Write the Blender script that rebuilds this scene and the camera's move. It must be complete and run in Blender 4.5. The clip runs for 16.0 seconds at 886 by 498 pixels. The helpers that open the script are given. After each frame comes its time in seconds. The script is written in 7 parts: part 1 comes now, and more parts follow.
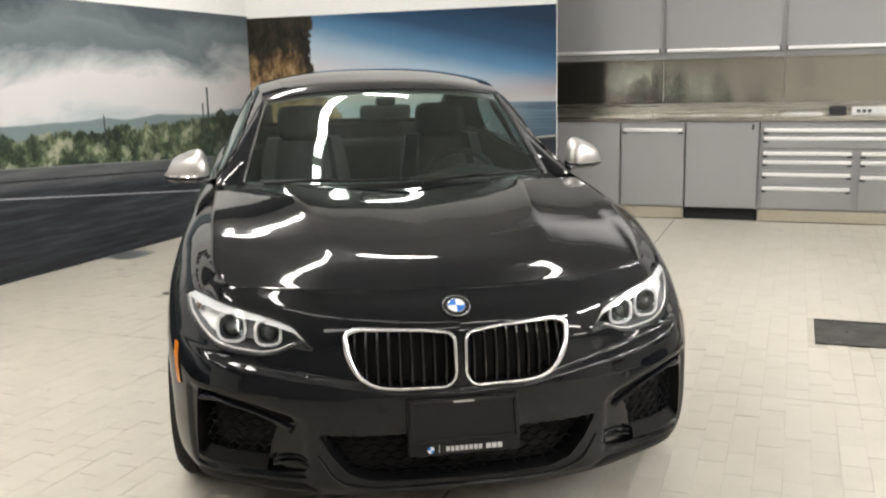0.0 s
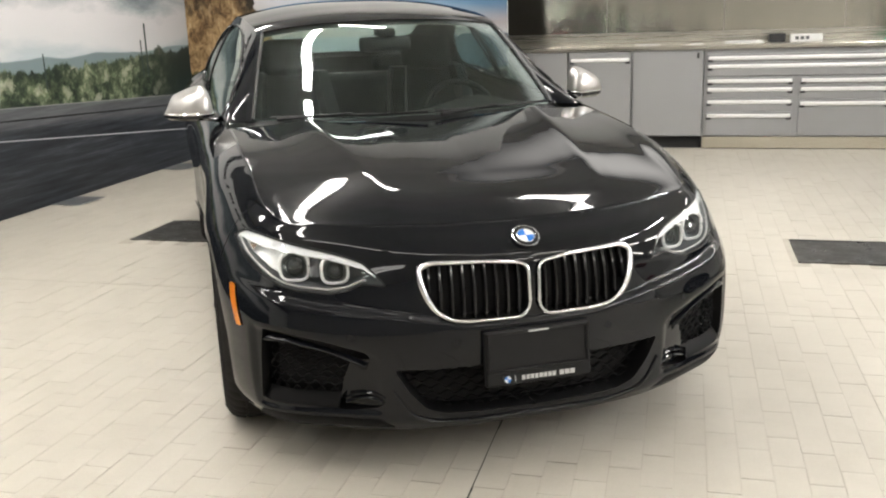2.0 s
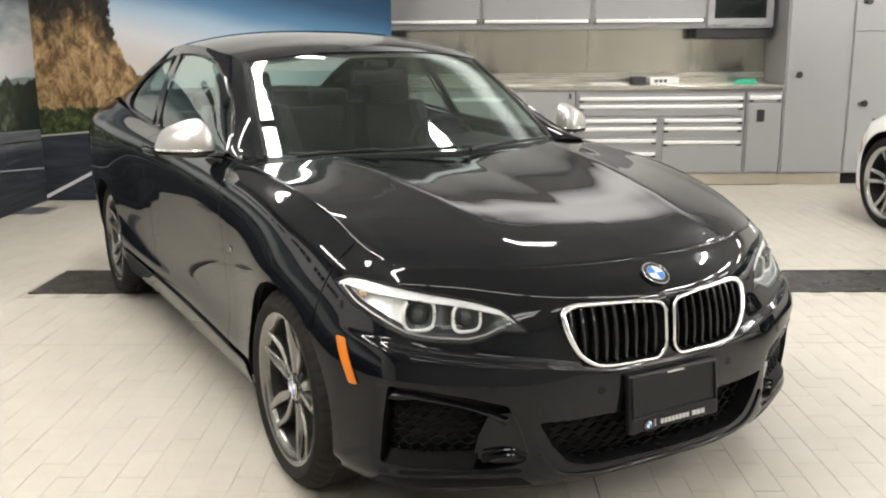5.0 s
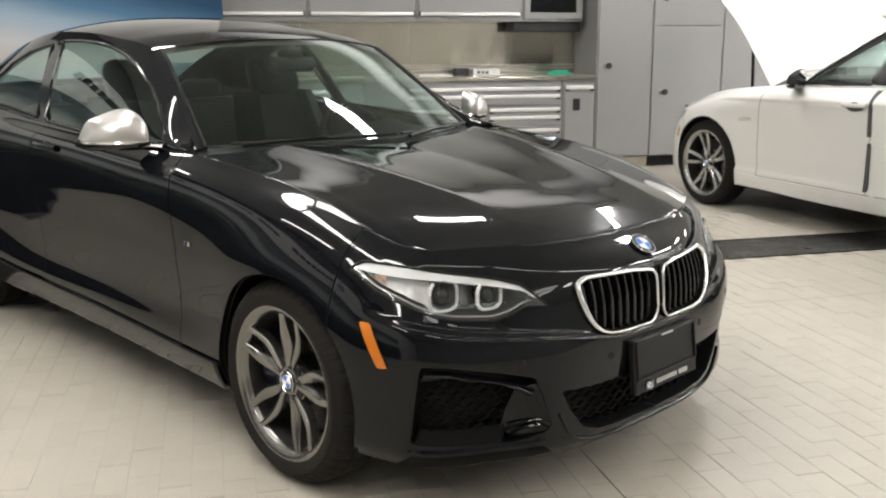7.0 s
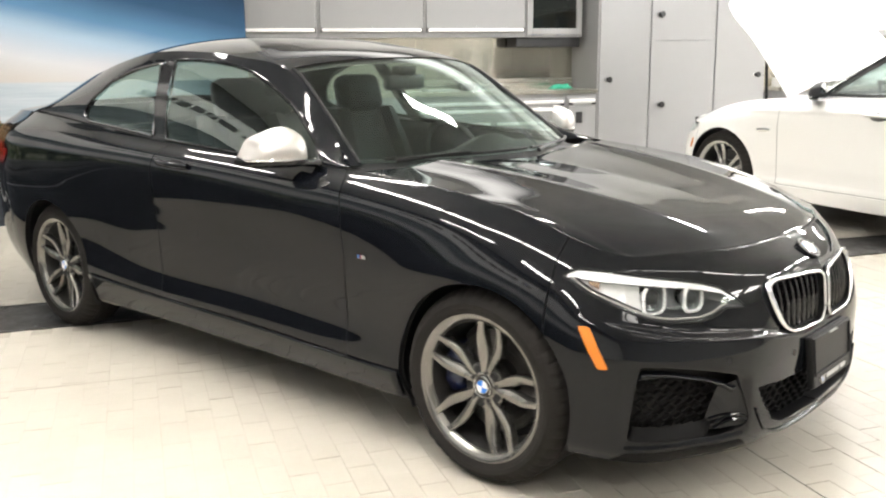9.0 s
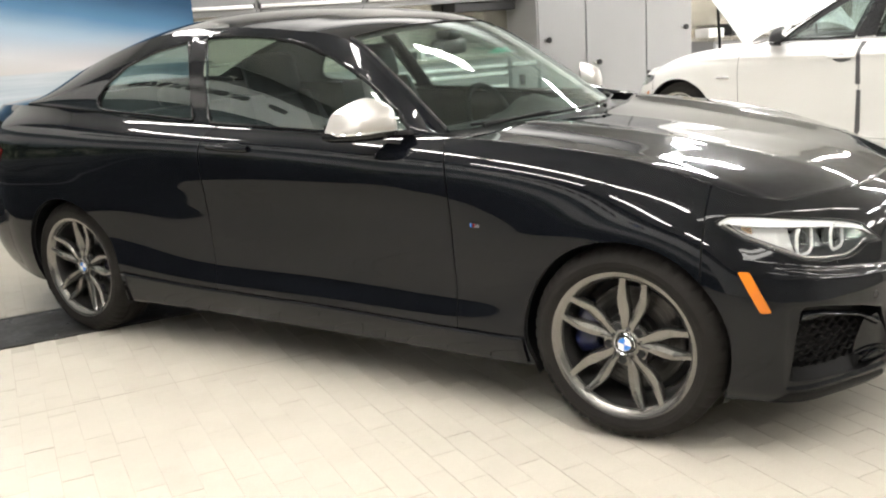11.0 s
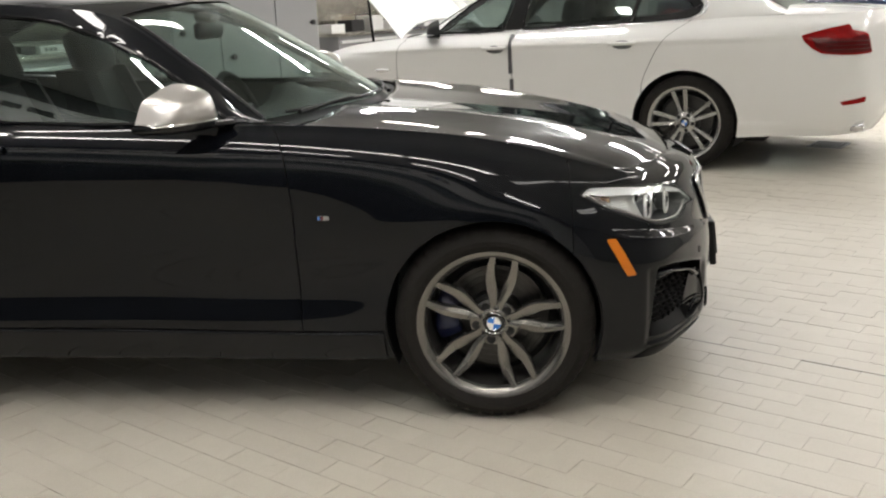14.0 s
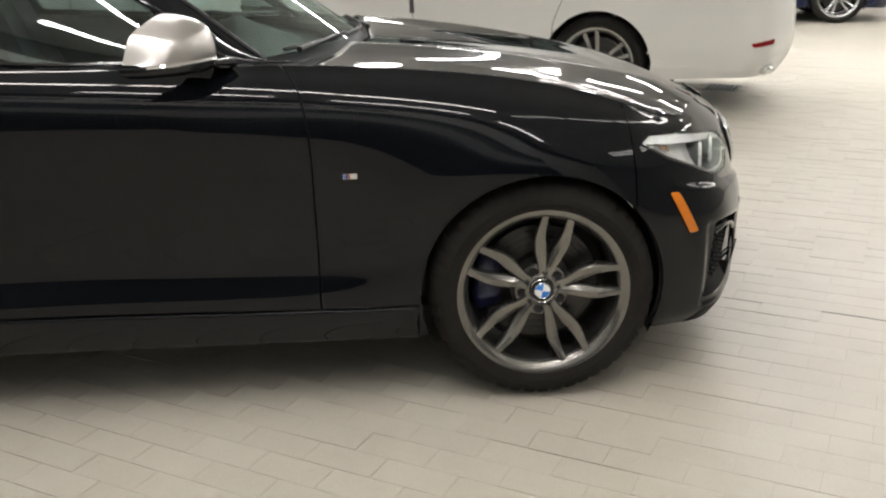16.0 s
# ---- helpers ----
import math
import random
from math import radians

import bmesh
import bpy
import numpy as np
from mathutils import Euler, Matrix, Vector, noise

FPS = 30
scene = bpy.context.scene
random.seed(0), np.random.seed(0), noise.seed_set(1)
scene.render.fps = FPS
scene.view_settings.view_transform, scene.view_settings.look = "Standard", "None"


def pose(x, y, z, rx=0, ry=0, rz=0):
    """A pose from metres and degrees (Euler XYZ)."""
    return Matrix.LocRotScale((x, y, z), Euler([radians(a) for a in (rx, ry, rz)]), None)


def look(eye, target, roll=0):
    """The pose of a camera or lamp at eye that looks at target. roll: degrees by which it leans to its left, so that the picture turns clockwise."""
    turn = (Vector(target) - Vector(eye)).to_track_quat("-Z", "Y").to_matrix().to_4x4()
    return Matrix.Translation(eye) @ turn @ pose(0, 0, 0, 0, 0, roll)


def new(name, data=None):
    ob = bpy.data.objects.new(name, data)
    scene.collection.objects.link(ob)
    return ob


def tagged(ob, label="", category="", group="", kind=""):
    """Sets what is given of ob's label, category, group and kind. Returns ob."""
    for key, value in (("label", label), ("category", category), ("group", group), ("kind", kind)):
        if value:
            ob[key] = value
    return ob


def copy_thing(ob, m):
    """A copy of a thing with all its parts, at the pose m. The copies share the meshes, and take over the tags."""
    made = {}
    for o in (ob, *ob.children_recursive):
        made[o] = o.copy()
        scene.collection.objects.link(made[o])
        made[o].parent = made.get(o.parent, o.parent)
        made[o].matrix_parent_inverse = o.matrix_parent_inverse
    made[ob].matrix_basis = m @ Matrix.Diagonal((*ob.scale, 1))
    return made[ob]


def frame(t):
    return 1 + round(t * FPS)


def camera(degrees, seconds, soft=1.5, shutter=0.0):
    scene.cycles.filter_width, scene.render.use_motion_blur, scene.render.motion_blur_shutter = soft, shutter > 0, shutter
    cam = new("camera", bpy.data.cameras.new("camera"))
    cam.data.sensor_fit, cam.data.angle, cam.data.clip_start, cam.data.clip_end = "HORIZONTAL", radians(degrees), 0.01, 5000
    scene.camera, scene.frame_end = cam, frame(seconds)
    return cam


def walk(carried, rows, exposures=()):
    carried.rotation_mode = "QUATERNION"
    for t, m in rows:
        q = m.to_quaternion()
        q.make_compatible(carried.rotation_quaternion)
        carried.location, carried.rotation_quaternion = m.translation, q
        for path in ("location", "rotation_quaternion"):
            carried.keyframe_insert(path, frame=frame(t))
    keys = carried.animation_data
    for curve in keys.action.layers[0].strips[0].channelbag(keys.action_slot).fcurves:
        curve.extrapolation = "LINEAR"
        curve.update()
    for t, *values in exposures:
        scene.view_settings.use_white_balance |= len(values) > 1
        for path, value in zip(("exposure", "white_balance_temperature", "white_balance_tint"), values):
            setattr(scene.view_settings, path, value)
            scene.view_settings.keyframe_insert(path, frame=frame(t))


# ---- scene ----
cam = camera(50.9, 16.0, 2.1, 0.4)
PATH = [
    (0, (-0.461, -3.254, 1.359), (-0.142, -1.313, 0.996), -1.2),
    (0.5, (-0.542, -3.21, 1.353), (-0.188, -1.289, 0.923), -0.0),
    (1, (-0.662, -3.195, 1.362), (-0.214, -1.291, 0.946), -0.1),
    (1.5, (-0.822, -3.184, 1.364), (-0.347, -1.286, 0.949), -1.0),
    (2, (-0.929, -3.134, 1.352), (-0.416, -1.267, 0.852), -1.9),
    (2.5, (-1.058, -3.043, 1.333), (-0.528, -1.165, 0.896), -0.3),
    (3, (-1.206, -2.923, 1.33), (-0.548, -1.083, 0.903), -0.7),
    (5.5, (-1.897, -2.492, 1.332), (-0.84, -0.843, 0.926), -0.3),
    (6, (-2.042, -2.395, 1.321), (-0.86, -0.831, 0.926), -1.3),
    (6.5, (-2.226, -2.318, 1.325), (-0.951, -0.84, 0.886), -2.7),
    (7, (-2.327, -2.21, 1.302), (-0.972, -0.806, 0.865), -0.2),
    (7.5, (-2.443, -2.075, 1.315), (-0.998, -0.775, 0.843), -2.5),
    (8, (-2.573, -1.977, 1.318), (-1.079, -0.722, 0.882), 0.6),
    (8.5, (-2.779, -1.851, 1.324), (-1.264, -0.62, 0.886), -1.7),
    (9, (-2.965, -1.737, 1.323), (-1.505, -0.433, 0.913), -0.5),
    (9.5, (-3.11, -1.586, 1.313), (-1.595, -0.354, 0.88), -2.7),
    (12, (-3.472, -0.768, 1.309), (-1.733, 0.103, 0.84), -2.2),
    (12.5, (-3.525, -0.621, 1.297), (-1.672, -0.011, 0.858), -2.7),
    (13, (-3.589, -0.497, 1.29), (-1.693, -0.047, 0.837), -2.9),
    (13.5, (-3.583, -0.386, 1.293), (-1.66, -0.068, 0.847), -1.0),
    (14, (-3.54, -0.22, 1.288), (-1.627, 0.04, 0.765), -2.7),
    (14.5, (-3.493, -0.088, 1.272), (-1.584, 0.11, 0.711), -0.1),
    (15, (-3.409, 0.113, 1.275), (-1.499, 0.154, 0.684), -2.0),
    (15.5, (-3.344, 0.281, 1.271), (-1.433, 0.257, 0.681), -0.7),
    (16, (-3.191, 0.41, 1.245), (-1.302, 0.297, 0.6), -1.3),
]
walk(cam, [(t, look(eye, target, roll)) for t, eye, target, roll in PATH], [(0, 0.38), (1.5, 0.40), (3, 0.61), (5.5, 0.52), (6.5, 0.20), (7, 0.16), (8, -0.06), (8.5, 0.14), (9, 1.02), (9.7, 1.08), (12, 0.66), (12.5, 0.63), (13, 0.09), (14, -0.20), (16, -0.15)])

# ---- light ----
ROOM = Matrix.Rotation(radians(-30.1), 4, "Z")     # room axes: u along the cabinet wall, v towards it
world = bpy.data.worlds.new("world")
scene.world = world
world.use_nodes = True
world.node_tree.nodes["Background"].inputs[0].default_value = (0.75, 0.85, 1.0, 1)
world.node_tree.nodes["Background"].inputs[1].default_value = 0.02
scene.view_settings.exposure = 0.0

# ---- materials ----


def material(name, color, rough=0.5, metal=0.0, coat=0.0, grain=0.0, scale=8.0, bump=0.0, bump_scale=80.0, spec=0.5, rough_var=0.0):
    m = bpy.data.materials.new(name)
    m.use_nodes = True
    nt = m.node_tree
    b = nt.nodes["Principled BSDF"]
    b.inputs["Base Color"].default_value = (*color, 1)
    b.inputs["Roughness"].default_value = rough
    b.inputs["Metallic"].default_value = metal
    b.inputs["Coat Weight"].default_value = coat
    b.inputs["Coat Roughness"].default_value = 0.02
    b.inputs["Specular IOR Level"].default_value = spec
    tc = nt.nodes.new("ShaderNodeTexCoord")
    if grain or rough_var:
        n = nt.nodes.new("ShaderNodeTexNoise")
        n.inputs["Scale"].default_value = scale
        n.inputs["Detail"].default_value = 6
        n.inputs["Roughness"].default_value = 0.65
        nt.links.new(tc.outputs["Object"], n.inputs["Vector"])
        if grain:
            r = nt.nodes.new("ShaderNodeMapRange")
            r.inputs[3].default_value, r.inputs[4].default_value = 1 - grain, 1 + grain
            nt.links.new(n.outputs[0], r.inputs[0])
            mx = nt.nodes.new("ShaderNodeMix")
            mx.data_type, mx.blend_type = "RGBA", "MULTIPLY"
            mx.inputs[0].default_value = 1
            mx.inputs[6].default_value = (*color, 1)
            nt.links.new(r.outputs[0], mx.inputs[7])
            nt.links.new(mx.outputs[2], b.inputs["Base Color"])
        if rough_var:
            r2 = nt.nodes.new("ShaderNodeMapRange")
            r2.inputs[3].default_value, r2.inputs[4].default_value = rough - rough_var, rough + rough_var
            nt.links.new(n.outputs[0], r2.inputs[0])
            nt.links.new(r2.outputs[0], b.inputs["Roughness"])
    if bump:
        n2 = nt.nodes.new("ShaderNodeTexNoise")
        n2.inputs["Scale"].default_value = bump_scale
        n2.inputs["Detail"].default_value = 4
        nt.links.new(tc.outputs["Object"], n2.inputs["Vector"])
        bp = nt.nodes.new("ShaderNodeBump")
        bp.inputs["Strength"].default_value = bump
        bp.inputs["Distance"].default_value = 0.01
        nt.links.new(n2.outputs[0], bp.inputs["Height"])
        nt.links.new(bp.outputs[0], b.inputs["Normal"])
    return m


def glowing(name, color, strength):
    m = bpy.data.materials.new(name)
    m.use_nodes = True
    nt = m.node_tree
    nt.nodes.clear()
    e = nt.nodes.new("ShaderNodeEmission")
    e.inputs[0].default_value, e.inputs[1].default_value = (*color, 1), strength
    o = nt.nodes.new("ShaderNodeOutputMaterial")
    nt.links.new(e.outputs[0], o.inputs[0])
    return m


def glass(name, tint, gloss=0.0):
    """Thin pane: tinted clear sheet with a mirror coat by Fresnel."""
    m = bpy.data.materials.new(name)
    m.use_nodes = True
    nt = m.node_tree
    nt.nodes.clear()
    t = nt.nodes.new("ShaderNodeBsdfTransparent")
    t.inputs[0].default_value = (*tint, 1)
    g = nt.nodes.new("ShaderNodeBsdfGlossy")
    g.inputs[0].default_value = (0.90, 1.0, 0.97, 1)
    g.inputs["Roughness"].default_value = 0.015
    lw = nt.nodes.new("ShaderNodeLayerWeight")
    lw.inputs[0].default_value = 0.5
    f = nt.nodes.new("ShaderNodeMath")
    f.operation = "POWER"
    f.inputs[1].default_value = 5.0
    nt.links.new(lw.outputs["Facing"], f.inputs[0])
    r = nt.nodes.new("ShaderNodeMapRange")
    r.inputs[1].default_value, r.inputs[2].default_value = 0.0, 1.0
    r.inputs[3].default_value, r.inputs[4].default_value = gloss, 1.0
    x = nt.nodes.new("ShaderNodeMixShader")
    o = nt.nodes.new("ShaderNodeOutputMaterial")
    nt.links.new(f.outputs[0], r.inputs[0])
    nt.links.new(r.outputs[0], x.inputs[0])
    nt.links.new(t.outputs[0], x.inputs[1])
    nt.links.new(g.outputs[0], x.inputs[2])
    nt.links.new(x.outputs[0], o.inputs[0])
    return m


M_BLACK = material("black_paint", (0.004, 0.0047, 0.0065), 0.035, 0.0, 0.0, spec=0.34)
M_WHITE = material("white_paint", (0.76, 0.76, 0.74), 0.05, 0.0, 0.0)
M_NAVY = material("navy_paint", (0.004, 0.008, 0.035), 0.04, 0.0, 0.0)
M_TRIM = material("black_trim", (0.008, 0.008, 0.0085), 0.45, grain=0.2, scale=60, spec=0.25)
M_GLOSSTRIM = material("gloss_black_trim", (0.008, 0.008, 0.009), 0.12)
# near-black; in seams, ducts and slots it stands in for their shade
M_CAVITY = material("dark_cavity", (0.008, 0.008, 0.008), 0.8)
M_CHROME = material("chrome", (0.82, 0.83, 0.85), 0.08, 1.0)
M_SATIN = material("satin_silver", (0.56, 0.545, 0.525), 0.31, 0.9, 0.45)
M_RUBBER = material("tyre_rubber", (0.0125, 0.0108, 0.0095), 0.85, spec=0.3, grain=0.35, scale=14, bump=0.2, rough_var=0.08)
M_RIM = material("grey_alloy", (0.205, 0.198, 0.186), 0.24, 0.85, 0.5)
M_RIMSILVER = material("silver_alloy", (0.40, 0.40, 0.39), 0.26, 0.85, 0.4)
M_BARREL = material("dark_rim_barrel", (0.045, 0.044, 0.042), 0.45, 0.6)
M_DISC = material("brake_disc", (0.08, 0.078, 0.075), 0.40, 1.0)
M_BLUE = material("blue_caliper", (0.004, 0.008, 0.042), 0.35, 0.0, 0.5)
M_ORANGE = material("amber_reflector", (0.64, 0.185, 0.012), 0.2, coat=0.6)
M_RED = material("red_lens", (0.25, 0.003, 0.004), 0.16, spec=0.25)
M_REDDARK = material("dark_red_lens", (0.10, 0.003, 0.004), 0.18, spec=0.25)
M_REDBAR = material("dark_red_bar", (0.04, 0.003, 0.003), 0.5, spec=0.2)
M_LENS = glass("clear_lens", (0.95, 0.96, 0.97), 0.03)
M_GLASS = glass("car_glass", (0.74, 0.85, 0.81), 0.065)
M_SIDEGLASS = glass("side_glass", (0.60, 0.71, 0.67), 0.11)
M_DARKGLASS = glass("dark_side_glass", (0.36, 0.42, 0.41), 0.09)
M_MESH = material("black_mesh", (0.004, 0.004, 0.0042), 0.5, spec=0.10)
M_LEATHER = material("black_leather", (0.006, 0.006, 0.0064), 0.55, spec=0.12, grain=0.2, bump=0.1)
M_HLSILVER = material("lamp_reflector", (0.80, 0.80, 0.78), 0.34, 0.35, bump=0.5, bump_scale=45)
M_HLGREY = material("lamp_housing", (0.12, 0.123, 0.127), 0.35, 0.5)
M_PROJECTOR = material("dark_projector_glass", (0.012, 0.013, 0.015), 0.03, 0.0, 0.6)
M_AMBERLENS = material("pale_amber_lens", (0.36, 0.25, 0.17), 0.25, 0.8, 0.4)
M_LAMPRING = material("lamp_ring_white", (0.85, 0.85, 0.84), 0.3, 0.0, 0.4)
M_LIGHTBAR = material("lamp_light_guide", (0.92, 0.93, 0.93), 0.35, 0.0, 0.5)
M_BADGEWHITE = material("badge_white", (0.8, 0.8, 0.8), 0.3, coat=0.6)
M_BADGEBLUE = material("badge_blue", (0.02, 0.18, 0.62), 0.3, coat=0.6)

# ---- mesh helpers ----


def rows_of(values):
    return np.array(values, float)


def spline(keys, q):
    """Values at q (array) on a smooth curve through keys: rows of (parameter, values...). Finite-difference Hermite, limited slopes."""
    k = np.array(keys, float)
    t, v = k[:, 0], k[:, 1:]
    h = np.diff(t)
    d = np.diff(v, axis=0) / h[:, None]
    m = np.zeros_like(v)
    m[0], m[-1] = d[0], d[-1]
    for i in range(1, len(t) - 1):
        m[i] = (d[i - 1] * h[i] + d[i] * h[i - 1]) / (h[i] + h[i - 1])
    q = np.clip(np.asarray(q, float), t[0], t[-1])
    j = np.clip(np.searchsorted(t, q, side="right") - 1, 0, len(t) - 2)
    s = (q - t[j]) / h[j]
    s = s[..., None]
    hh = h[j][..., None]
    out = (2 * s**3 - 3 * s**2 + 1) * v[j] + (s**3 - 2 * s**2 + s) * hh * m[j] + (-2 * s**3 + 3 * s**2) * v[j + 1] + (s**3 - s**2) * hh * m[j + 1]
    return out


def mesh_of(name, verts, faces, mat, smooth=True, sharp=None):
    me = bpy.data.meshes.new(name)
    me.from_pydata([tuple(map(float, v)) for v in verts], [], [tuple(map(int, f)) for f in faces])
    me.validate()
    if smooth:
        me.polygons.foreach_set("use_smooth", [True] * len(me.polygons))
        if sharp:
            me.set_sharp_from_angle(angle=radians(sharp))
    if mat:
        me.materials.append(mat)
    me.update()
    return me


def obj(name, me, parent=None, label=""):
    ob = new(name, me)
    if parent is not None:
        ob.parent = parent
    if label:
        ob["label"] = label
    return ob


def bm_mesh(name, bm, mat, smooth=False, sharp=35):
    me = bpy.data.meshes.new(name)
    bmesh.ops.recalc_face_normals(bm, faces=bm.faces)
    bm.to_mesh(me)
    bm.free()
    if smooth:
        me.polygons.foreach_set("use_smooth", [True] * len(me.polygons))
        me.set_sharp_from_angle(angle=radians(sharp))
    if mat:
        me.materials.append(mat)
    return me


def part(name, bm, mat, parent=None, label="", smooth=False, sharp=35):
    return obj(name, bm_mesh(name, bm, mat, smooth, sharp), parent, label)


def add_box(bm, lo, hi, bevel=0.0, m=None):
    x0, y0, z0 = lo
    x1, y1, z1 = hi
    vs = [bm.verts.new(p) for p in ((x0, y0, z0), (x1, y0, z0), (x1, y1, z0), (x0, y1, z0), (x0, y0, z1), (x1, y0, z1), (x1, y1, z1), (x0, y1, z1))]
    fs = [bm.faces.new([vs[i] for i in f]) for f in ((3, 2, 1, 0), (4, 5, 6, 7), (0, 1, 5, 4), (1, 2, 6, 5), (2, 3, 7, 6), (3, 0, 4, 7))]
    if bevel:
        es = list({e for f in fs for e in f.edges})
        r = bmesh.ops.bevel(bm, geom=es, offset=bevel, segments=2, affect="EDGES", profile=0.5)
        vs = list({v for f in r["faces"] for v in f.verts} | {v for v in vs if v.is_valid})
    if m is not None:
        bmesh.ops.transform(bm, matrix=m, verts=vs)
    return vs


def box(name, lo, hi, mat, parent=None, bevel=0.0, label="", smooth=False):
    bm = bmesh.new()
    add_box(bm, lo, hi, bevel)
    return part(name, bm, mat, parent, label, smooth)


def grid_faces(n, m, flip=False):
    f = []
    for i in range(n - 1):
        for j in range(m - 1):
            a, b, c, d = i * m + j, (i + 1) * m + j, (i + 1) * m + j + 1, i * m + j + 1
            f.append((d, c, b, a) if flip else (a, b, c, d))
    return f


def tube(name, pts, radius, mat, parent=None, closed=False, n=8, label="", flat=None):
    """A round bar along points; flat: (thickness ratio, axis) squeezes the section."""
    p = np.array(pts, float)
    k = len(p)
    tang = np.roll(p, -1, 0) - np.roll(p, 1, 0) if closed else np.gradient(p, axis=0)
    tang /= np.linalg.norm(tang, axis=1)[:, None] + 1e-12
    up = np.array([0, 0, 1.0])
    if abs(tang[:, 2]).mean() > 0.8:
        up = np.array([0, 1.0, 0])
    r = np.broadcast_to(np.asarray(radius, float), (k,))
    vs = []
    for i in range(k):
        a = np.cross(tang[i], up)
        a /= np.linalg.norm(a) + 1e-9
        b = np.cross(a, tang[i])
        for j in range(n):
            w = 2 * math.pi * j / n
            vs.append(p[i] + r[i] * (math.cos(w) * a + (flat or 1.0) * math.sin(w) * b))
    fs = []
    for i in range(k if closed else k - 1):
        for j in range(n):
            i2, j2 = (i + 1) % k, (j + 1) % n
            fs.append((i * n + j, i2 * n + j, i2 * n + j2, i * n + j2))
    if not closed:
        fs += [tuple(range(n))[::-1], tuple((k - 1) * n + j for j in range(n))]
    return obj(name, mesh_of(name, vs, fs, mat, True, 50), parent, label)


def lathe(name, profile, mat, parent=None, n=64, label="", axis="x", sharp=35):
    """Spins profile rows (along, radius) round the axis."""
    vs, fs = [], []
    k = len(profile)
    for i in range(n):
        w = 2 * math.pi * i / n
        for a, r in profile:
            vs.append((a, r * math.cos(w), r * math.sin(w)) if axis == "x" else (r * math.cos(w), r * math.sin(w), a))
    for i in range(n):
        for j in range(k - 1):
            i2 = (i + 1) % n
            fs.append((i * k + j, i * k + j + 1, i2 * k + j + 1, i2 * k + j))
    return obj(name, mesh_of(name, vs, fs, mat, True, sharp), parent, label)


def inside(poly, p):
    """For points p (k, 2): whether they lie in the closed polygon."""
    x, y = p[:, 0], p[:, 1]
    res = np.zeros(len(p), bool)
    n = len(poly)
    for i in range(n):
        (x0, y0), (x1, y1) = poly[i], poly[(i + 1) % n]
        c = (y0 > y) != (y1 > y)
        with np.errstate(divide="ignore", invalid="ignore"):
            res ^= c & (x < (x1 - x0) * (y - y0) / (y1 - y0 if y1 != y0 else 1e-12) + x0)
    return res


def smooth_loop(pts, n=8):
    """A closed smooth outline through pts."""
    p = np.array(pts, float)
    k = len(p)
    out = []
    for i in range(k):
        a, b, c, d = p[(i - 1) % k], p[i], p[(i + 1) % k], p[(i + 2) % k]
        for j in range(n):
            s = j / n
            out.append(0.5 * ((2 * b) + (c - a) * s + (2 * a - 5 * b + 4 * c - d) * s * s + (3 * b - a - 3 * c + d) * s**3))
    return np.array(out)

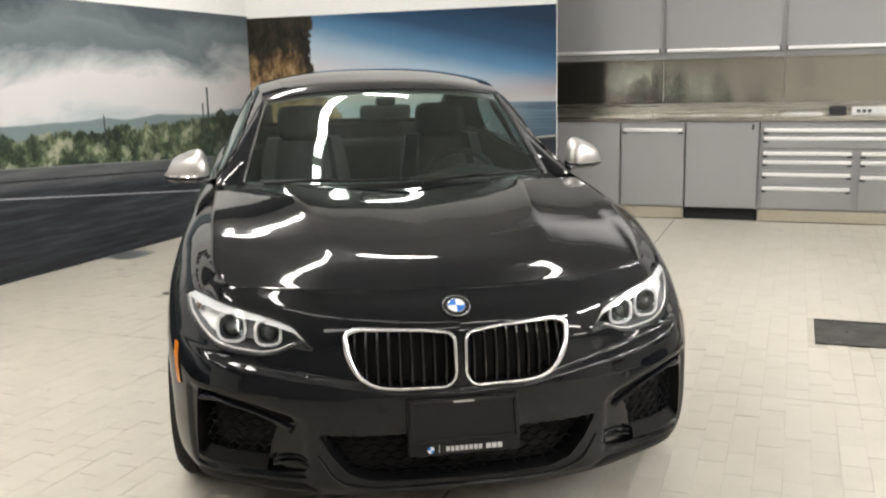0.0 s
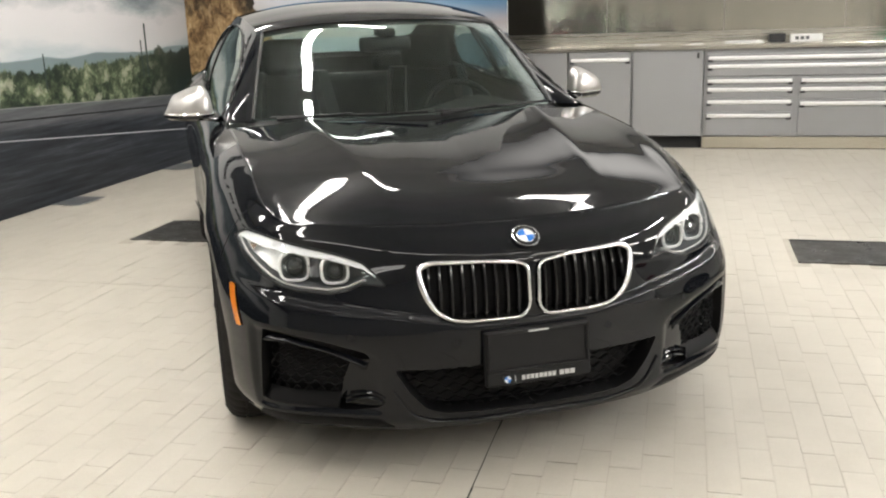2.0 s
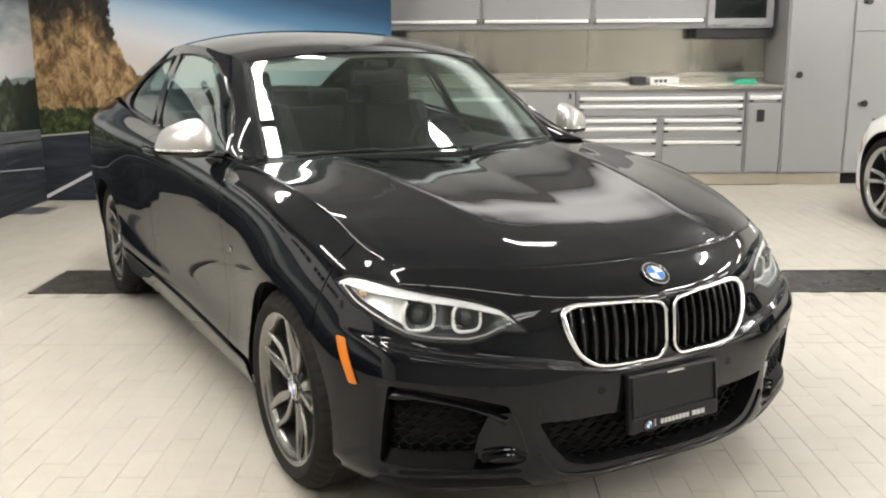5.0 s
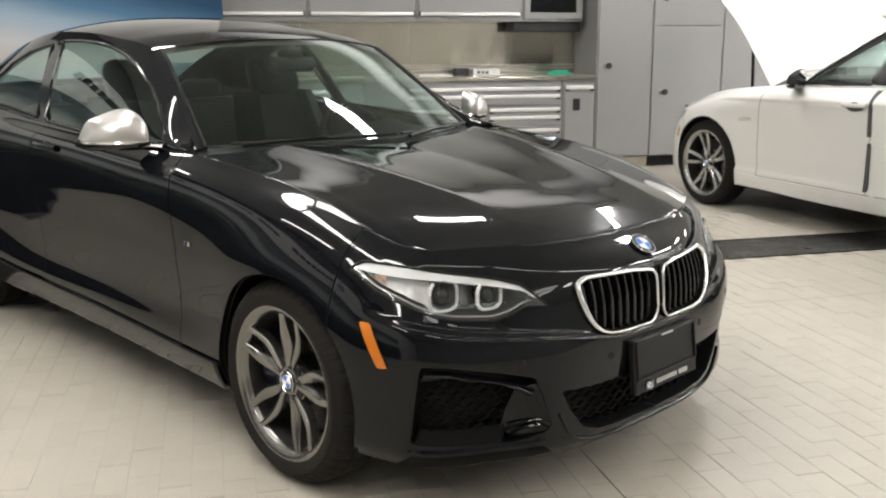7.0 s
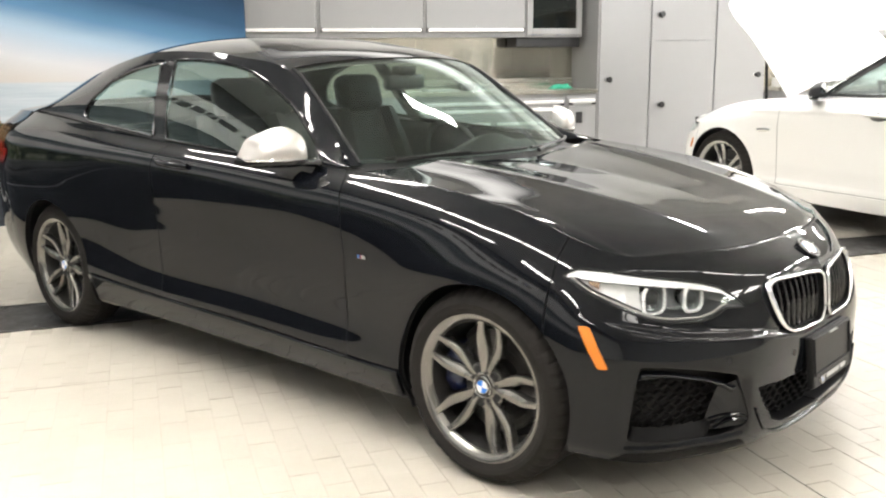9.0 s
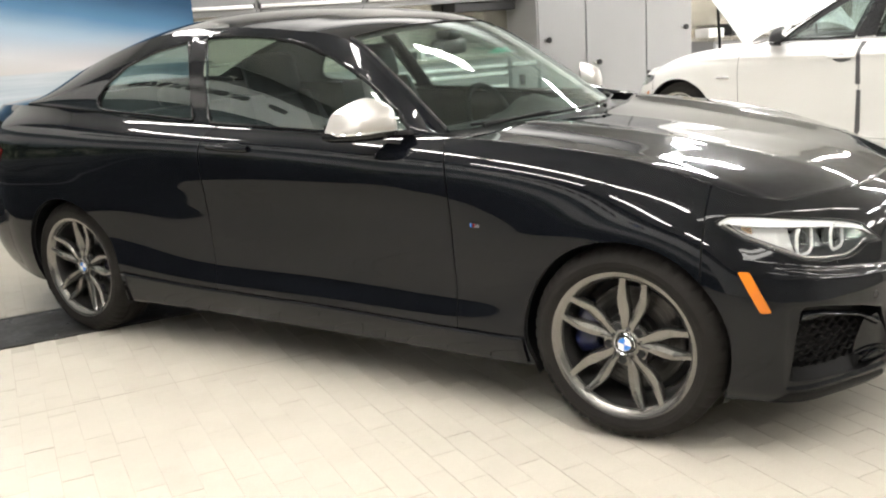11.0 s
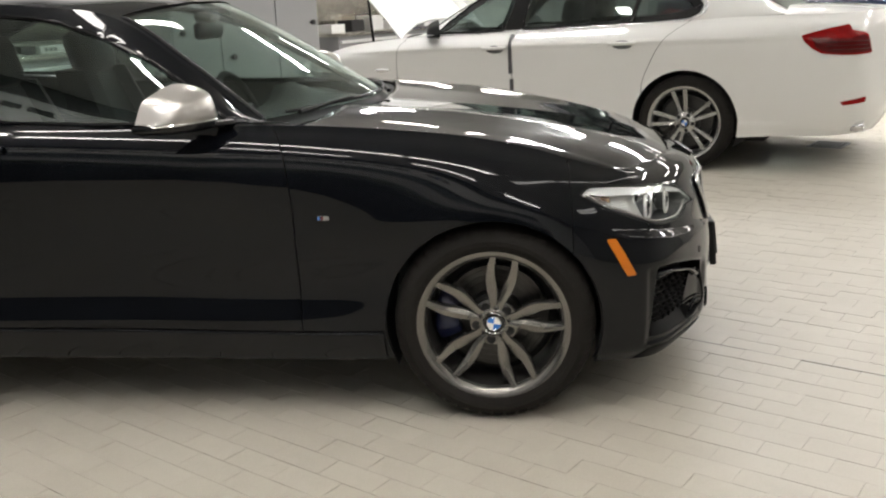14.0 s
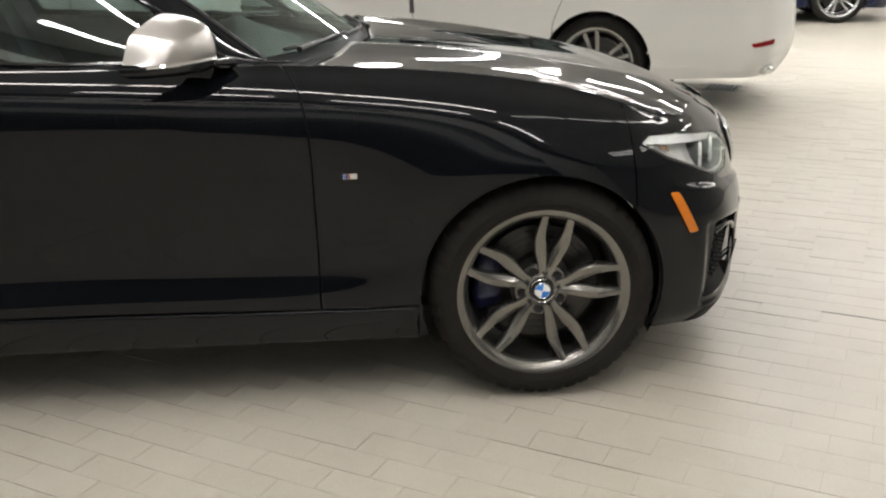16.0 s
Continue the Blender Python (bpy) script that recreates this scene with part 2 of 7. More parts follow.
# ---- cars ----
# A car stands with its front axle at the origin, its nose towards -y and its right side at -x.
# The lower body is one wrap-round skin: a plan outline, and six height lines with their set-back from it.
COUPE = dict(
    plan=[(0, -0.742), (0.22, -0.735), (0.42, -0.70), (0.60, -0.625), (0.772, -0.512), (0.846, -0.372), (0.882, 0.0), (0.876, 0.5),
          (0.872, 1.2), (0.876, 1.9), (0.892, 2.69), (0.864, 3.2), (0.75, 3.53), (0.4, 3.655), (0, 3.68)],
    z=[[0.150, 0.150, 0.152, 0.158, 0.166, 0.178, 0.20, 0.190, 0.189, 0.190, 0.20, 0.22, 0.23, 0.23, 0.23],
       [0.205, 0.205, 0.208, 0.215, 0.222, 0.235, 0.30, 0.293, 0.303, 0.308, 0.34, 0.30, 0.28, 0.28, 0.28],
       [0.34, 0.34, 0.34, 0.345, 0.35, 0.37, 0.50, 0.43, 0.42, 0.42, 0.50, 0.42, 0.40, 0.40, 0.40],
       [0.47, 0.47, 0.475, 0.49, 0.51, 0.54, 0.665, 0.62, 0.61, 0.62, 0.68, 0.65, 0.62, 0.60, 0.60],
       [0.66, 0.66, 0.66, 0.675, 0.69, 0.70, 0.79, 0.835, 0.865, 0.888, 0.915, 0.925, 0.92, 0.92, 0.92],
       [0.735, 0.737, 0.741, 0.744, 0.746, 0.765, 0.862, 0.920, 0.943, 0.974, 1.032, 1.05, 1.045, 1.05, 1.05]],
    inset=[[0.05, 0.05, 0.05, 0.05, 0.045, 0.04, 0.03, 0.045, 0.05, 0.05, 0.03, 0.06, 0.09, 0.10, 0.10],
           [0.012, 0.012, 0.014, 0.016, 0.016, 0.014, 0.0, 0.012, 0.014, 0.012, 0.0, 0.03, 0.05, 0.06, 0.06],
           [0.006, 0.006, 0.006, 0.006, 0.006, 0.005, 0.0, 0.022, 0.026, 0.023, 0.0, 0.005, 0.01, 0.01, 0.01],
           [0.012, 0.012, 0.014, 0.016, 0.020, 0.016, 0.0, 0.013, 0.019, 0.014, 0.0, 0.0, 0.0, 0.0, 0.0],
           [0.038, 0.055, 0.082, 0.104, 0.113, 0.094, 0.050, 0.018, 0.009, 0.0, 0.006, 0.012, 0.02, 0.03, 0.03],
           [0.150, 0.152, 0.155, 0.157, 0.157, 0.157, 0.148, 0.118, 0.076, 0.080, 0.115, 0.15, 0.14, 0.06, 0.06]],
    corner_y=-0.40, cowl_y=0.60,
    bonnet=[(0, -0.592, 0.735), (0.12, -0.47, 0.790), (0.3, -0.28, 0.832), (0.6, 0.05, 0.883), (1, 0.45, 0.925)],
    rail=[(0, 0.680, 0.745, 0.930), (0.5, 0.622, 0.985, 1.112), (1, 0.568, 1.23, 1.270), (1.5, 0.585, 1.5, 1.318), (2, 0.594, 1.8, 1.343),
          (2.5, 0.600, 2.12, 1.340), (3, 0.60, 2.45, 1.290), (3.5, 0.605, 2.8, 1.197), (4, 0.61, 3.13, 1.078)],
    ridge=[(0, 0.47, 0.938), (0.5, 0.78, 1.135), (1, 1.12, 1.312), (1.5, 1.44, 1.376), (2, 1.78, 1.408), (2.5, 2.1, 1.410), (3, 2.43, 1.375),
           (3.5, 2.78, 1.262), (4, 3.1, 1.10)],
    belt=[(0, 0.752, 0.60, 0.936), (0.5, 0.790, 0.98, 0.938), (1, 0.799, 1.25, 0.943), (1.5, 0.799, 1.5, 0.953), (2, 0.797, 1.8, 0.969),
          (2.5, 0.792, 2.15, 0.998), (3, 0.778, 2.47, 1.020), (3.5, 0.745, 2.8, 1.040), (4, 0.70, 3.13, 1.05)],
    windows=[[(0.80, 0.946), (1.22, 0.951), (1.775, 0.979), (1.91, 1.306), (1.76, 1.307), (1.62, 1.299), (1.50, 1.284), (1.38, 1.258), (1.25, 1.212), (1.10, 1.141), (1.0, 1.080), (0.89, 1.012)],
             [(1.778, 0.979), (1.86, 0.987), (2.00, 1.296), (1.913, 1.306)],
             [(1.863, 0.987), (2.12, 1.008), (2.44, 1.028), (2.49, 1.040), (2.512, 1.068), (2.475, 1.130), (2.375, 1.205), (2.20, 1.264), (2.003, 1.296)]],
    pillar=1, frame_width=0.007,
    seam_bumper=-0.245, door=[(0.60, 1.775)], tail_y=3.22,
    wheelbase=2.69, tyre=0.312, hub=0.311, arch=0.334, steer=0.0, spin=-0.18, track=0.766, tread=0.225, rim=0.2235,
)


def ease(x):
    x = np.clip(x, 0, 1)
    return x * x * (3 - 2 * x)


def nose_relief(a, z):
    """Outward relief of the nose: the bumper ledge under the lamps, and the hollow round each side intake."""
    zc = np.interp(a, (0, 0.2, 0.285, 0.41, 0.53, 0.65, 0.8, 0.94, 1.0), (0.462, 0.472, 0.487, 0.507, 0.518, 0.529, 0.552, 0.573, 0.590))
    amp = np.interp(a, (0, 0.3, 0.6, 0.85, 1.02), (0.006, 0.010, 0.012, 0.009, 0.0))
    up = z - zc
    ledge = np.where(up > 0, 0.55 - ease(up / 0.016), 0.55 * np.exp(-(np.minimum(up, 0) / 0.09) ** 2)) * amp
    ledge = np.where(up > 0.016, -0.45 * amp * (1 - ease((up - 0.016) / 0.08)), ledge)
    # shallow hollow that runs into the side intake
    zb = np.interp(a, (0.45, 0.50, 0.60, 0.745, 0.85), (0.40, 0.425, 0.448, 0.474, 0.480))
    pocket = ease((zb - z) / 0.030) * ease((a - 0.44) / 0.04) * ease((0.885 - a) / 0.03) * ease((z - 0.21) / 0.02)
    haunch = 0.018 * ease((a - 3.25) / 0.6) * (1 - ease((a - 4.35) / 0.5)) * np.exp(-((z - 0.68) / 0.15) ** 2)
    brow = 0.004 * np.exp(-((a - 1.34) / 0.33) ** 2) * np.exp(-((z - 0.67) / 0.06) ** 2)
    zl = np.interp(a, (1.75, 1.91, 2.11, 2.36, 2.61, 2.86, 3.11, 3.86, 4.46), (0.745, 0.765, 0.787, 0.820, 0.842, 0.858, 0.869, 0.908, 0.945))
    rise = z - zl
    swage = 0.0065 * ease((a - 1.80) / 0.5) * ease((4.75 - a) / 0.5) * np.where(rise > 0, np.maximum(0, 1 - rise / 0.075), np.maximum(0, 1 + rise / 0.16))
    return ledge - 0.010 * pocket + haunch + brow + swage


COUPE["relief"] = nose_relief


class Skin:
    def __init__(self, spec):
        p = rows_of(spec["plan"])
        a = np.r_[0, np.cumsum(np.linalg.norm(np.diff(p, axis=0), axis=1))]
        self.length = a[-1]
        self.keys_plan = np.c_[a, p]
        self.keys_row = [np.c_[a, z, d] for z, d in zip(spec["z"], spec["inset"])]
        fine = np.linspace(0, a[-1], 1200)
        self.fine, self.fine_xy = fine, spline(self.keys_plan, fine)
        g = np.gradient(self.fine_xy, fine, axis=0)
        g /= np.linalg.norm(g, axis=1)[:, None]
        self.norm = np.c_[g[:, 1], -g[:, 0]]
        self.relief = spec.get("relief")

    def at(self, a, w):
        """Places for arrays of arc a and height line w (0 to 5), on the left side (+x)."""
        a, w = np.broadcast_arrays(np.asarray(a, float), np.asarray(w, float))
        zs = np.stack([spline(k, a)[..., 0] for k in self.keys_row], -1)
        ds = np.stack([spline(k, a)[..., 1] for k in self.keys_row], -1)
        j = np.clip(np.floor(w).astype(int), 0, 4)
        s = w - j

        def mix(v):
            n = v.shape[-1]
            take = lambda k: np.take_along_axis(v, np.clip(k, 0, n - 1)[..., None], -1)[..., 0]
            p0, p1, p2, p3 = take(j - 1), take(j), take(j + 1), take(j + 2)
            p0 = np.where(j == 0, 2 * p1 - p2, p0)
            p3 = np.where(j == n - 2, 2 * p2 - p1, p3)
            return 0.5 * (2 * p1 + (p2 - p0) * s + (2 * p0 - 5 * p1 + 4 * p2 - p3) * s**2 + (3 * p1 - p0 - 3 * p2 + p3) * s**3)

        z, d = mix(zs), mix(ds)
        if self.relief:
            d = d - self.relief(a, z)
        xy = np.stack([np.interp(a, self.fine, self.fine_xy[:, k]) for k in (0, 1)], -1)
        nn = np.stack([np.interp(a, self.fine, self.norm[:, k]) for k in (0, 1)], -1)
        out = np.concatenate([xy - nn * d[..., None], z[..., None]], -1)
        out[..., 0] = np.where(a <= 0, 0, out[..., 0])
        return out

    def at_z(self, a, z):
        """Places at arcs a and heights z."""
        a, z = np.asarray(a, float), np.asarray(z, float)
        w = np.linspace(0, 5, 101)
        col = self.at(a[:, None], w[None, :])
        ww = np.array([np.interp(zz, np.maximum.accumulate(c[:, 2]), w) for zz, c in zip(z, col)])
        return self.at(a, ww)

    def arc_y(self, y):
        """The arc at which the plan outline passes y along the flank."""
        k = np.where(self.fine_xy[:, 0] > 0.3)[0]
        k = k[(k > 0)]
        ys = self.fine_xy[k, 1]
        return np.interp(y, np.maximum.accumulate(ys), self.fine[k])

    def arc_x(self, x):
        """The arc at which the front of the outline passes x."""
        k = np.arange(0, len(self.fine) // 4)
        return np.interp(x, np.maximum.accumulate(self.fine_xy[k, 0]), self.fine[k])

    def panel(self, name, a0, a1, w0, w1, mat, parent, na, nw, cuts=(), sides=(1, -1), push=0.0, label="", solid=0.0):
        """One panel for each side between arcs a0, a1 and height lines w0, w1 (numbers or functions of the other), less the outlines cut out of it."""
        t = np.linspace(0, 1, nw)
        ws = w0 + (w1 - w0) * t
        A = np.stack([np.linspace(a0(w) if callable(a0) else a0, a1(w) if callable(a1) else a1, na) for w in ws], 1)
        W = np.broadcast_to(ws[None, :], A.shape)
        V = self.at(A, W).reshape(-1, 3)
        A = A.reshape(-1).copy()
        F = np.array(grid_faces(na, nw))
        keep = np.ones(len(F), bool)
        for poly in cuts:
            poly = np.array(poly)
            c = np.c_[A[F].mean(1), V[F, 2].mean(1)]
            gone = inside(poly, c) & keep
            if not gone.any():
                continue
            edge = np.intersect1d(F[gone].ravel(), F[keep & ~gone].ravel())
            keep &= ~gone
            pts = np.c_[A[edge], V[edge, 2]]
            q, r = poly, np.roll(poly, -1, 0)
            best, bd = pts.copy(), np.full(len(pts), 1e9)
            for b, e in zip(q, r):
                d = e - b
                s = np.clip(((pts - b) @ d) / (d @ d + 1e-12), 0, 1)
                f = b + s[:, None] * d
                dist = np.linalg.norm(f - pts, axis=1)
                hit = dist < bd
                best[hit], bd[hit] = f[hit], dist[hit]
            A[edge] = best[:, 0]
            V[edge] = self.at_z(best[:, 0], best[:, 1])
        F = F[keep]
        if push:
            n = np.stack([np.interp(A, self.fine, self.norm[:, k]) for k in (0, 1)], -1)
            V[:, :2] -= n * push
        used = np.unique(F)
        remap = np.full(len(V), -1)
        remap[used] = np.arange(len(used))
        V, F = V[used], remap[F]
        made = []
        for s in sides:
            v = V * (s, 1, 1)
            f = F if s > 0 else F[:, ::-1]
            ob = obj(name, mesh_of(name, v, f, mat, True), parent, label)
            if solid:
                md = ob.modifiers.new("skin", "SOLIDIFY")
                md.thickness, md.offset = solid, 1
            made.append(ob)
        return made


def rounded(poly, r=0.012, n=4):
    """The polygon with its corners rounded off."""
    p = np.array(poly, float)
    k, out = len(p), []
    for i in range(k):
        a, b, c = p[i - 1], p[i], p[(i + 1) % k]
        u, v = a - b, c - b
        lu, lv = np.linalg.norm(u), np.linalg.norm(v)
        d = min(r, lu * 0.45, lv * 0.45)
        s, e = b + u / lu * d, b + v / lv * d
        for j in range(n + 1):
            t = j / n
            out.append((1 - t) ** 2 * s + 2 * t * (1 - t) * b + t * t * e)
    return np.array(out)


def spans(poly, a):
    """Lowest and highest z of the outline (arc, z) at each arc of a."""
    lo, hi = np.full(len(a), 1e9), np.full(len(a), -1e9)
    q = np.roll(poly, -1, 0)
    for (a0, z0), (a1, z1) in zip(poly, q):
        if abs(a1 - a0) < 1e-9:
            continue
        t = (a - a0) / (a1 - a0)
        ok = (t >= 0) & (t <= 1)
        z = z0 + t * (z1 - z0)
        lo[ok], hi[ok] = np.minimum(lo[ok], z[ok]), np.maximum(hi[ok], z[ok])
    return lo, hi


def skin_patch(sk, name, poly, mat, parent, na=40, nz=12, push=0.0, sides=(1, -1), label=""):
    """The piece of the skin inside an outline (arc, z), set back by push (a number, or a function of 0..1 across and up)."""
    poly = np.array(poly)
    a = np.linspace(poly[:, 0].min() + 1e-4, poly[:, 0].max() - 1e-4, na)
    lo, hi = spans(poly, a)
    t = np.linspace(0, 1, nz)
    Z = lo[:, None] + (hi - lo)[:, None] * t[None, :]
    A = np.broadcast_to(a[:, None], Z.shape)
    V = sk.at_z(A.ravel(), Z.ravel())
    n = np.stack([np.interp(A.ravel(), sk.fine, sk.norm[:, k]) for k in (0, 1)], -1)
    if callable(push):
        uu = np.broadcast_to(np.linspace(0, 1, na)[:, None], Z.shape).ravel()
        tt = np.broadcast_to(t[None, :], Z.shape).ravel()
        ps = np.array([push(u, w) for u, w in zip(uu, tt)])
    else:
        ps = np.full(len(V), push)
    V[:, :2] -= n * ps[:, None]
    F = np.array(grid_faces(na, nz))
    return [obj(name, mesh_of(name, V * (s, 1, 1), F if s > 0 else F[:, ::-1], mat, True), parent, label) for s in sides]


def skin_line(sk, pts, push=0.0, side=1):
    """Places on the skin along (arc, z) points."""
    p = np.array(pts, float)
    V = sk.at_z(p[:, 0], p[:, 1])
    n = np.stack([np.interp(p[:, 0], sk.fine, sk.norm[:, k]) for k in (0, 1)], -1)
    V[:, :2] -= n * push
    return V * (side, 1, 1)


def coons(bottom, top, left, right, n, m, bump=None):
    """A patch between four edge curves, each a function of 0..1."""
    u, t = np.linspace(0, 1, n), np.linspace(0, 1, m)
    B, T = bottom(u), top(u)
    L, R = left(t), right(t)
    P = np.zeros((n, m, 3))
    for i in range(n):
        for j in range(m):
            P[i, j] = (1 - t[j]) * B[i] + t[j] * T[i] + (1 - u[i]) * L[j] + u[i] * R[j] - ((1 - u[i]) * (1 - t[j]) * B[0] + u[i] * (1 - t[j]) * B[-1] + (1 - u[i]) * t[j] * T[0] + u[i] * t[j] * T[-1])
            if bump:
                P[i, j, 2] += bump(u[i], t[j])
    return P


def mirrored(P):
    """A half grid (first index from the middle outwards) completed to both sides."""
    Q = P[1:][::-1] * np.array((-1, 1, 1))
    return np.concatenate([Q, P], 0)


def grid_ob(name, P, mat, parent, label="", flip=False, sharp=None):
    n, m = P.shape[:2]
    return obj(name, mesh_of(name, P.reshape(-1, 3), grid_faces(n, m, flip), mat, True, sharp), parent, label)


def wheel_meshes(rad, rim_r, width):
    """Profiles of one wheel, its face towards +x, centred on its middle plane."""
    h = width / 2
    w = {}
    sh = rad - rim_r
    half = [(h * 0.02, rad), (h * 0.37, rad), (h * 0.39, rad - 0.006), (h * 0.43, rad - 0.006), (h * 0.45, rad), (h * 0.70, rad - 0.006), (h * 0.85, rad - 0.019), (h * 0.935, rad - 0.033),
            (h * 0.985, rad - 0.046), (h * 1.0, rim_r + sh * 0.52), (h * 0.985, rim_r + sh * 0.36), (h * 0.972, rim_r + sh * 0.345), (h * 0.955, rim_r + sh * 0.26), (h * 0.90, rim_r + 0.014), (h * 0.80, rim_r - 0.002)]
    tyre = [(-x, r) for x, r in half[::-1]] + [(-h * 0.018, rad - 0.006), (h * 0.018, rad - 0.006)] + half
    w["tyre"] = tyre
    o = h * 0.88
    w["barrel"] = [(-o, rim_r + 0.012), (-o, rim_r - 0.006), (-o + 0.03, rim_r - 0.02), (o - 0.055, rim_r - 0.024), (o - 0.022, rim_r - 0.0165)]
    w["lip"] = [(o - 0.022, rim_r - 0.0165), (o - 0.015, rim_r - 0.0135), (o - 0.008, rim_r - 0.0085), (o - 0.002, rim_r - 0.0015), (o + 0.002, rim_r + 0.005), (o + 0.004, rim_r + 0.013), (o - 0.002, rim_r + 0.016), (o - 0.012, rim_r + 0.014)]
    return w


def spoke_mesh(name, r0, r1, x0, x1, half0, halfm, half1, a0, a1, mat, bow=0.0):
    """One tapering spoke from radius r0 to r1, angle a0 to a1 (radians), faceted along its ridge."""
    n = 13
    vs, fs = [], []
    for i in range(n):
        s = i / (n - 1)
        r = r0 + (r1 - r0) * s
        a = a0 + (a1 - a0) * s + bow * math.sin(math.pi * s**0.8)
        hw = (1 - s) * (1 - s) * half0 + 2 * s * (1 - s) * (2 * halfm - (half0 + half1) / 2) + s * s * half1
        x = x0 + (x1 - x0) * s - 0.012 * math.sin(math.pi * s)
        c, d = math.cos(a), math.sin(a)
        for off, dx in ((-hw, -0.030), (-hw, -0.006), (-hw * 0.45, 0.0), (hw * 0.1, -0.0045), (hw * 0.62, 0.0), (hw, -0.006), (hw, -0.030)):
            vs.append((x + dx, r * c - off * d, r * d + off * c))
    k = 7
    for i in range(n - 1):
        for j in range(k):
            j2 = (j + 1) % k
            fs.append((i * k + j, i * k + j2, (i + 1) * k + j2, (i + 1) * k + j))
    fs.append(tuple(range(k))[::-1])
    fs.append(tuple((n - 1) * k + j for j in range(k)))
    return mesh_of(name, vs, fs, mat, True, 28)


def petal_spoke(name, sgn, mid, r1, face, mat):
    """One blade of a twin spoke: leaves the hub close to its twin, swells and bows outwards, then runs straight to the rim; a facet falls towards the twin."""
    key = [(0.040, 0.0095, 0.0090, -0.024, 0.3), (0.068, 0.0130, 0.0125, -0.021, 0.6), (0.095, 0.0200, 0.0170, -0.020, 1.0), (0.122, 0.0275, 0.0185, -0.018, 1.0),
           (0.148, 0.0335, 0.0160, -0.014, 0.9), (0.178, 0.0352, 0.0128, -0.009, 0.5), (0.202, 0.0348, 0.0108, -0.004, 0.3), (r1, 0.0340, 0.0135, 0.001, 0.2)]
    rr = np.linspace(0.040, r1, 22)
    c, d = math.cos(mid), math.sin(mid)
    vs, fs = [], []
    for r, (lat, w, dx, k) in zip(rr, spline(key, rr)):
        for o, e in ((1.0, -0.032), (1.0, -0.004), (0.82, 0.0), (-0.10, -0.0008 * k), (-0.28, -0.0025 * k), (-0.85, -0.0085 * k), (-1.0, -0.010 * k - 0.003), (-1.0, -0.034)):
            q = sgn * (lat + o * w)
            vs.append((face + dx + e, r * c - q * d, r * d + q * c))
    k, n = 8, len(rr)
    for i in range(n - 1):
        for j in range(k):
            j2 = (j + 1) % k
            f = (i * k + j, i * k + j2, (i + 1) * k + j2, (i + 1) * k + j)
            fs.append(f if sgn < 0 else f[::-1])
    fs += [tuple(range(k)), tuple((n - 1) * k + j for j in range(k))]
    return mesh_of(name, vs, fs, mat, True, 24)


def caliper_mesh(name, r0, r1, spread, x0, x1, mat):
    """A curved brake caliper, centred on +y, with two raised pistons on its face."""
    n, vs, fs = 15, [], []
    for i in range(n):
        t = -1 + 2 * i / (n - 1)
        w = spread * t
        lift = 0.010 * (math.exp(-((abs(t) - 0.45) / 0.22) ** 2)) - 0.012 * abs(t) ** 6
        for r, x in ((r0, x0), (r0, x1 - 0.012 + lift), (r0 + 0.014, x1 + lift), (r1 - 0.016, x1 + lift), (r1, x1 - 0.014 + lift), (r1, x0)):
            vs.append((x, r * math.cos(w), r * math.sin(w)))
    for i in range(n - 1):
        for j in range(6):
            j2 = (j + 1) % 6
            fs.append((i * 6 + j, i * 6 + j2, (i + 1) * 6 + j2, (i + 1) * 6 + j))
    fs += [tuple(range(6))[::-1], tuple((n - 1) * 6 + j for j in range(6))]
    return mesh_of(name, vs, fs, mat, True, 40)


def roundel(name, radius, parent, m, ring=M_TRIM):
    """A round badge facing +x of m: dark ring with chrome edge and four quarters in blue and white."""
    base = lathe(name, [(0, 0.0001), (0.003, radius * 0.3), (0.0028, radius * 0.62), (0.0034, radius * 0.66), (0.003, radius * 0.70), (0.0024, radius * 0.92), (0.003, radius * 0.95), (0.002, radius), (-0.004, radius)], ring, parent, 40, "round dark badge with chrome edge")
    base.matrix_local = m
    lathe("badge_rim", [(0.0026, radius * 0.93), (0.0042, radius * 0.97), (0.0026, radius * 1.01)], M_CHROME, base, 40)
    lathe("badge_inner_rim", [(0.0030, radius * 0.60), (0.0046, radius * 0.64), (0.0030, radius * 0.68)], M_CHROME, base, 40)
    for q in range(4):
        vs, fs = [(0.0044, 0, 0)], []
        for i in range(9):
            a = math.pi / 2 * (q + i / 8)
            vs.append((0.0036, radius * 0.6 * math.cos(a), radius * 0.6 * math.sin(a)))
        fs = [(0, i + 1, i + 2) for i in range(8)]
        obj("badge_quarter", mesh_of("badge_quarter", vs, fs, M_BADGEBLUE if q % 2 else M_BADGEWHITE, False), base)
    return base


def tyre_mesh(profile, rad, width, hub):
    """A tyre turned from its profile, with cross grooves cut into the shoulders of the tread."""
    n, k = 240, len(profile)
    vs = []
    for i in range(n):
        w = 2 * math.pi * i / n
        for x, r in profile:
            side = abs(x) / (width / 2)
            if r > rad - 0.030 and side > 0.46 and (i + (0 if x > 0 else 2)) % 5 == 0:
                r -= 0.0055
            vs.append((x, r * math.cos(w), r * math.sin(w)))
    fs = [(i * k + j, i * k + j + 1, (i + 1) % n * k + j + 1, (i + 1) % n * k + j) for i in range(n) for j in range(k - 1)]
    return obj("tyre", mesh_of("tyre", vs, fs, M_RUBBER, True, 30), hub, "black rubber tyre")


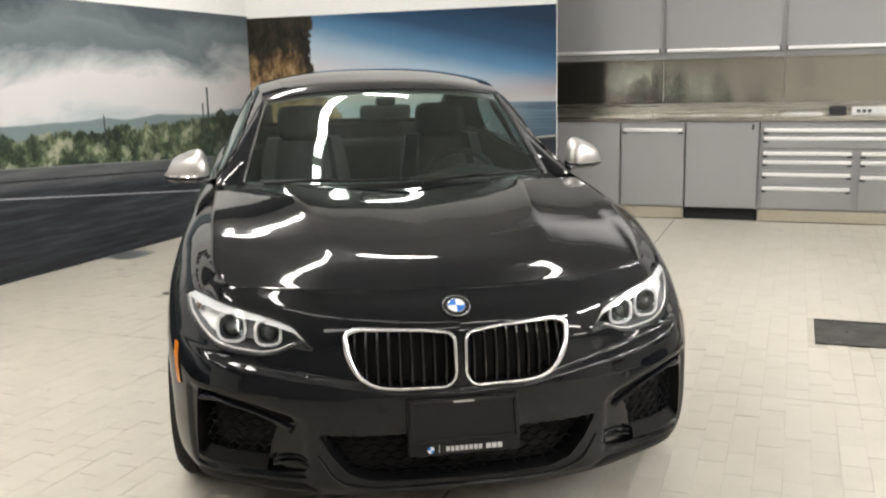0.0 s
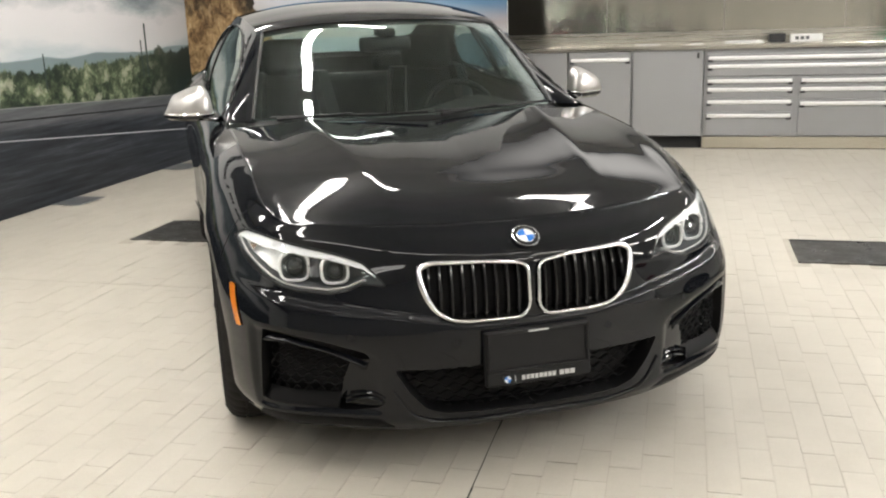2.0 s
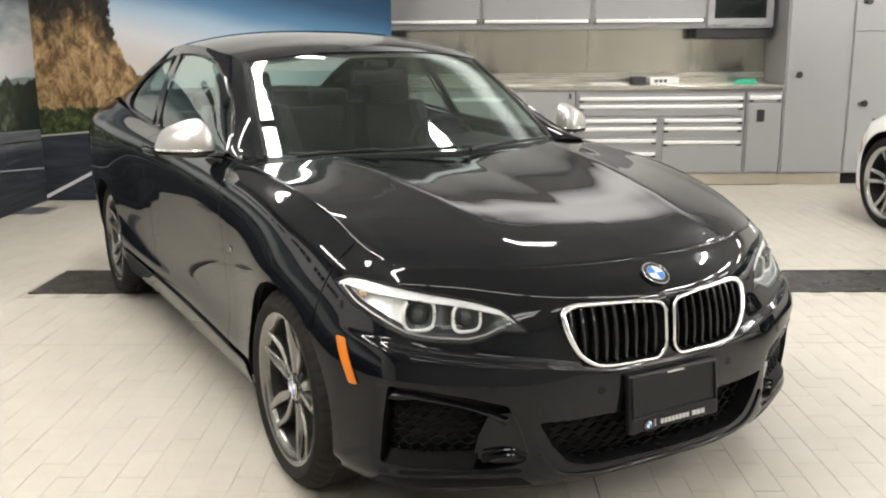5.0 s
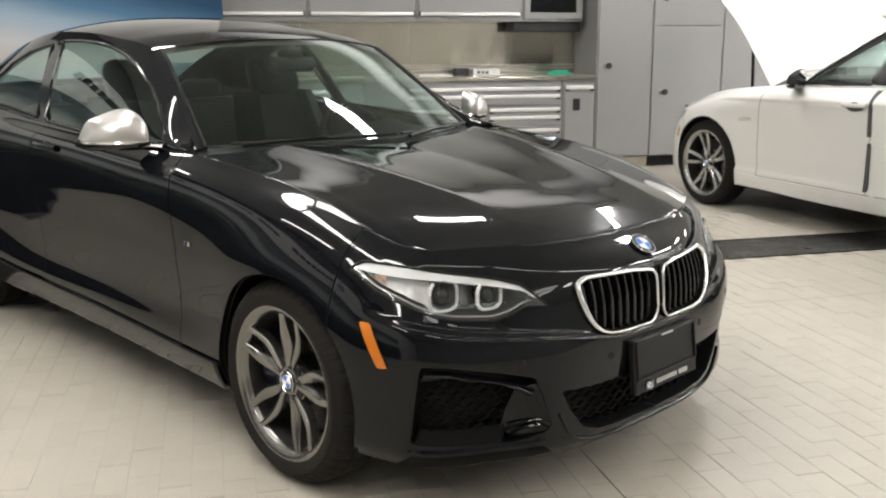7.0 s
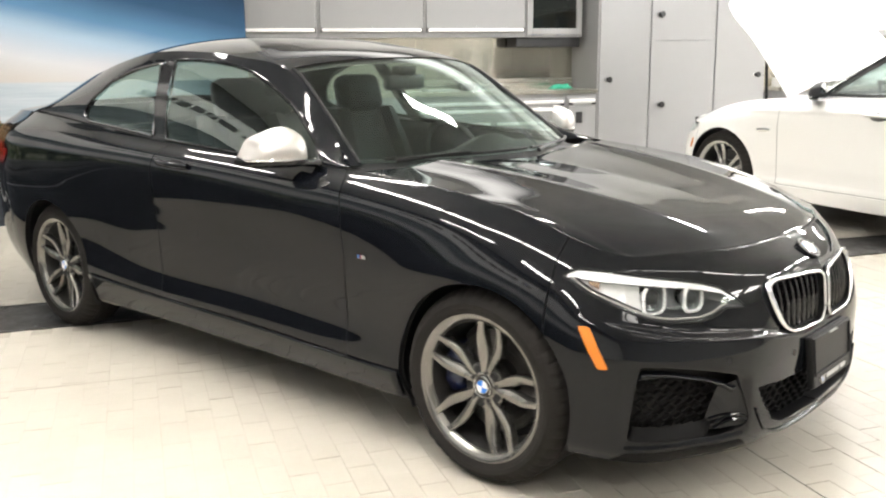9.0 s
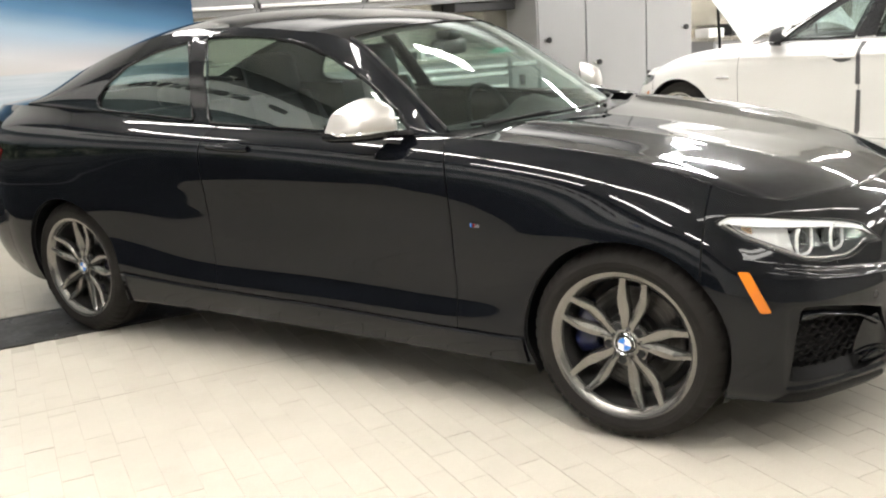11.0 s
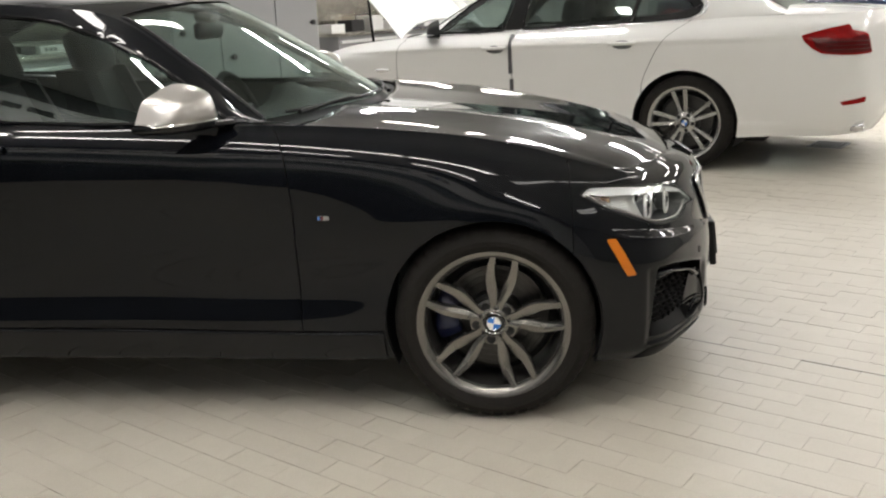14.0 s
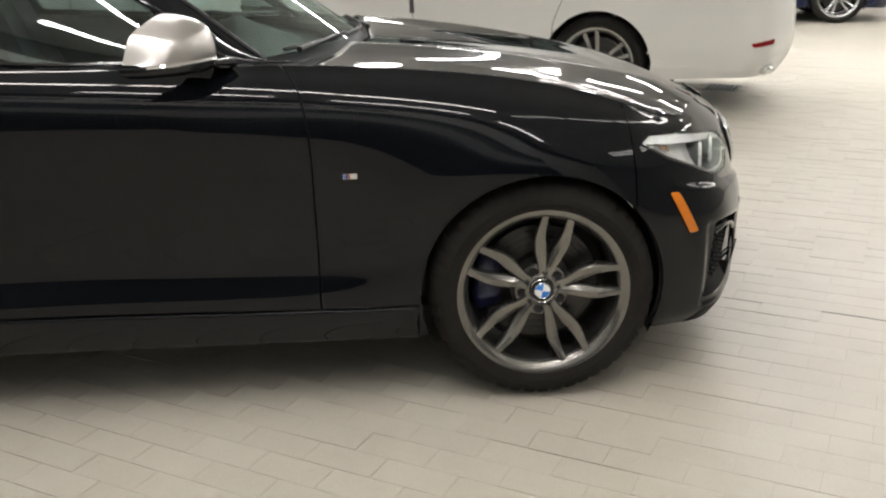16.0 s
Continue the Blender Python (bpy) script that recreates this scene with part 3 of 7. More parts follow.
def build_wheels(car, spec, rim_mat, style, caliper):
    rad, rim_r, width = spec["tyre"], spec["rim"], spec["tread"]
    prof = wheel_meshes(rad, rim_r, width)
    first = {}
    for axle, y in (("front", 0.0), ("rear", spec["wheelbase"])):
        for side in (-1, 1):
            pos = Matrix.Translation((side * spec["track"], y, spec["hub"])) @ (Matrix.Rotation(math.pi, 4, "Z") if side < 0 else Matrix.Identity(4))
            if axle == "front":
                pos = Matrix.Translation((side * spec["track"], y, spec["hub"])) @ Matrix.Rotation(spec.get("steer", 0.0), 4, "Z") @ Matrix.Translation((-side * spec["track"], -y, -spec["hub"])) @ pos
            spin = Matrix.Rotation(spec.get("spin", 0.0), 4, "X")
            if not first:
                hub = lathe("wheel", prof["lip"], rim_mat, car, 72, "alloy wheel on a black tyre")
                lathe("rim_barrel", prof["barrel"], M_BARREL, hub, 64)
                tyre_mesh(prof["tyre"], rad, width, hub)
                face = width * 0.44 - 0.005
                n = 5
                for k in range(n):
                    mid = 2 * math.pi * k / n + math.pi / 2
                    for sgn in (-1, 1):
                        if style == "petal":
                            me = petal_spoke("spoke", sgn, mid, rim_r + 0.002, face, rim_mat)
                        else:
                            me = spoke_mesh("spoke", 0.045, rim_r + 0.001, face - 0.03, face - 0.004, 0.013, 0.0155, 0.0165, mid + sgn * 0.22, mid + sgn * 0.185, rim_mat)
                        obj("spoke", me, hub)
                    w = mid + math.pi / 5
                    # near-black disc proud of the hub, painting the shade of a bolt hole
                    bolt = lathe("bolt_hole_disc", [(face - 0.055, 0.0135), (face - 0.0235, 0.0135), (face - 0.0245, 0.0115), (face - 0.0250, 0.0001)], M_CAVITY, hub, 16)
                    bolt.location = (0, 0.056 * math.cos(w), 0.056 * math.sin(w))
                    if style == "petal":
                        dot = lathe("hub_dot", [(face - 0.026, 0.0042), (face - 0.0195, 0.0042), (face - 0.0192, 0.0001)], M_CAVITY, hub, 10)
                        dot.location = (0, 0.047 * math.cos(mid), 0.047 * math.sin(mid))
                lathe("hub_plate", [(face - 0.05, 0.075), (face - 0.032, 0.074), (face - 0.024, 0.045), (face - 0.020, 0.040), (face - 0.021, 0.036), (face - 0.024, 0.0001)], rim_mat, hub, 40)
                roundel("centre_cap", 0.034, hub, Matrix.Translation((face - 0.0195, 0, 0)), M_GLOSSTRIM)
                valve = lathe("valve", [(0, 0.004), (0.03, 0.0035), (0.03, 0.0001)], M_TRIM, hub, 8)
                valve.location = (face - 0.05, 0.06, -rim_r + 0.045)
                first["wheel"] = hub
                hub.matrix_local = pos @ spin
            else:
                w = copy_thing(first["wheel"], pos @ spin)
            # brake behind the spokes
            if "disc" not in first:
                disc = lathe("brake_disc", [(-0.03, 0.07), (-0.03, rim_r * 0.74), (0.0, rim_r * 0.74), (0.0, rim_r * 0.70), (-0.0015, rim_r * 0.695), (-0.0015, rim_r * 0.68), (0.0, rim_r * 0.675), (0.0, rim_r * 0.62), (-0.0015, rim_r * 0.615), (-0.0015, rim_r * 0.60), (0.0, rim_r * 0.595), (0.0, rim_r * 0.54), (-0.0015, rim_r * 0.535), (-0.0015, rim_r * 0.52), (0.0, rim_r * 0.515), (0.0, rim_r * 0.40), (0.03, rim_r * 0.38), (0.03, 0.03)], M_DISC, car, 56, "grooved steel brake disc")
                drum = lathe("disc_shield", [(-0.04, 0.0001), (-0.04, rim_r * 0.86), (-0.032, rim_r * 0.86), (-0.032, 0.0001)], M_CAVITY, car, 40)
                first["disc"], first["drum"] = disc, drum
                disc.matrix_local = drum.matrix_local = pos
            else:
                copy_thing(first["disc"], pos)
                copy_thing(first["drum"], pos)
            back = 1 if axle == "front" else -1
            cal = obj("brake_caliper", caliper_mesh("brake_caliper", rim_r * 0.50, rim_r * 0.84, 0.48, -0.03, 0.044, caliper), car, "painted brake caliper" if caliper is M_BLUE else "")
            cal.matrix_local = Matrix.Translation((side * (spec["track"] - 0.004), y, spec["hub"])) @ Matrix.Rotation(0.10, 4, "X") @ Matrix.Diagonal((side, back, 1, 1))


def round_poly(c, r, n=48):
    return [(c[0] + r * math.cos(2 * math.pi * i / n), c[1] + r * math.sin(2 * math.pi * i / n)) for i in range(n)]


def build_shell(car, spec, paint, front_cuts=(), bonnet=True):
    """Lower skin, bonnet, glasshouse and liners shared by the cars."""
    sk = Skin(spec)
    hub_z = spec["hub"]
    arches = []
    for y in (0.0, spec["wheelbase"]):
        arches.append([(sk.arc_y(y + dy), hub_z + dz) for dy, dz in round_poly((0, 0), spec["arch"], 64) if dz > -0.4])
    top = 5.0
    sb = sk.arc_y(spec["seam_bumper"])
    sk.panel("front_bumper", 0.0, sb - 0.002, 0, top, paint, car, 190, 130, [*front_cuts, arches[0]], label="glossy painted front bumper and nose")
    names = ["front_wing"] + ["front_door", "rear_door"][:len(spec["door"])] if len(spec["door"]) > 1 else ["front_wing", "door"]
    cuts_at = [spec["seam_bumper"], *[d[0] for d in spec["door"]], spec["door"][-1][1], spec["tail_y"]]
    labels = names + ["rear_wing"]

    def seam(y, lean):
        return lambda w: float(sk.arc_y(y + (lean * max(0.0, w - 3.2) ** 2 * 0.5 if lean < 0.1 else lean * 0.24 * max(0.0, w - 2.4) ** 1.5)))

    leans = [0.0, 0.045, *([0.02] * (len(spec["door"]) - 1)), spec.get("rear_lean", -0.03), 0.0]
    for i, nm in enumerate(labels):
        y0, y1 = cuts_at[i], cuts_at[i + 1]
        low = 0 if nm in ("front_wing", "rear_wing") else 1.0
        g = 0.0022
        sk.panel(nm, (lambda w, f=seam(y0, leans[i]): f(w) + g), (lambda w, f=seam(y1, leans[i + 1]), e=spec.get("tail_gap", g) if nm == "rear_wing" else g: f(w) - e), low, top, paint, car, int(abs(y1 - y0) / 0.016) + 8, 60, arches,
                 label="")
    for sd in (1, -1):
        sk.panel("side_skirt", sk.arc_y(spec["arch"] + 0.006), sk.arc_y(spec["wheelbase"] - spec["arch"] - 0.006), 0, 0.97, paint, car, 60, 12, (), (sd,), -0.005, "", 0.004 * -sd)
    sk.panel("rear_bumper", sk.arc_y(spec["tail_y"]) + spec.get("tail_gap", 0.002), sk.length, 0, top, paint, car, 70, 50, [arches[1]])
    # added dark sheet behind the seams, so that the gaps read as shade
    sk.panel("seam_shade", 0.0, sk.length, 0.05, 4.93, M_CAVITY, car, 300, 40, [*front_cuts, *arches], push=0.022)
    # wheel wells
    for y in (0.0, spec["wheelbase"]):
        for s in (1, -1):
            n = 28
            P = np.zeros((n, 4, 3))
            for i in range(n):
                w = -0.45 + (math.pi + 0.9) * i / (n - 1)
                r = spec["arch"]
                yy, zz = y + r * math.cos(w), max(hub_z + r * math.sin(w), 0.17)
                xo = sk.at_z(np.array([sk.arc_y(yy)]), np.array([zz]))[0, 0]
                for j, x in enumerate((xo - 0.001, xo - 0.012, xo - 0.03, 0.52)):
                    e = (0, 0.003, 0.008, 0.02)[j]
                    P[i, j] = (s * x, y + (r + e) * math.cos(w), max(hub_z + (r + e) * math.sin(w), 0.16))
            grid_ob("wheel_well", P, M_TRIM, car, flip=s < 0)
    bm = bmesh.new()
    add_box(bm, (-0.56, -0.55, 0.17), (0.56, spec["wheelbase"] + 0.50, 0.20))
    add_box(bm, (-0.80, 0.40, 0.18), (0.80, spec["wheelbase"] - 0.40, 0.21))
    part("underbody", bm, M_CAVITY, car)
    # bonnet
    ac, ar = float(sk.arc_y(spec["corner_y"])), float(sk.arc_y(spec["cowl_y"]))
    edge = lambda a: sk.at(a, np.full_like(a, 5.0))
    cen = spec["bonnet"]
    rear_c = np.array([0, cen[-1][1], cen[-1][2]])
    rear_e = edge(np.array([ar]))[0]

    def rear(u):
        return np.stack([rear_e[0] * u, rear_c[1] + (rear_e[1] - rear_c[1]) * u**2.2, rear_c[2] + (rear_e[2] - rear_c[2]) * u**3 + 0.012 * np.sin(np.pi * u)], -1)

    def bump(u, t):
        k = max(0.0, min(1.0, t * 1.2 + 0.05))
        line = 0.36 + 0.26 * t
        return 0.013 * k * math.exp(-((u - line) / 0.13) ** 2) + 0.004 * k * math.exp(-((u - line) / 0.03) ** 2)

    P = coons(lambda u: edge(u * ac), rear, lambda t: np.c_[0 * t, spline(cen, t)], lambda t: edge(ac + t * (ar - ac)), 44, 56, bump)
    P = mirrored(P)
    hood = grid_ob("bonnet", P, paint, car, "glossy painted bonnet")
    md = hood.modifiers.new("skin", "SOLIDIFY")
    md.thickness, md.offset = 0.012, -1 if bonnet else -1
    # glasshouse top
    rail, ridge, belt = (lambda q: spline(spec["rail"], q)), (lambda q: spline(spec["ridge"], q)), (lambda q: spline(spec["belt"], q))

    def top_grid(q0, q1, n, u1, m=25, push=0.0):
        q = np.linspace(q0, q1, n)
        R, C = rail(q), ridge(q)
        u = np.linspace(-u1, u1, m)
        G = np.zeros((n, m, 3))
        for i in range(n):
            k = np.abs(u)
            G[i, :, 0] = R[i, 0] * u
            G[i, :, 1] = C[i, 0] + (R[i, 1] - C[i, 0]) * k**2
            G[i, :, 2] = C[i, 1] + (R[i, 2] - C[i, 1]) * k**2.6 - push
        return G

    grid_ob("windscreen", top_grid(0.02, 0.985, 30, 0.958, push=0.004), M_GLASS, car, "tinted windscreen with reflections", True)
    grid_ob("roof", top_grid(1.0, 2.98, 50, 1.0, 45), paint, car, "glossy painted roof", True)
    grid_ob("rear_window", top_grid(3.02, 4.0, 24, 0.90, push=0.004), M_GLASS, car, flip=True)
    for s in (1, -1):
        for nm, q0, q1, ua in (("a_pillar", 0.0, 1.0, 0.953), ("c_pillar", 2.98, 4.0, 0.895)):
            n = 30
            q = np.linspace(q0, q1, n)
            R, C = rail(q), ridge(q)
            G = np.zeros((n, 5, 3))
            for j, u in enumerate(np.linspace(ua, 1.0, 5)):
                G[:, j, 0] = s * R[:, 0] * u
                G[:, j, 1] = C[:, 0] + (R[:, 1] - C[:, 0]) * u**2
                G[:, j, 2] = C[:, 1] + (R[:, 2] - C[:, 1]) * u**2.6
            grid_ob(nm, G, paint, car, flip=s > 0)
        tube("window_seal", top_grid(0.02, 0.985, 20, 0.958, 3)[:, 2 if s > 0 else 0], 0.007, M_TRIM, car, n=6)
        # side of the glasshouse
        n, m = 150, 36
        q, h = np.linspace(0, 4, n), np.linspace(0, 1, m)
        R, B = rail(q), belt(q)
        G = B[:, None, :] * (1 - h)[None, :, None] + R[:, None, :] * h[None, :, None]
        G[:, :, 0] += 0.09 * (h * (1 - h))[None, :] + 0.006 * np.sin(np.pi * np.clip(h, 0, 1))[None, :]
        V = G.reshape(-1, 3)
        F = np.array(grid_faces(n, m, True))
        panes = []
        keep = np.ones(len(F), bool)
        for poly in spec["windows"]:
            poly = rounded(poly, 0.02, 4)
            gone = inside(poly, V[F][:, :, 1:].mean(1)) & keep
            edge_v = np.intersect1d(F[gone].ravel(), F[~gone & keep].ravel())
            keep &= ~gone
            pts = V[edge_v, 1:].copy()
            best, bd = pts.copy(), np.full(len(pts), 1e9)
            for b, e in zip(poly, np.roll(poly, -1, 0)):
                d = e - b
                t = np.clip(((pts - b) @ d) / (d @ d + 1e-12), 0, 1)
                f = b + t[:, None] * d
                dist = np.linalg.norm(f - pts, axis=1)
                hit = dist < bd
                best[hit], bd[hit] = f[hit], dist[hit]
            V[edge_v, 0] -= 0.36 * (best[:, 1] - V[edge_v, 2])
            V[edge_v, 1:] = best
            panes.append((F[gone], poly))
        sg = np.array((s, 1, 1))
        flipf = lambda f: f if s > 0 else f[:, ::-1]
        obj("side_frame", mesh_of("side_frame", V * sg, flipf(F[keep]), paint, True), car)
        for kp, (fg, poly) in enumerate(panes):
            pillar = kp == spec.get("pillar")
            used = np.unique(fg)
            rm = np.full(len(V), -1)
            rm[used] = np.arange(len(used))
            vv = V[used] - (0.007, 0, 0)
            if pillar:
                obj("b_pillar", mesh_of("b_pillar", (vv + (0.005, 0, 0)) * sg, flipf(rm[fg]), M_GLOSSTRIM, True), car)
                continue
            obj("side_window", mesh_of("side_window", vv * sg, flipf(rm[fg]), spec.get("glass", M_SIDEGLASS), True), car)
            xs = np.array([V[used[np.argmin(((V[used, 1:] - p) ** 2).sum(1))], 0] for p in poly])
            tube("window_trim", np.c_[s * (xs + 0.0005), poly], 0.0065, spec.get("window_trim", M_GLOSSTRIM), car, True, 6)
            # black frame inside the trim
            wd = spec.get("frame_width", 0.018)
            tg2 = np.roll(poly, -1, 0) - np.roll(poly, 1, 0)
            tg2 /= np.linalg.norm(tg2, axis=1)[:, None] + 1e-9
            inn = np.c_[-tg2[:, 1], tg2[:, 0]]
            if ((poly.mean(0) - poly) * inn).sum() < 0:
                inn = -inn
            low = np.clip((poly[:, 1] - poly[:, 1].min()) / 0.05, 0.25, 1)
            inner = poly + inn * wd * low[:, None]
            xi = np.array([V[used[np.argmin(((V[used, 1:] - q) ** 2).sum(1))], 0] + 0.36 * (V[used[np.argmin(((V[used, 1:] - q) ** 2).sum(1))], 2] - q[1]) for q in inner])
            k2 = len(poly)
            VV = np.concatenate([np.c_[s * (xs - 0.003), poly], np.c_[s * (xi - 0.003), inner]])
            obj("window_frame", mesh_of("window_frame", VV, [(i, (i + 1) % k2, k2 + (i + 1) % k2, k2 + i) for i in range(k2)], M_TRIM, True), car)
    # boot deck between the rear window and the tail
    a0 = float(sk.arc_y(rail(np.array([4.0]))[0, 1]))
    rg = top_grid(3.99, 4.0, 2, 1.0, 31)[-1][15:]
    tail = edge(np.linspace(a0, sk.length, 16))[::-1]
    m2 = 14
    D = np.zeros((16, m2, 3))
    for j in range(m2):
        t = j / (m2 - 1)
        D[:, j] = rg * (1 - t) + tail * t
        D[:, j, 2] += 0.012 * math.sin(math.pi * t) * (1 - np.linspace(0, 1, 16) ** 2)
    grid_ob("boot_lid", mirrored(D), paint, car)
    # scuttle between bonnet and windscreen
    ws = top_grid(0.0, 0.03, 2, 1.0, 31)[0]
    bl = np.array([rear(np.array([abs(u)]))[0] * np.array((1 if u >= 0 else -1, 1, 1)) for u in np.linspace(-1, 1, 31)])
    S = np.stack([bl + (0, 0.004, -0.012), bl + (0, 0.02, -0.03), ws + (0, -0.01, -0.02), ws + (0, 0.02, 0.004)], 1)
    grid_ob("scuttle_panel", S, M_TRIM, car)
    return sk, rail, ridge, belt, top_grid, hood

# ---- room ----
U0, U1, V0, V1 = -3.89, 15.0, -7.5, 6.46
CEIL = 3.5


def nodes_of(m):
    nt = m.node_tree
    return nt, nt.nodes["Principled BSDF"]


def ramp(nt, source, stops):
    r = nt.nodes.new("ShaderNodeValToRGB")
    while len(r.color_ramp.elements) < len(stops):
        r.color_ramp.elements.new(0.5)
    for e, (p, c) in zip(r.color_ramp.elements, stops):
        e.position = p
        e.color = (*c, 1) if len(c) == 3 else c
    nt.links.new(source, r.inputs[0])
    return r.outputs[0]


def blend(nt, fac, a, b, kind="MIX"):
    x = nt.nodes.new("ShaderNodeMix")
    x.data_type, x.blend_type = "RGBA", kind
    for sock, v in ((x.inputs[0], fac), (x.inputs[6], a), (x.inputs[7], b)):
        if isinstance(v, (int, float)):
            sock.default_value = v
        elif isinstance(v, tuple):
            sock.default_value = (*v, 1)
        else:
            nt.links.new(v, sock)
    return x.outputs[2]


def calc(nt, op, a, b=0.0, c=0.0):
    x = nt.nodes.new("ShaderNodeMath")
    x.operation = op
    for s, v in zip(x.inputs, (a, b, c)):
        if isinstance(v, (int, float)):
            s.default_value = v
        else:
            nt.links.new(v, s)
    return x.outputs[0]


def noise_of(nt, vector, scale, detail=5, rough=0.6, stretch=None, distort=0.0):
    if stretch:
        mp = nt.nodes.new("ShaderNodeMapping")
        mp.inputs["Scale"].default_value = stretch
        nt.links.new(vector, mp.inputs["Vector"])
        vector = mp.outputs[0]
    n = nt.nodes.new("ShaderNodeTexNoise")
    n.inputs["Scale"].default_value, n.inputs["Detail"].default_value, n.inputs["Roughness"].default_value = scale, detail, rough
    n.inputs["Distortion"].default_value = distort
    nt.links.new(vector, n.inputs["Vector"])
    return n.outputs[0]


def step(nt, value, edge, soft):
    r = nt.nodes.new("ShaderNodeMapRange")
    r.interpolation_type = "SMOOTHSTEP"
    r.inputs[1].default_value, r.inputs[2].default_value = edge - soft, edge + soft
    nt.links.new(value, r.inputs[0])
    return r.outputs[0]


def paver_material(name, random_socket):
    m = material(name, (0.5, 0.5, 0.5), 0.4)
    nt, b = nodes_of(m)
    tc = nt.nodes.new("ShaderNodeNewGeometry")
    if random_socket == "object":
        rnd = nt.nodes.new("ShaderNodeObjectInfo").outputs["Random"]
    else:
        rnd = tc.outputs["Random Per Island"]
    base = ramp(nt, rnd, [(0.0, (0.46, 0.43, 0.37)), (0.35, (0.475, 0.445, 0.383)), (0.7, (0.49, 0.46, 0.397)), (1.0, (0.515, 0.485, 0.42))])
    pos = tc.outputs["Position"]
    big = noise_of(nt, pos, 0.9, 4)
    fine = noise_of(nt, pos, 160, 3)
    c = blend(nt, 0.35, base, ramp(nt, big, [(0.3, (0.42, 0.385, 0.33)), (0.75, (0.57, 0.53, 0.465))]))
    blot = noise_of(nt, pos, 4.5, 6, 0.7)
    c = blend(nt, 0.30, c, ramp(nt, blot, [(0.32, (0.40, 0.375, 0.315)), (0.5, (0.50, 0.47, 0.40)), (0.68, (0.56, 0.53, 0.46))]))
    c = blend(nt, 0.10, c, ramp(nt, fine, [(0.3, (0.3, 0.28, 0.24)), (0.7, (0.7, 0.67, 0.6))]))
    spots = noise_of(nt, pos, 7.0, 6, 0.75)
    c = blend(nt, calc(nt, "MULTIPLY", step(nt, spots, 0.70, 0.05), 0.35), c, (0.22, 0.20, 0.17))
    nt.links.new(c, b.inputs["Base Color"])
    r = nt.nodes.new("ShaderNodeMapRange")
    r.inputs[3].default_value, r.inputs[4].default_value = 0.30, 0.52
    nt.links.new(big, r.inputs[0])
    nt.links.new(r.outputs[0], b.inputs["Roughness"])
    bp = nt.nodes.new("ShaderNodeBump")
    bp.inputs["Strength"].default_value, bp.inputs["Distance"].default_value = 0.12, 0.004
    nt.links.new(fine, bp.inputs["Height"])
    nt.links.new(bp.outputs[0], b.inputs["Normal"])
    return m


M_PAVER_PART = paver_material("beige_paver", "object")
M_PAVER = paver_material("beige_paver_far", "island")
M_GROUT = material("floor_joint", (0.44, 0.41, 0.35), 0.8, grain=0.25, scale=9)
M_WALL = material("white_wall", (0.80, 0.80, 0.78), 0.6, grain=0.03)
M_UPPER = material("dark_upper_wall", (0.07, 0.07, 0.07), 0.7, grain=0.1)
M_DARKWALL = material("grey_wall", (0.30, 0.30, 0.29), 0.6, grain=0.06)
M_CEIL = material("grey_ceiling", (0.66, 0.66, 0.65), 0.8, grain=0.25, scale=2)
M_TUBE = glowing("light_tube", (1.0, 0.955, 0.90), 46.0)
M_FIXTURE = material("white_fixture", (0.75, 0.75, 0.74), 0.5)
M_CAB = material("grey_cabinet", (0.285, 0.285, 0.285), 0.36, grain=0.04, scale=2.5, bump=0.03, bump_scale=400, rough_var=0.05)
M_ALU = material("aluminium_grip", (0.86, 0.86, 0.85), 0.38, 0.55, grain=0.03)
M_BLACKPLASTIC = material("black_plastic", (0.015, 0.015, 0.016), 0.45)
M_GLASSCAB = glass("cabinet_glass", (0.25, 0.27, 0.28), 0.05)


def brushed(name, color, rough, stretch, wave=None):
    m = material(name, color, rough, 1.0)
    nt, b = nodes_of(m)
    tc = nt.nodes.new("ShaderNodeTexCoord")
    s = noise_of(nt, tc.outputs["Object"], 30, 4, 0.7, stretch)
    w = noise_of(nt, tc.outputs["Object"], 1.0, 1, 0.4, wave) if wave else noise_of(nt, tc.outputs["Object"], 1.6, 3, 0.6)
    r = nt.nodes.new("ShaderNodeMapRange")
    r.inputs[3].default_value, r.inputs[4].default_value = rough - 0.07, rough + 0.12
    nt.links.new(s, r.inputs[0])
    nt.links.new(r.outputs[0], b.inputs["Roughness"])
    c = blend(nt, 0.06 if wave else 0.10, (*color,), ramp(nt, s, [(0.3, tuple(v * 0.6 for v in color)), (0.7, tuple(min(1, v * 1.2) for v in color))]))
    nt.links.new(c, b.inputs["Base Color"])
    h = calc(nt, "ADD", calc(nt, "MULTIPLY", s, 0.004 if wave else 0.012), w)
    bp = nt.nodes.new("ShaderNodeBump")
    bp.inputs["Strength"].default_value, bp.inputs["Distance"].default_value = 0.30, 0.040 if wave else 0.02
    nt.links.new(h, bp.inputs["Height"])
    nt.links.new(bp.outputs[0], b.inputs["Normal"])
    return m


M_STEEL = brushed("brushed_steel", (0.70, 0.66, 0.57), 0.22, (14, 14, 0.5))
M_SPLASH = brushed("splashback_steel", (0.66, 0.63, 0.55), 0.11, (14, 14, 0.4), (3.6, 3.6, 0.7))
M_STEELTOP = brushed("worktop_steel", (0.57, 0.55, 0.49), 0.25, (0.06, 5, 5))


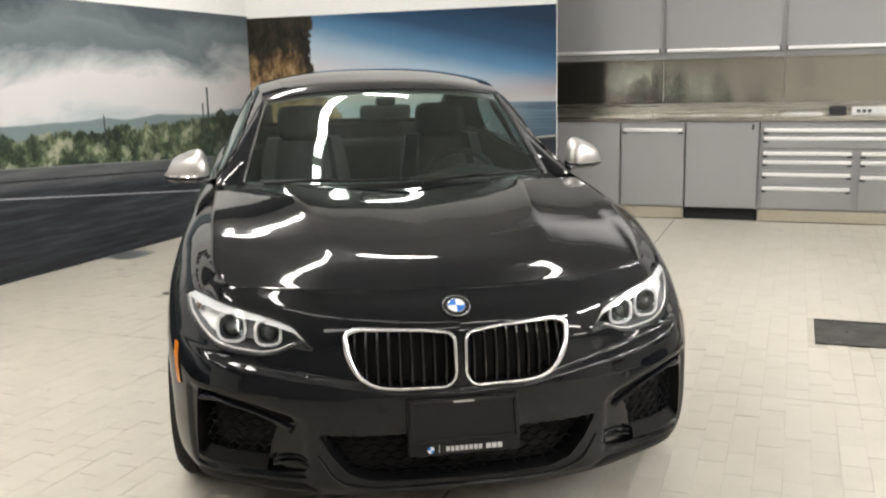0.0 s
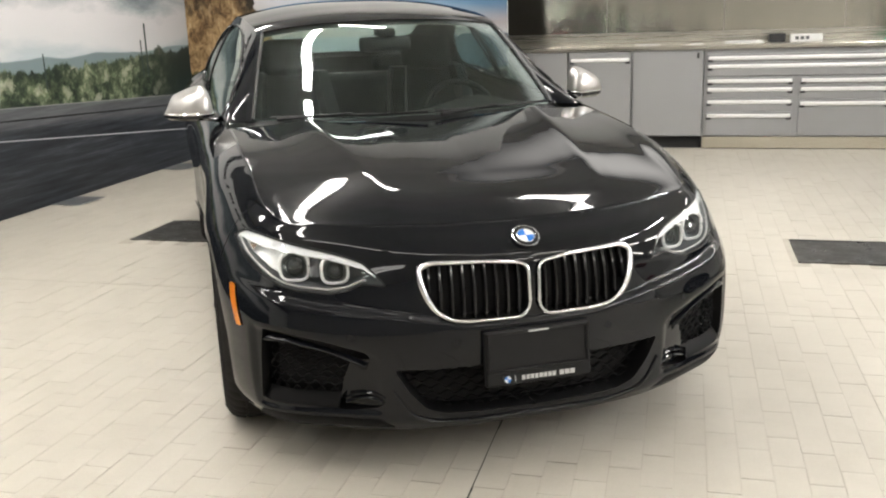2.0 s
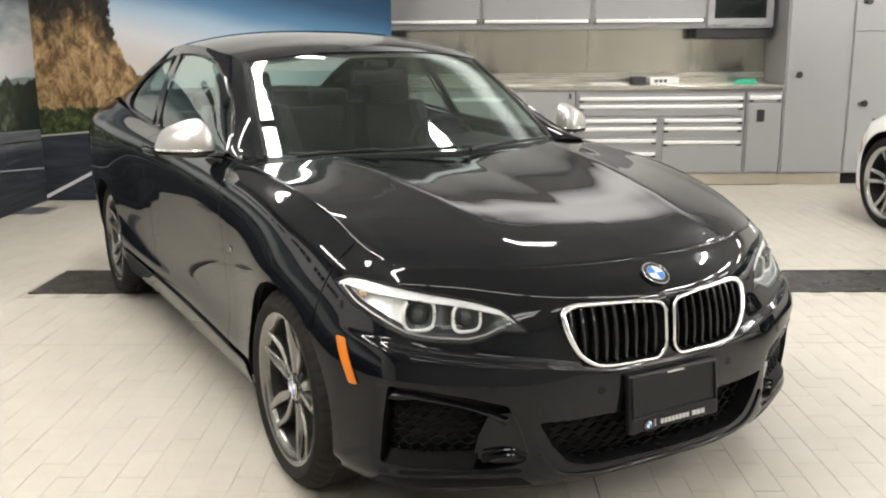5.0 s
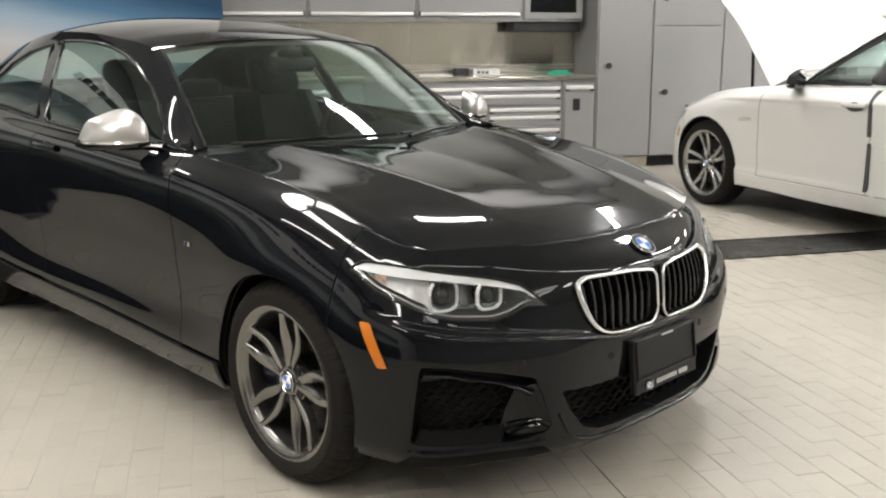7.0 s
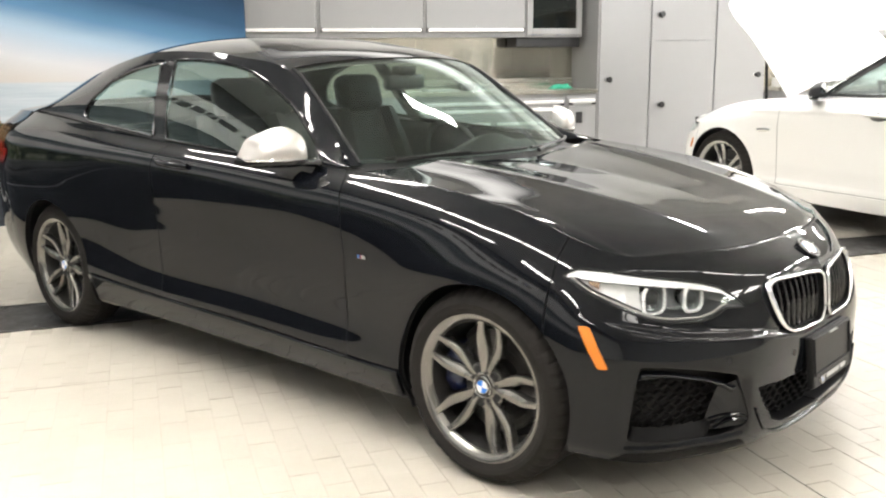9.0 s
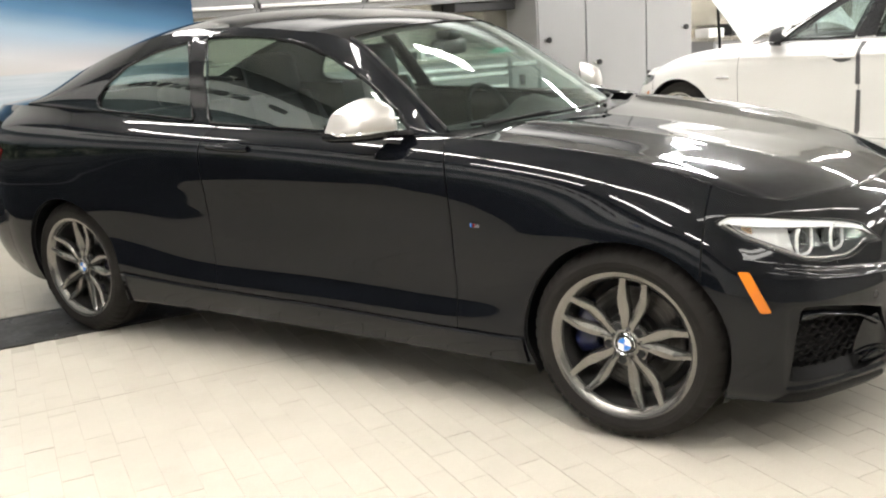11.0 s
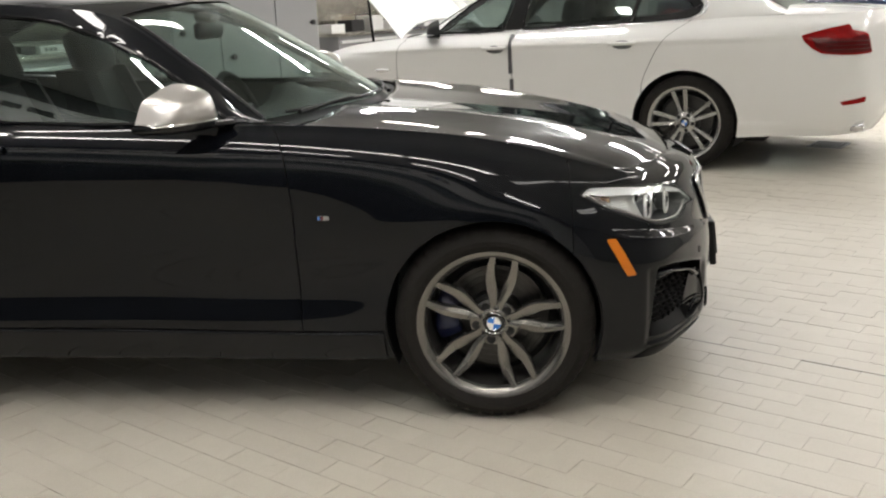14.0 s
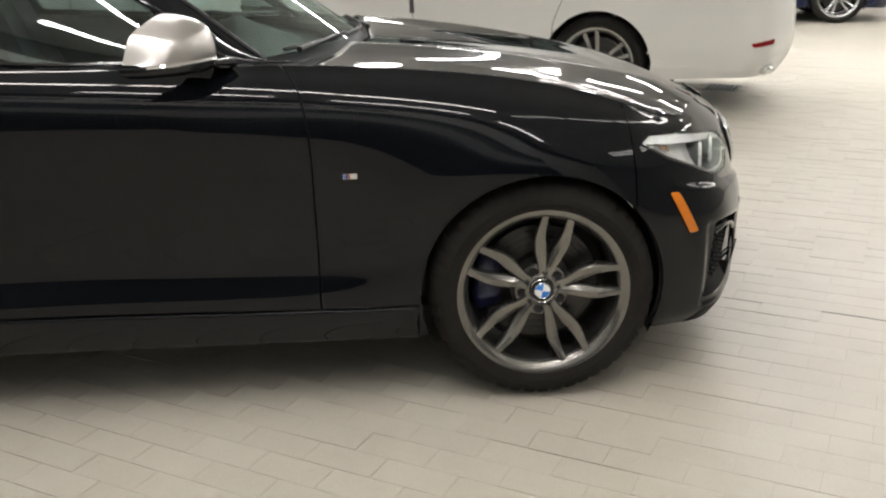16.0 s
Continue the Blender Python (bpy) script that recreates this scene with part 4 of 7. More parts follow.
def left_mural():
    """Printed picture: storm sky, far hills, desert scrub and a curving road."""
    m = material("desert_road_print", (0.2, 0.2, 0.2), 0.50, spec=0.3)
    nt, b = nodes_of(m)
    tc = nt.nodes.new("ShaderNodeTexCoord")
    p = tc.outputs["Object"]
    sep = nt.nodes.new("ShaderNodeSeparateXYZ")
    nt.links.new(p, sep.inputs[0])
    v, z = sep.outputs[1], sep.outputs[2]
    # sky: pale band over the hills, dark storm cloud above
    cl = noise_of(nt, p, 1.0, 7, 0.58, (1, 0.8, 2.0), 0.4)
    hz = calc(nt, "ADD", z, calc(nt, "MULTIPLY", calc(nt, "SUBTRACT", cl, 0.5), 0.75))
    r = nt.nodes.new("ShaderNodeMapRange")
    r.inputs[1].default_value, r.inputs[2].default_value = 1.05, 2.05
    nt.links.new(hz, r.inputs[0])
    sky = ramp(nt, r.outputs[0], [(0.0, (0.42, 0.47, 0.49)), (0.12, (0.58, 0.58, 0.58)), (0.36, (0.62, 0.60, 0.60)), (0.47, (0.34, 0.37, 0.38)), (0.58, (0.12, 0.15, 0.16)), (0.72, (0.16, 0.19, 0.20)), (0.85, (0.07, 0.09, 0.10)), (1.0, (0.05, 0.065, 0.075))])
    # right end grows darker
    sky = blend(nt, calc(nt, "MULTIPLY", step(nt, v, 4.4, 1.0), 0.35), sky, (0.09, 0.11, 0.12))
    # hills
    hill = noise_of(nt, p, 1.3, 2, 0.5, (0, 1, 0))
    top = calc(nt, "ADD", 1.03, calc(nt, "MULTIPLY", hill, 0.11))
    c = blend(nt, step(nt, calc(nt, "SUBTRACT", top, z), 0.0, 0.008), sky, (0.17, 0.22, 0.23))
    # scrub
    sc = noise_of(nt, p, 3.6, 6, 0.72, (0, 1, 0.3))
    fl = noise_of(nt, p, 10, 6, 0.72)
    mid = noise_of(nt, p, 3.6, 5, 0.7)
    edge = calc(nt, "ADD", calc(nt, "ADD", 0.83, calc(nt, "MULTIPLY", sc, 0.36)), calc(nt, "MULTIPLY", step(nt, v, 4.2, 0.9), 0.07))
    green = ramp(nt, calc(nt, "MULTIPLY_ADD", fl, 0.55, calc(nt, "MULTIPLY", mid, 0.45)), [(0.36, (0.008, 0.014, 0.010)), (0.46, (0.028, 0.045, 0.026)), (0.54, (0.11, 0.14, 0.075)), (0.62, (0.30, 0.32, 0.22)), (0.70, (0.46, 0.45, 0.36))])
    vo = nt.nodes.new("ShaderNodeTexVoronoi")
    vo.inputs["Scale"].default_value = 7.5
    mp = nt.nodes.new("ShaderNodeMapping")
    mp.inputs["Scale"].default_value = (0.0, 1.0, 1.35)
    warp = nt.nodes.new("ShaderNodeTexNoise")
    warp.inputs["Scale"].default_value, warp.inputs["Detail"].default_value, warp.inputs["Roughness"].default_value = 6.0, 5, 0.7
    nt.links.new(p, warp.inputs["Vector"])
    shift = nt.nodes.new("ShaderNodeVectorMath")
    shift.operation = "MULTIPLY_ADD"
    shift.inputs[1].default_value = (0.0, 0.30, 0.30)
    nt.links.new(warp.outputs["Color"], shift.inputs[0])
    nt.links.new(p, shift.inputs[2])
    nt.links.new(shift.outputs[0], mp.inputs[0])
    nt.links.new(mp.outputs[0], vo.inputs["Vector"])
    tone = nt.nodes.new("ShaderNodeSeparateColor")
    nt.links.new(vo.outputs["Color"], tone.inputs[0])
    body = calc(nt, "SUBTRACT", calc(nt, "MULTIPLY_ADD", tone.outputs[0], 0.30, calc(nt, "MULTIPLY", fl, 0.75)), calc(nt, "MULTIPLY", vo.outputs["Distance"], 0.42))
    clump = ramp(nt, body, [(0.12, (0.006, 0.010, 0.008)), (0.26, (0.030, 0.045, 0.028)), (0.36, (0.12, 0.15, 0.085)), (0.46, (0.32, 0.33, 0.24)), (0.56, (0.48, 0.47, 0.38))])
    green = blend(nt, 0.5, green, clump)
    green = blend(nt, step(nt, v, 4.35, 0.6), green, (0.012, 0.020, 0.018))
    c = blend(nt, step(nt, calc(nt, "SUBTRACT", edge, z), 0.0, 0.012), c, green)
    # lone upright plants
    for vc, hh, w in ((4.36, 1.31, 0.014), (4.28, 1.17, 0.011), (2.95, 1.12, 0.008)):
        col = calc(nt, "MULTIPLY", calc(nt, "LESS_THAN", calc(nt, "ABSOLUTE", calc(nt, "SUBTRACT", v, vc)), w), calc(nt, "LESS_THAN", z, hh))
        c = blend(nt, calc(nt, "MULTIPLY", col, calc(nt, "GREATER_THAN", z, 0.85)), c, (0.03, 0.045, 0.04))
    # road: falls to the right, with pale edge lines
    rz = calc(nt, "ADD", z, calc(nt, "MULTIPLY", calc(nt, "SUBTRACT", v, 2.84), 0.050))
    streak = noise_of(nt, p, 3.0, 5, 0.65, (1, 0.5, 9))
    road = ramp(nt, streak, [(0.3, (0.012, 0.014, 0.018)), (0.55, (0.032, 0.037, 0.045)), (0.75, (0.075, 0.083, 0.095))])
    far = ramp(nt, streak, [(0.3, (0.06, 0.065, 0.072)), (0.7, (0.13, 0.135, 0.145))])
    road = blend(nt, step(nt, rz, 0.60, 0.05), road, far)
    c = blend(nt, step(nt, calc(nt, "SUBTRACT", 0.745, rz), 0.0, 0.006), c, road)
    for zc, tilt, w, col in ((0.655, 0.05, 0.007, (0.02, 0.02, 0.022)), (0.500, 0.091, 0.0045, (0.42, 0.43, 0.45)), (0.745, 0.05, 0.004, (0.2, 0.2, 0.2))):
        lz = calc(nt, "ADD", z, calc(nt, "MULTIPLY", calc(nt, "SUBTRACT", v, 2.84), tilt))
        c = blend(nt, calc(nt, "LESS_THAN", calc(nt, "ABSOLUTE", calc(nt, "SUBTRACT", lz, zc)), w), c, col)
    nt.links.new(c, b.inputs["Base Color"])
    return m


def back_mural():
    """Printed picture: ochre cliff over a coast road, wide evening sky and sea."""
    m = material("coast_road_print", (0.2, 0.2, 0.2), 0.55, spec=0.18)
    nt, b = nodes_of(m)
    tc = nt.nodes.new("ShaderNodeTexCoord")
    p = tc.outputs["Object"]
    sep = nt.nodes.new("ShaderNodeSeparateXYZ")
    nt.links.new(p, sep.inputs[0])
    u, z = sep.outputs[0], sep.outputs[2]
    # sky: blue deepens upwards and to the right
    g = calc(nt, "ADD", calc(nt, "MULTIPLY", calc(nt, "SUBTRACT", z, 1.13), 0.92), calc(nt, "MULTIPLY", calc(nt, "ADD", u, 2.5), 0.20))
    soft = noise_of(nt, p, 0.9, 4, 0.5, (0.6, 1, 2.5))
    g = calc(nt, "ADD", g, calc(nt, "MULTIPLY", calc(nt, "SUBTRACT", soft, 0.5), 0.16))
    sky = ramp(nt, g, [(0.0, (0.50, 0.47, 0.44)), (0.18, (0.53, 0.54, 0.56)), (0.38, (0.33, 0.43, 0.53)), (0.55, (0.09, 0.20, 0.33)), (0.75, (0.022, 0.065, 0.13)), (1.0, (0.010, 0.028, 0.06))])
    glow = calc(nt, "MULTIPLY", step(nt, u, -1.5, 0.9), calc(nt, "SUBTRACT", 1.0, step(nt, calc(nt, "ABSOLUTE", calc(nt, "SUBTRACT", z, 1.22)), 0.10, 0.12)))
    sky = blend(nt, calc(nt, "MULTIPLY", glow, 0.55), sky, (0.36, 0.22, 0.12))
    sea_n = noise_of(nt, p, 4, 4, 0.6, (0.3, 1, 6))
    sea_l = ramp(nt, sea_n, [(0.3, (0.36, 0.42, 0.47)), (0.7, (0.48, 0.52, 0.55))])
    sea_r = ramp(nt, sea_n, [(0.3, (0.03, 0.055, 0.085)), (0.7, (0.09, 0.14, 0.18))])
    sea = blend(nt, step(nt, u, -1.45, 0.6), sea_l, sea_r)
    c = blend(nt, step(nt, calc(nt, "SUBTRACT", 1.13, z), 0.0, 0.010), sky, sea)
    # cliff
    big = noise_of(nt, p, 3.2, 7, 0.7, (1, 1, 0.7))
    fine = noise_of(nt, p, 11, 7, 0.72, (1, 1, 0.55), 0.6)
    edge = calc(nt, "ADD", -3.42, calc(nt, "MULTIPLY", big, 0.42))
    slope = calc(nt, "MULTIPLY", calc(nt, "MAXIMUM", calc(nt, "SUBTRACT", 1.42, z), 0.0), 0.85)
    mask = step(nt, calc(nt, "SUBTRACT", calc(nt, "ADD", edge, slope), u), 0.0, 0.012)
    lit = ramp(nt, fine, [(0.30, (0.035, 0.022, 0.012)), (0.43, (0.14, 0.085, 0.04)), (0.55, (0.33, 0.22, 0.11)), (0.70, (0.52, 0.39, 0.24))])
    dark = ramp(nt, fine, [(0.35, (0.008, 0.008, 0.008)), (0.6, (0.035, 0.030, 0.022)), (0.75, (0.09, 0.075, 0.05))])
    shade = calc(nt, "ADD", z, calc(nt, "MULTIPLY", calc(nt, "SUBTRACT", big, 0.5), 1.2))
    rock = blend(nt, step(nt, shade, 1.46, 0.16), lit, dark)
    c = blend(nt, mask, c, rock)
    # bushes at the foot, road and its edge line
    bush_n = noise_of(nt, p, 16, 6, 0.7)
    bush = ramp(nt, bush_n, [(0.38, (0.008, 0.014, 0.006)), (0.55, (0.04, 0.055, 0.02)), (0.70, (0.13, 0.14, 0.07))])
    btop = calc(nt, "ADD", calc(nt, "ADD", 0.62, calc(nt, "MULTIPLY", big, 0.42)), calc(nt, "MULTIPLY", calc(nt, "ADD", u, 3.5), -0.03))
    c = blend(nt, calc(nt, "MULTIPLY", step(nt, calc(nt, "SUBTRACT", btop, z), 0.0, 0.02), step(nt, calc(nt, "SUBTRACT", -2.35, u), 0.0, 0.12)), c, bush)
    rtop = calc(nt, "ADD", 0.60, calc(nt, "MULTIPLY", calc(nt, "ADD", u, 3.6), 0.08))
    rn = noise_of(nt, p, 3, 4, 0.6, (0.6, 1, 6))
    road = ramp(nt, rn, [(0.3, (0.014, 0.016, 0.022)), (0.7, (0.04, 0.045, 0.055))])
    c = blend(nt, step(nt, calc(nt, "SUBTRACT", rtop, z), 0.0, 0.008), c, road)
    c = blend(nt, calc(nt, "LESS_THAN", calc(nt, "ABSOLUTE", calc(nt, "SUBTRACT", z, rtop)), 0.008), c, (0.35, 0.33, 0.30))
    lz = calc(nt, "SUBTRACT", z, calc(nt, "ADD", 0.048, calc(nt, "MULTIPLY", calc(nt, "ADD", u, 3.852), 0.50)))
    c = blend(nt, calc(nt, "MULTIPLY", calc(nt, "LESS_THAN", calc(nt, "ABSOLUTE", lz), 0.016), calc(nt, "LESS_THAN", z, 0.55)), c, (0.55, 0.55, 0.55))
    nt.links.new(c, b.inputs["Base Color"])
    return m


def room_thing(name, label, category, kind="", group=""):
    ob = new(name)
    ob.matrix_world = ROOM
    return tagged(ob, label, category, group, kind)


def room_box(name, lo, hi, mat, label="", category="", kind="", bevel=0.0, parent=None):
    ob = box(name, lo, hi, mat, parent, bevel, "" if parent is None else label)
    if parent is None:
        ob.matrix_world = ROOM
        tagged(ob, label, category, "", kind)
    return ob


floor_ob = room_box("floor", (U0 - 0.3, V0 - 0.3, -0.1), (U1 + 0.3, V1 + 0.3, -0.0022), M_GROUT, "beige paver floor of a service bay with grey joints", "floor", "structure")
room_box("ceiling", (U0 - 0.3, V0 - 0.3, CEIL), (U1 + 0.3, V1 + 0.3, CEIL + 0.1), M_CEIL, "grey service bay ceiling with strip lights", "ceiling", "structure")
room_box("wall_left", (U0 - 0.25, V0, 0), (U0, V1, 2.86), M_WALL, "white painted wall above a printed mural", "wall", "structure")
# Unseen band, set dark so the side windows reflect dark above the sign.
room_box("wall_left_top", (U0 - 0.25, V0, 2.86), (U0, V1, CEIL), M_UPPER, "unseen upper wall band, set dark for the window reflections", "wall", "structure")
room_box("wall_back", (U0, V1, 0), (U1, V1 + 0.25, CEIL), M_WALL, "white painted wall behind grey cabinets", "wall", "structure")
room_box("wall_right", (U1, V0, 0), (U1 + 0.25, V1, CEIL), M_WALL, "white painted wall of the service bay", "wall", "structure")
room_box("wall_front", (U0, V0 - 0.25, 0), (U1, V0, CEIL), M_DARKWALL, "grey painted wall of the service bay", "wall", "structure")
room_box("partition_wall", (U0, 5.12, 0), (-0.765, 5.17, CEIL), M_WALL, "white partition wall in front of the cabinets", "wall", "structure")
room_box("partition_back", (U0, 5.173, 0), (-0.77, 5.185, CEIL), M_UPPER, "dark back of the white partition", "wall", "structure")
room_box("mural_panel", (U0, -4.2, 0.0), (U0 + 0.012, 5.12, 1.985), left_mural(), "printed wall panel of a storm sky over a desert road", "mural")
room_box("mural_panel", (U0 + 0.012, 5.108, 0.0), (-0.76, 5.12, 1.965), back_mural(), "printed wall panel of a cliff, evening sky and coast road", "mural")

# dark lettering over the left mural, as bars, with a round mark
M_SIGN = material("black_sign_letter", (0.01, 0.01, 0.01), 0.4)
sign = room_thing("wall_sign", "black lettering bars with a round mark on the white wall", "sign")
x = -1.6
for widths in ((0.15,) * 8, (0.19,) * 3, (0.13,) * 3, (0.14,), (0.15,) * 8):
    for w in widths:
        room_box("letter_bar", (U0, x, 2.42), (U0 + 0.010, x + w, 2.58), M_SIGN, parent=sign)
        x += w + 0.035
    x += 0.16
roundel("sign_mark", 0.15, sign, Matrix.Translation((U0 + 0.004, -1.95, 2.50)), M_SIGN)

# ---- cabinets along the back wall ----
CF = 5.845


def grip(parent, u0, u1, z, h=0.034):
    """A drawer's full-width grip rail with black end caps."""
    bm = bmesh.new()
    add_box(bm, (u0 + 0.006, CF - 0.030, z - h / 2), (u1 - 0.006, CF - 0.004, z + h / 2), 0.006)
    g = part("grip_rail", bm, M_ALU, parent, "aluminium grip rail", True)
    for a in (u0, u1 - 0.042):
        bm = bmesh.new()
        add_box(bm, (a, CF - 0.032, z - h / 2 - 0.017), (a + 0.042, CF - 0.002, z - h / 2 + 0.003), 0.003)
        part("end_cap", bm, M_BLACKPLASTIC, g)


def unit(label, u0, u1, kick):
    t = room_thing("base_cabinet", label, "cabinet", group="base cabinets along the wall")
    room_box("cabinet_body", (u0 + 0.002, CF, 0.115), (u1 - 0.002, V1 - 0.005, 0.915), M_CAB, parent=t, bevel=0.002)
    if kick == "steel":
        room_box("kick_plate", (u0 + 0.002, CF + 0.004, 0.008), (u1 - 0.002, CF + 0.03, 0.112), M_STEEL, "brushed steel kick plate", parent=t)
        room_box("foot_gap", (u0 + 0.002, CF + 0.02, 0.0), (u1 - 0.002, CF + 0.05, 0.012), M_CAVITY, parent=t)
    else:
        room_box("kick_recess", (u0 + 0.002, CF + 0.06, 0.0), (u1 - 0.002, CF + 0.09, 0.115), M_CAVITY, parent=t)
    return t


def front(parent, name, u0, u1, z0, z1, proud=0.018):
    return room_box(name, (u0, CF - proud, z0), (u1, CF, z1), M_CAB, parent=parent, bevel=0.0035)


t = unit("grey steel cabinet with a plain door", -1.40, -0.318, "steel")
front(t, "door", -1.392, -0.325, 0.13, 0.905)
t = unit("grey steel cabinet with a grip rail along its top", -0.314, 0.280, "steel")
front(t, "drawer_front", -0.300, 0.268, 0.13, 0.905)
grip(t, -0.293, 0.262, 0.832)
t = unit("grey steel cabinet with a plain panel and dark recess", 0.284, 0.932, "dark")
front(t, "door", 0.296, 0.922, 0.125, 0.905)
room_box("latch", (0.868, CF - 0.034, 0.835), (0.888, CF - 0.018, 0.885), M_BLACKPLASTIC, parent=t, bevel=0.004)
t = unit("grey steel drawer cabinet with bright grip rails", 0.936, 2.545, "steel")
front(t, "drawer_front", 0.962, 2.522, 0.800, 0.870)
grip(t, 0.966, 2.518, 0.832)
front(t, "drawer_front", 0.962, 2.522, 0.672, 0.795)
grip(t, 0.966, 2.518, 0.757)
for z0, z1, g in ((0.592, 0.660, 0.624), (0.480, 0.588, 0.546), (0.350, 0.476, 0.434), (0.128, 0.346, 0.308)):
    front(t, "drawer_front", 0.962, 1.715, z0, z1)
    grip(t, 0.966, 1.708, g)
for z0, z1, g in ((0.592, 0.660, 0.624), (0.462, 0.588, 0.546), (0.128, 0.458, 0.416)):
    front(t, "drawer_front", 1.768, 2.522, z0, z1)
    grip(t, 1.776, 2.518, g)
t = unit("narrow grey steel cabinet with one drawer and a black socket", 2.549, 2.895, "steel")
front(t, "drawer_front", 2.566, 2.882, 0.785, 0.870)
grip(t, 2.572, 2.876, 0.836, 0.040)
front(t, "door", 2.566, 2.882, 0.13, 0.780)
room_box("power_socket", (2.655, CF - 0.030, 0.610), (2.725, CF - 0.017, 0.725), M_BLACKPLASTIC, parent=t, bevel=0.004)

room_box("worktop", (-1.402, CF - 0.035, 0.916), (2.895, V1 - 0.006, 0.952), M_STEELTOP, "brushed stainless steel worktop over the grey cabinets", "worktop", bevel=0.004)
sp = room_thing("splashback", "brushed stainless steel splashback panels above the worktop", "splashback")
for a, bb in zip((-1.40, -0.003, 1.114, 2.20), (-0.006, 1.111, 2.197, 2.893)):
    room_box("steel_panel", (a, V1 - 0.020, 1.058), (bb, V1 - 0.006, 1.486), M_SPLASH, parent=sp)
room_box("steel_upstand", (-1.40, V1 - 0.045, 0.953), (2.893, V1 - 0.004, 1.056), M_STEELTOP, parent=sp, bevel=0.003)

UF = 6.11
for a, bb in zip((-1.40, 0.037, 1.106), (0.033, 1.102, 2.198)):
    t = room_thing("wall_cabinet", "grey steel wall cabinet with a grip rail along its door", "cabinet", group="wall cabinets above the worktop")
    room_box("cabinet_body", (a, UF, 1.487), (bb, V1 - 0.005, 2.12), M_CAB, parent=t)
    room_box("door", (a + 0.022, UF - 0.02, 1.536), (bb - 0.022, UF, 2.10), M_CAB, parent=t, bevel=0.003)
    bm = bmesh.new()
    add_box(bm, (a + 0.03, UF - 0.045, 1.540), (bb - 0.03, UF - 0.022, 1.572), 0.005)
    g = part("grip_rail", bm, M_ALU, t, "aluminium grip rail", True)
    for c in (a + 0.022, bb - 0.034):
        room_box("end_cap", (c, UF - 0.047, 1.540), (c + 0.012, UF - 0.019, 1.580), M_BLACKPLASTIC, parent=g)
    room_box("lock", ((a + bb) / 2 - 0.006, UF - 0.026, 1.585), ((a + bb) / 2 + 0.006, UF - 0.019, 1.597), M_CHROME, parent=t)
t = room_thing("wall_cabinet", "grey steel wall cabinet with a dark glass door", "cabinet", group="wall cabinets above the worktop")
a, bb = 2.202, 2.845
for lo, hi in (((a, UF, 1.487), (a + 0.02, V1, 2.12)), ((bb - 0.02, UF, 1.487), (bb, V1, 2.12)), ((a, UF, 1.487), (bb, V1, 1.507)), ((a, UF, 2.10), (bb, V1, 2.12)), ((a, V1 - 0.02, 1.487), (bb, V1 - 0.004, 2.12)), ((a + 0.02, UF + 0.03, 1.78), (bb - 0.02, V1 - 0.02, 1.795))):
    room_box("cabinet_panel", lo, hi, M_CAB, parent=t)
for lo, hi in (((a + 0.01, UF - 0.022, 1.51), (a + 0.075, UF - 0.002, 2.11)), ((bb - 0.075, UF - 0.022, 1.51), (bb - 0.01, UF - 0.002, 2.11)), ((a + 0.075, UF - 0.022, 1.51), (bb - 0.075, UF - 0.002, 1.575)), ((a + 0.075, UF - 0.022, 2.05), (bb - 0.075, UF - 0.002, 2.11))):
    room_box("door_frame", lo, hi, M_CAB, parent=t, bevel=0.003)
room_box("door_glass", (a + 0.075, UF - 0.014, 1.575), (bb - 0.075, UF - 0.010, 2.05), M_GLASSCAB, parent=t)
M_BOXBLUE = material("blue_carton", (0.05, 0.12, 0.35), 0.6)
M_BOXWHITE = material("white_carton", (0.72, 0.72, 0.70), 0.55, grain=0.04)
for k, (uu, w, h, mt) in enumerate(((2.33, 0.10, 0.17, M_BOXBLUE), (2.47, 0.12, 0.10, M_BOXWHITE), (2.62, 0.09, 0.21, M_BOXBLUE))):
    room_box("carton", (uu, UF + 0.08, 1.508), (uu + w, UF + 0.22, 1.508 + h), mt, "small carton stored behind dark cabinet glass", "carton")
# black valance box below the glazed cabinet
room_box("valance_box", (2.12, 6.16, 1.385), (2.845, V1 - 0.03, 1.486), M_BLACKPLASTIC, "black valance box under the wall cabinet", "cable tray", bevel=0.01)

t = room_thing("tall_cabinet", "tall grey steel locker with round black door knobs", "cabinet")
room_box("cabinet_body", (2.899, CF, 0.115), (4.955, V1 - 0.005, 2.25), M_CAB, parent=t, bevel=0.003)
room_box("kick_plate", (2.90, CF + 0.004, 0.006), (3.50, CF + 0.03, 0.112), M_STEEL, "brushed steel kick plate", parent=t)
room_box("kick_recess", (3.504, CF + 0.08, 0.0), (4.95, CF + 0.10, 0.115), M_CAVITY, parent=t)


def knob(parent, u, z, side):
    bm = bmesh.new()
    add_box(bm, (u - 0.030, CF - 0.030, z - 0.018), (u + 0.030, CF - 0.018, z + 0.018), 0.010)
    k = part("knob_plate", bm, M_CHROME, parent, "", True)
    kb = lathe("knob", [(-0.06, 0.0001), (-0.06, 0.026), (-0.052, 0.031), (-0.036, 0.029), (-0.030, 0.020), (-0.018, 0.020)], M_BLACKPLASTIC, k, 24, "round black knob")
    kb.matrix_local = Matrix.Translation((u + side * 0.022, CF + 0.002, z)) @ Matrix.Rotation(math.pi / 2, 4, "Z")


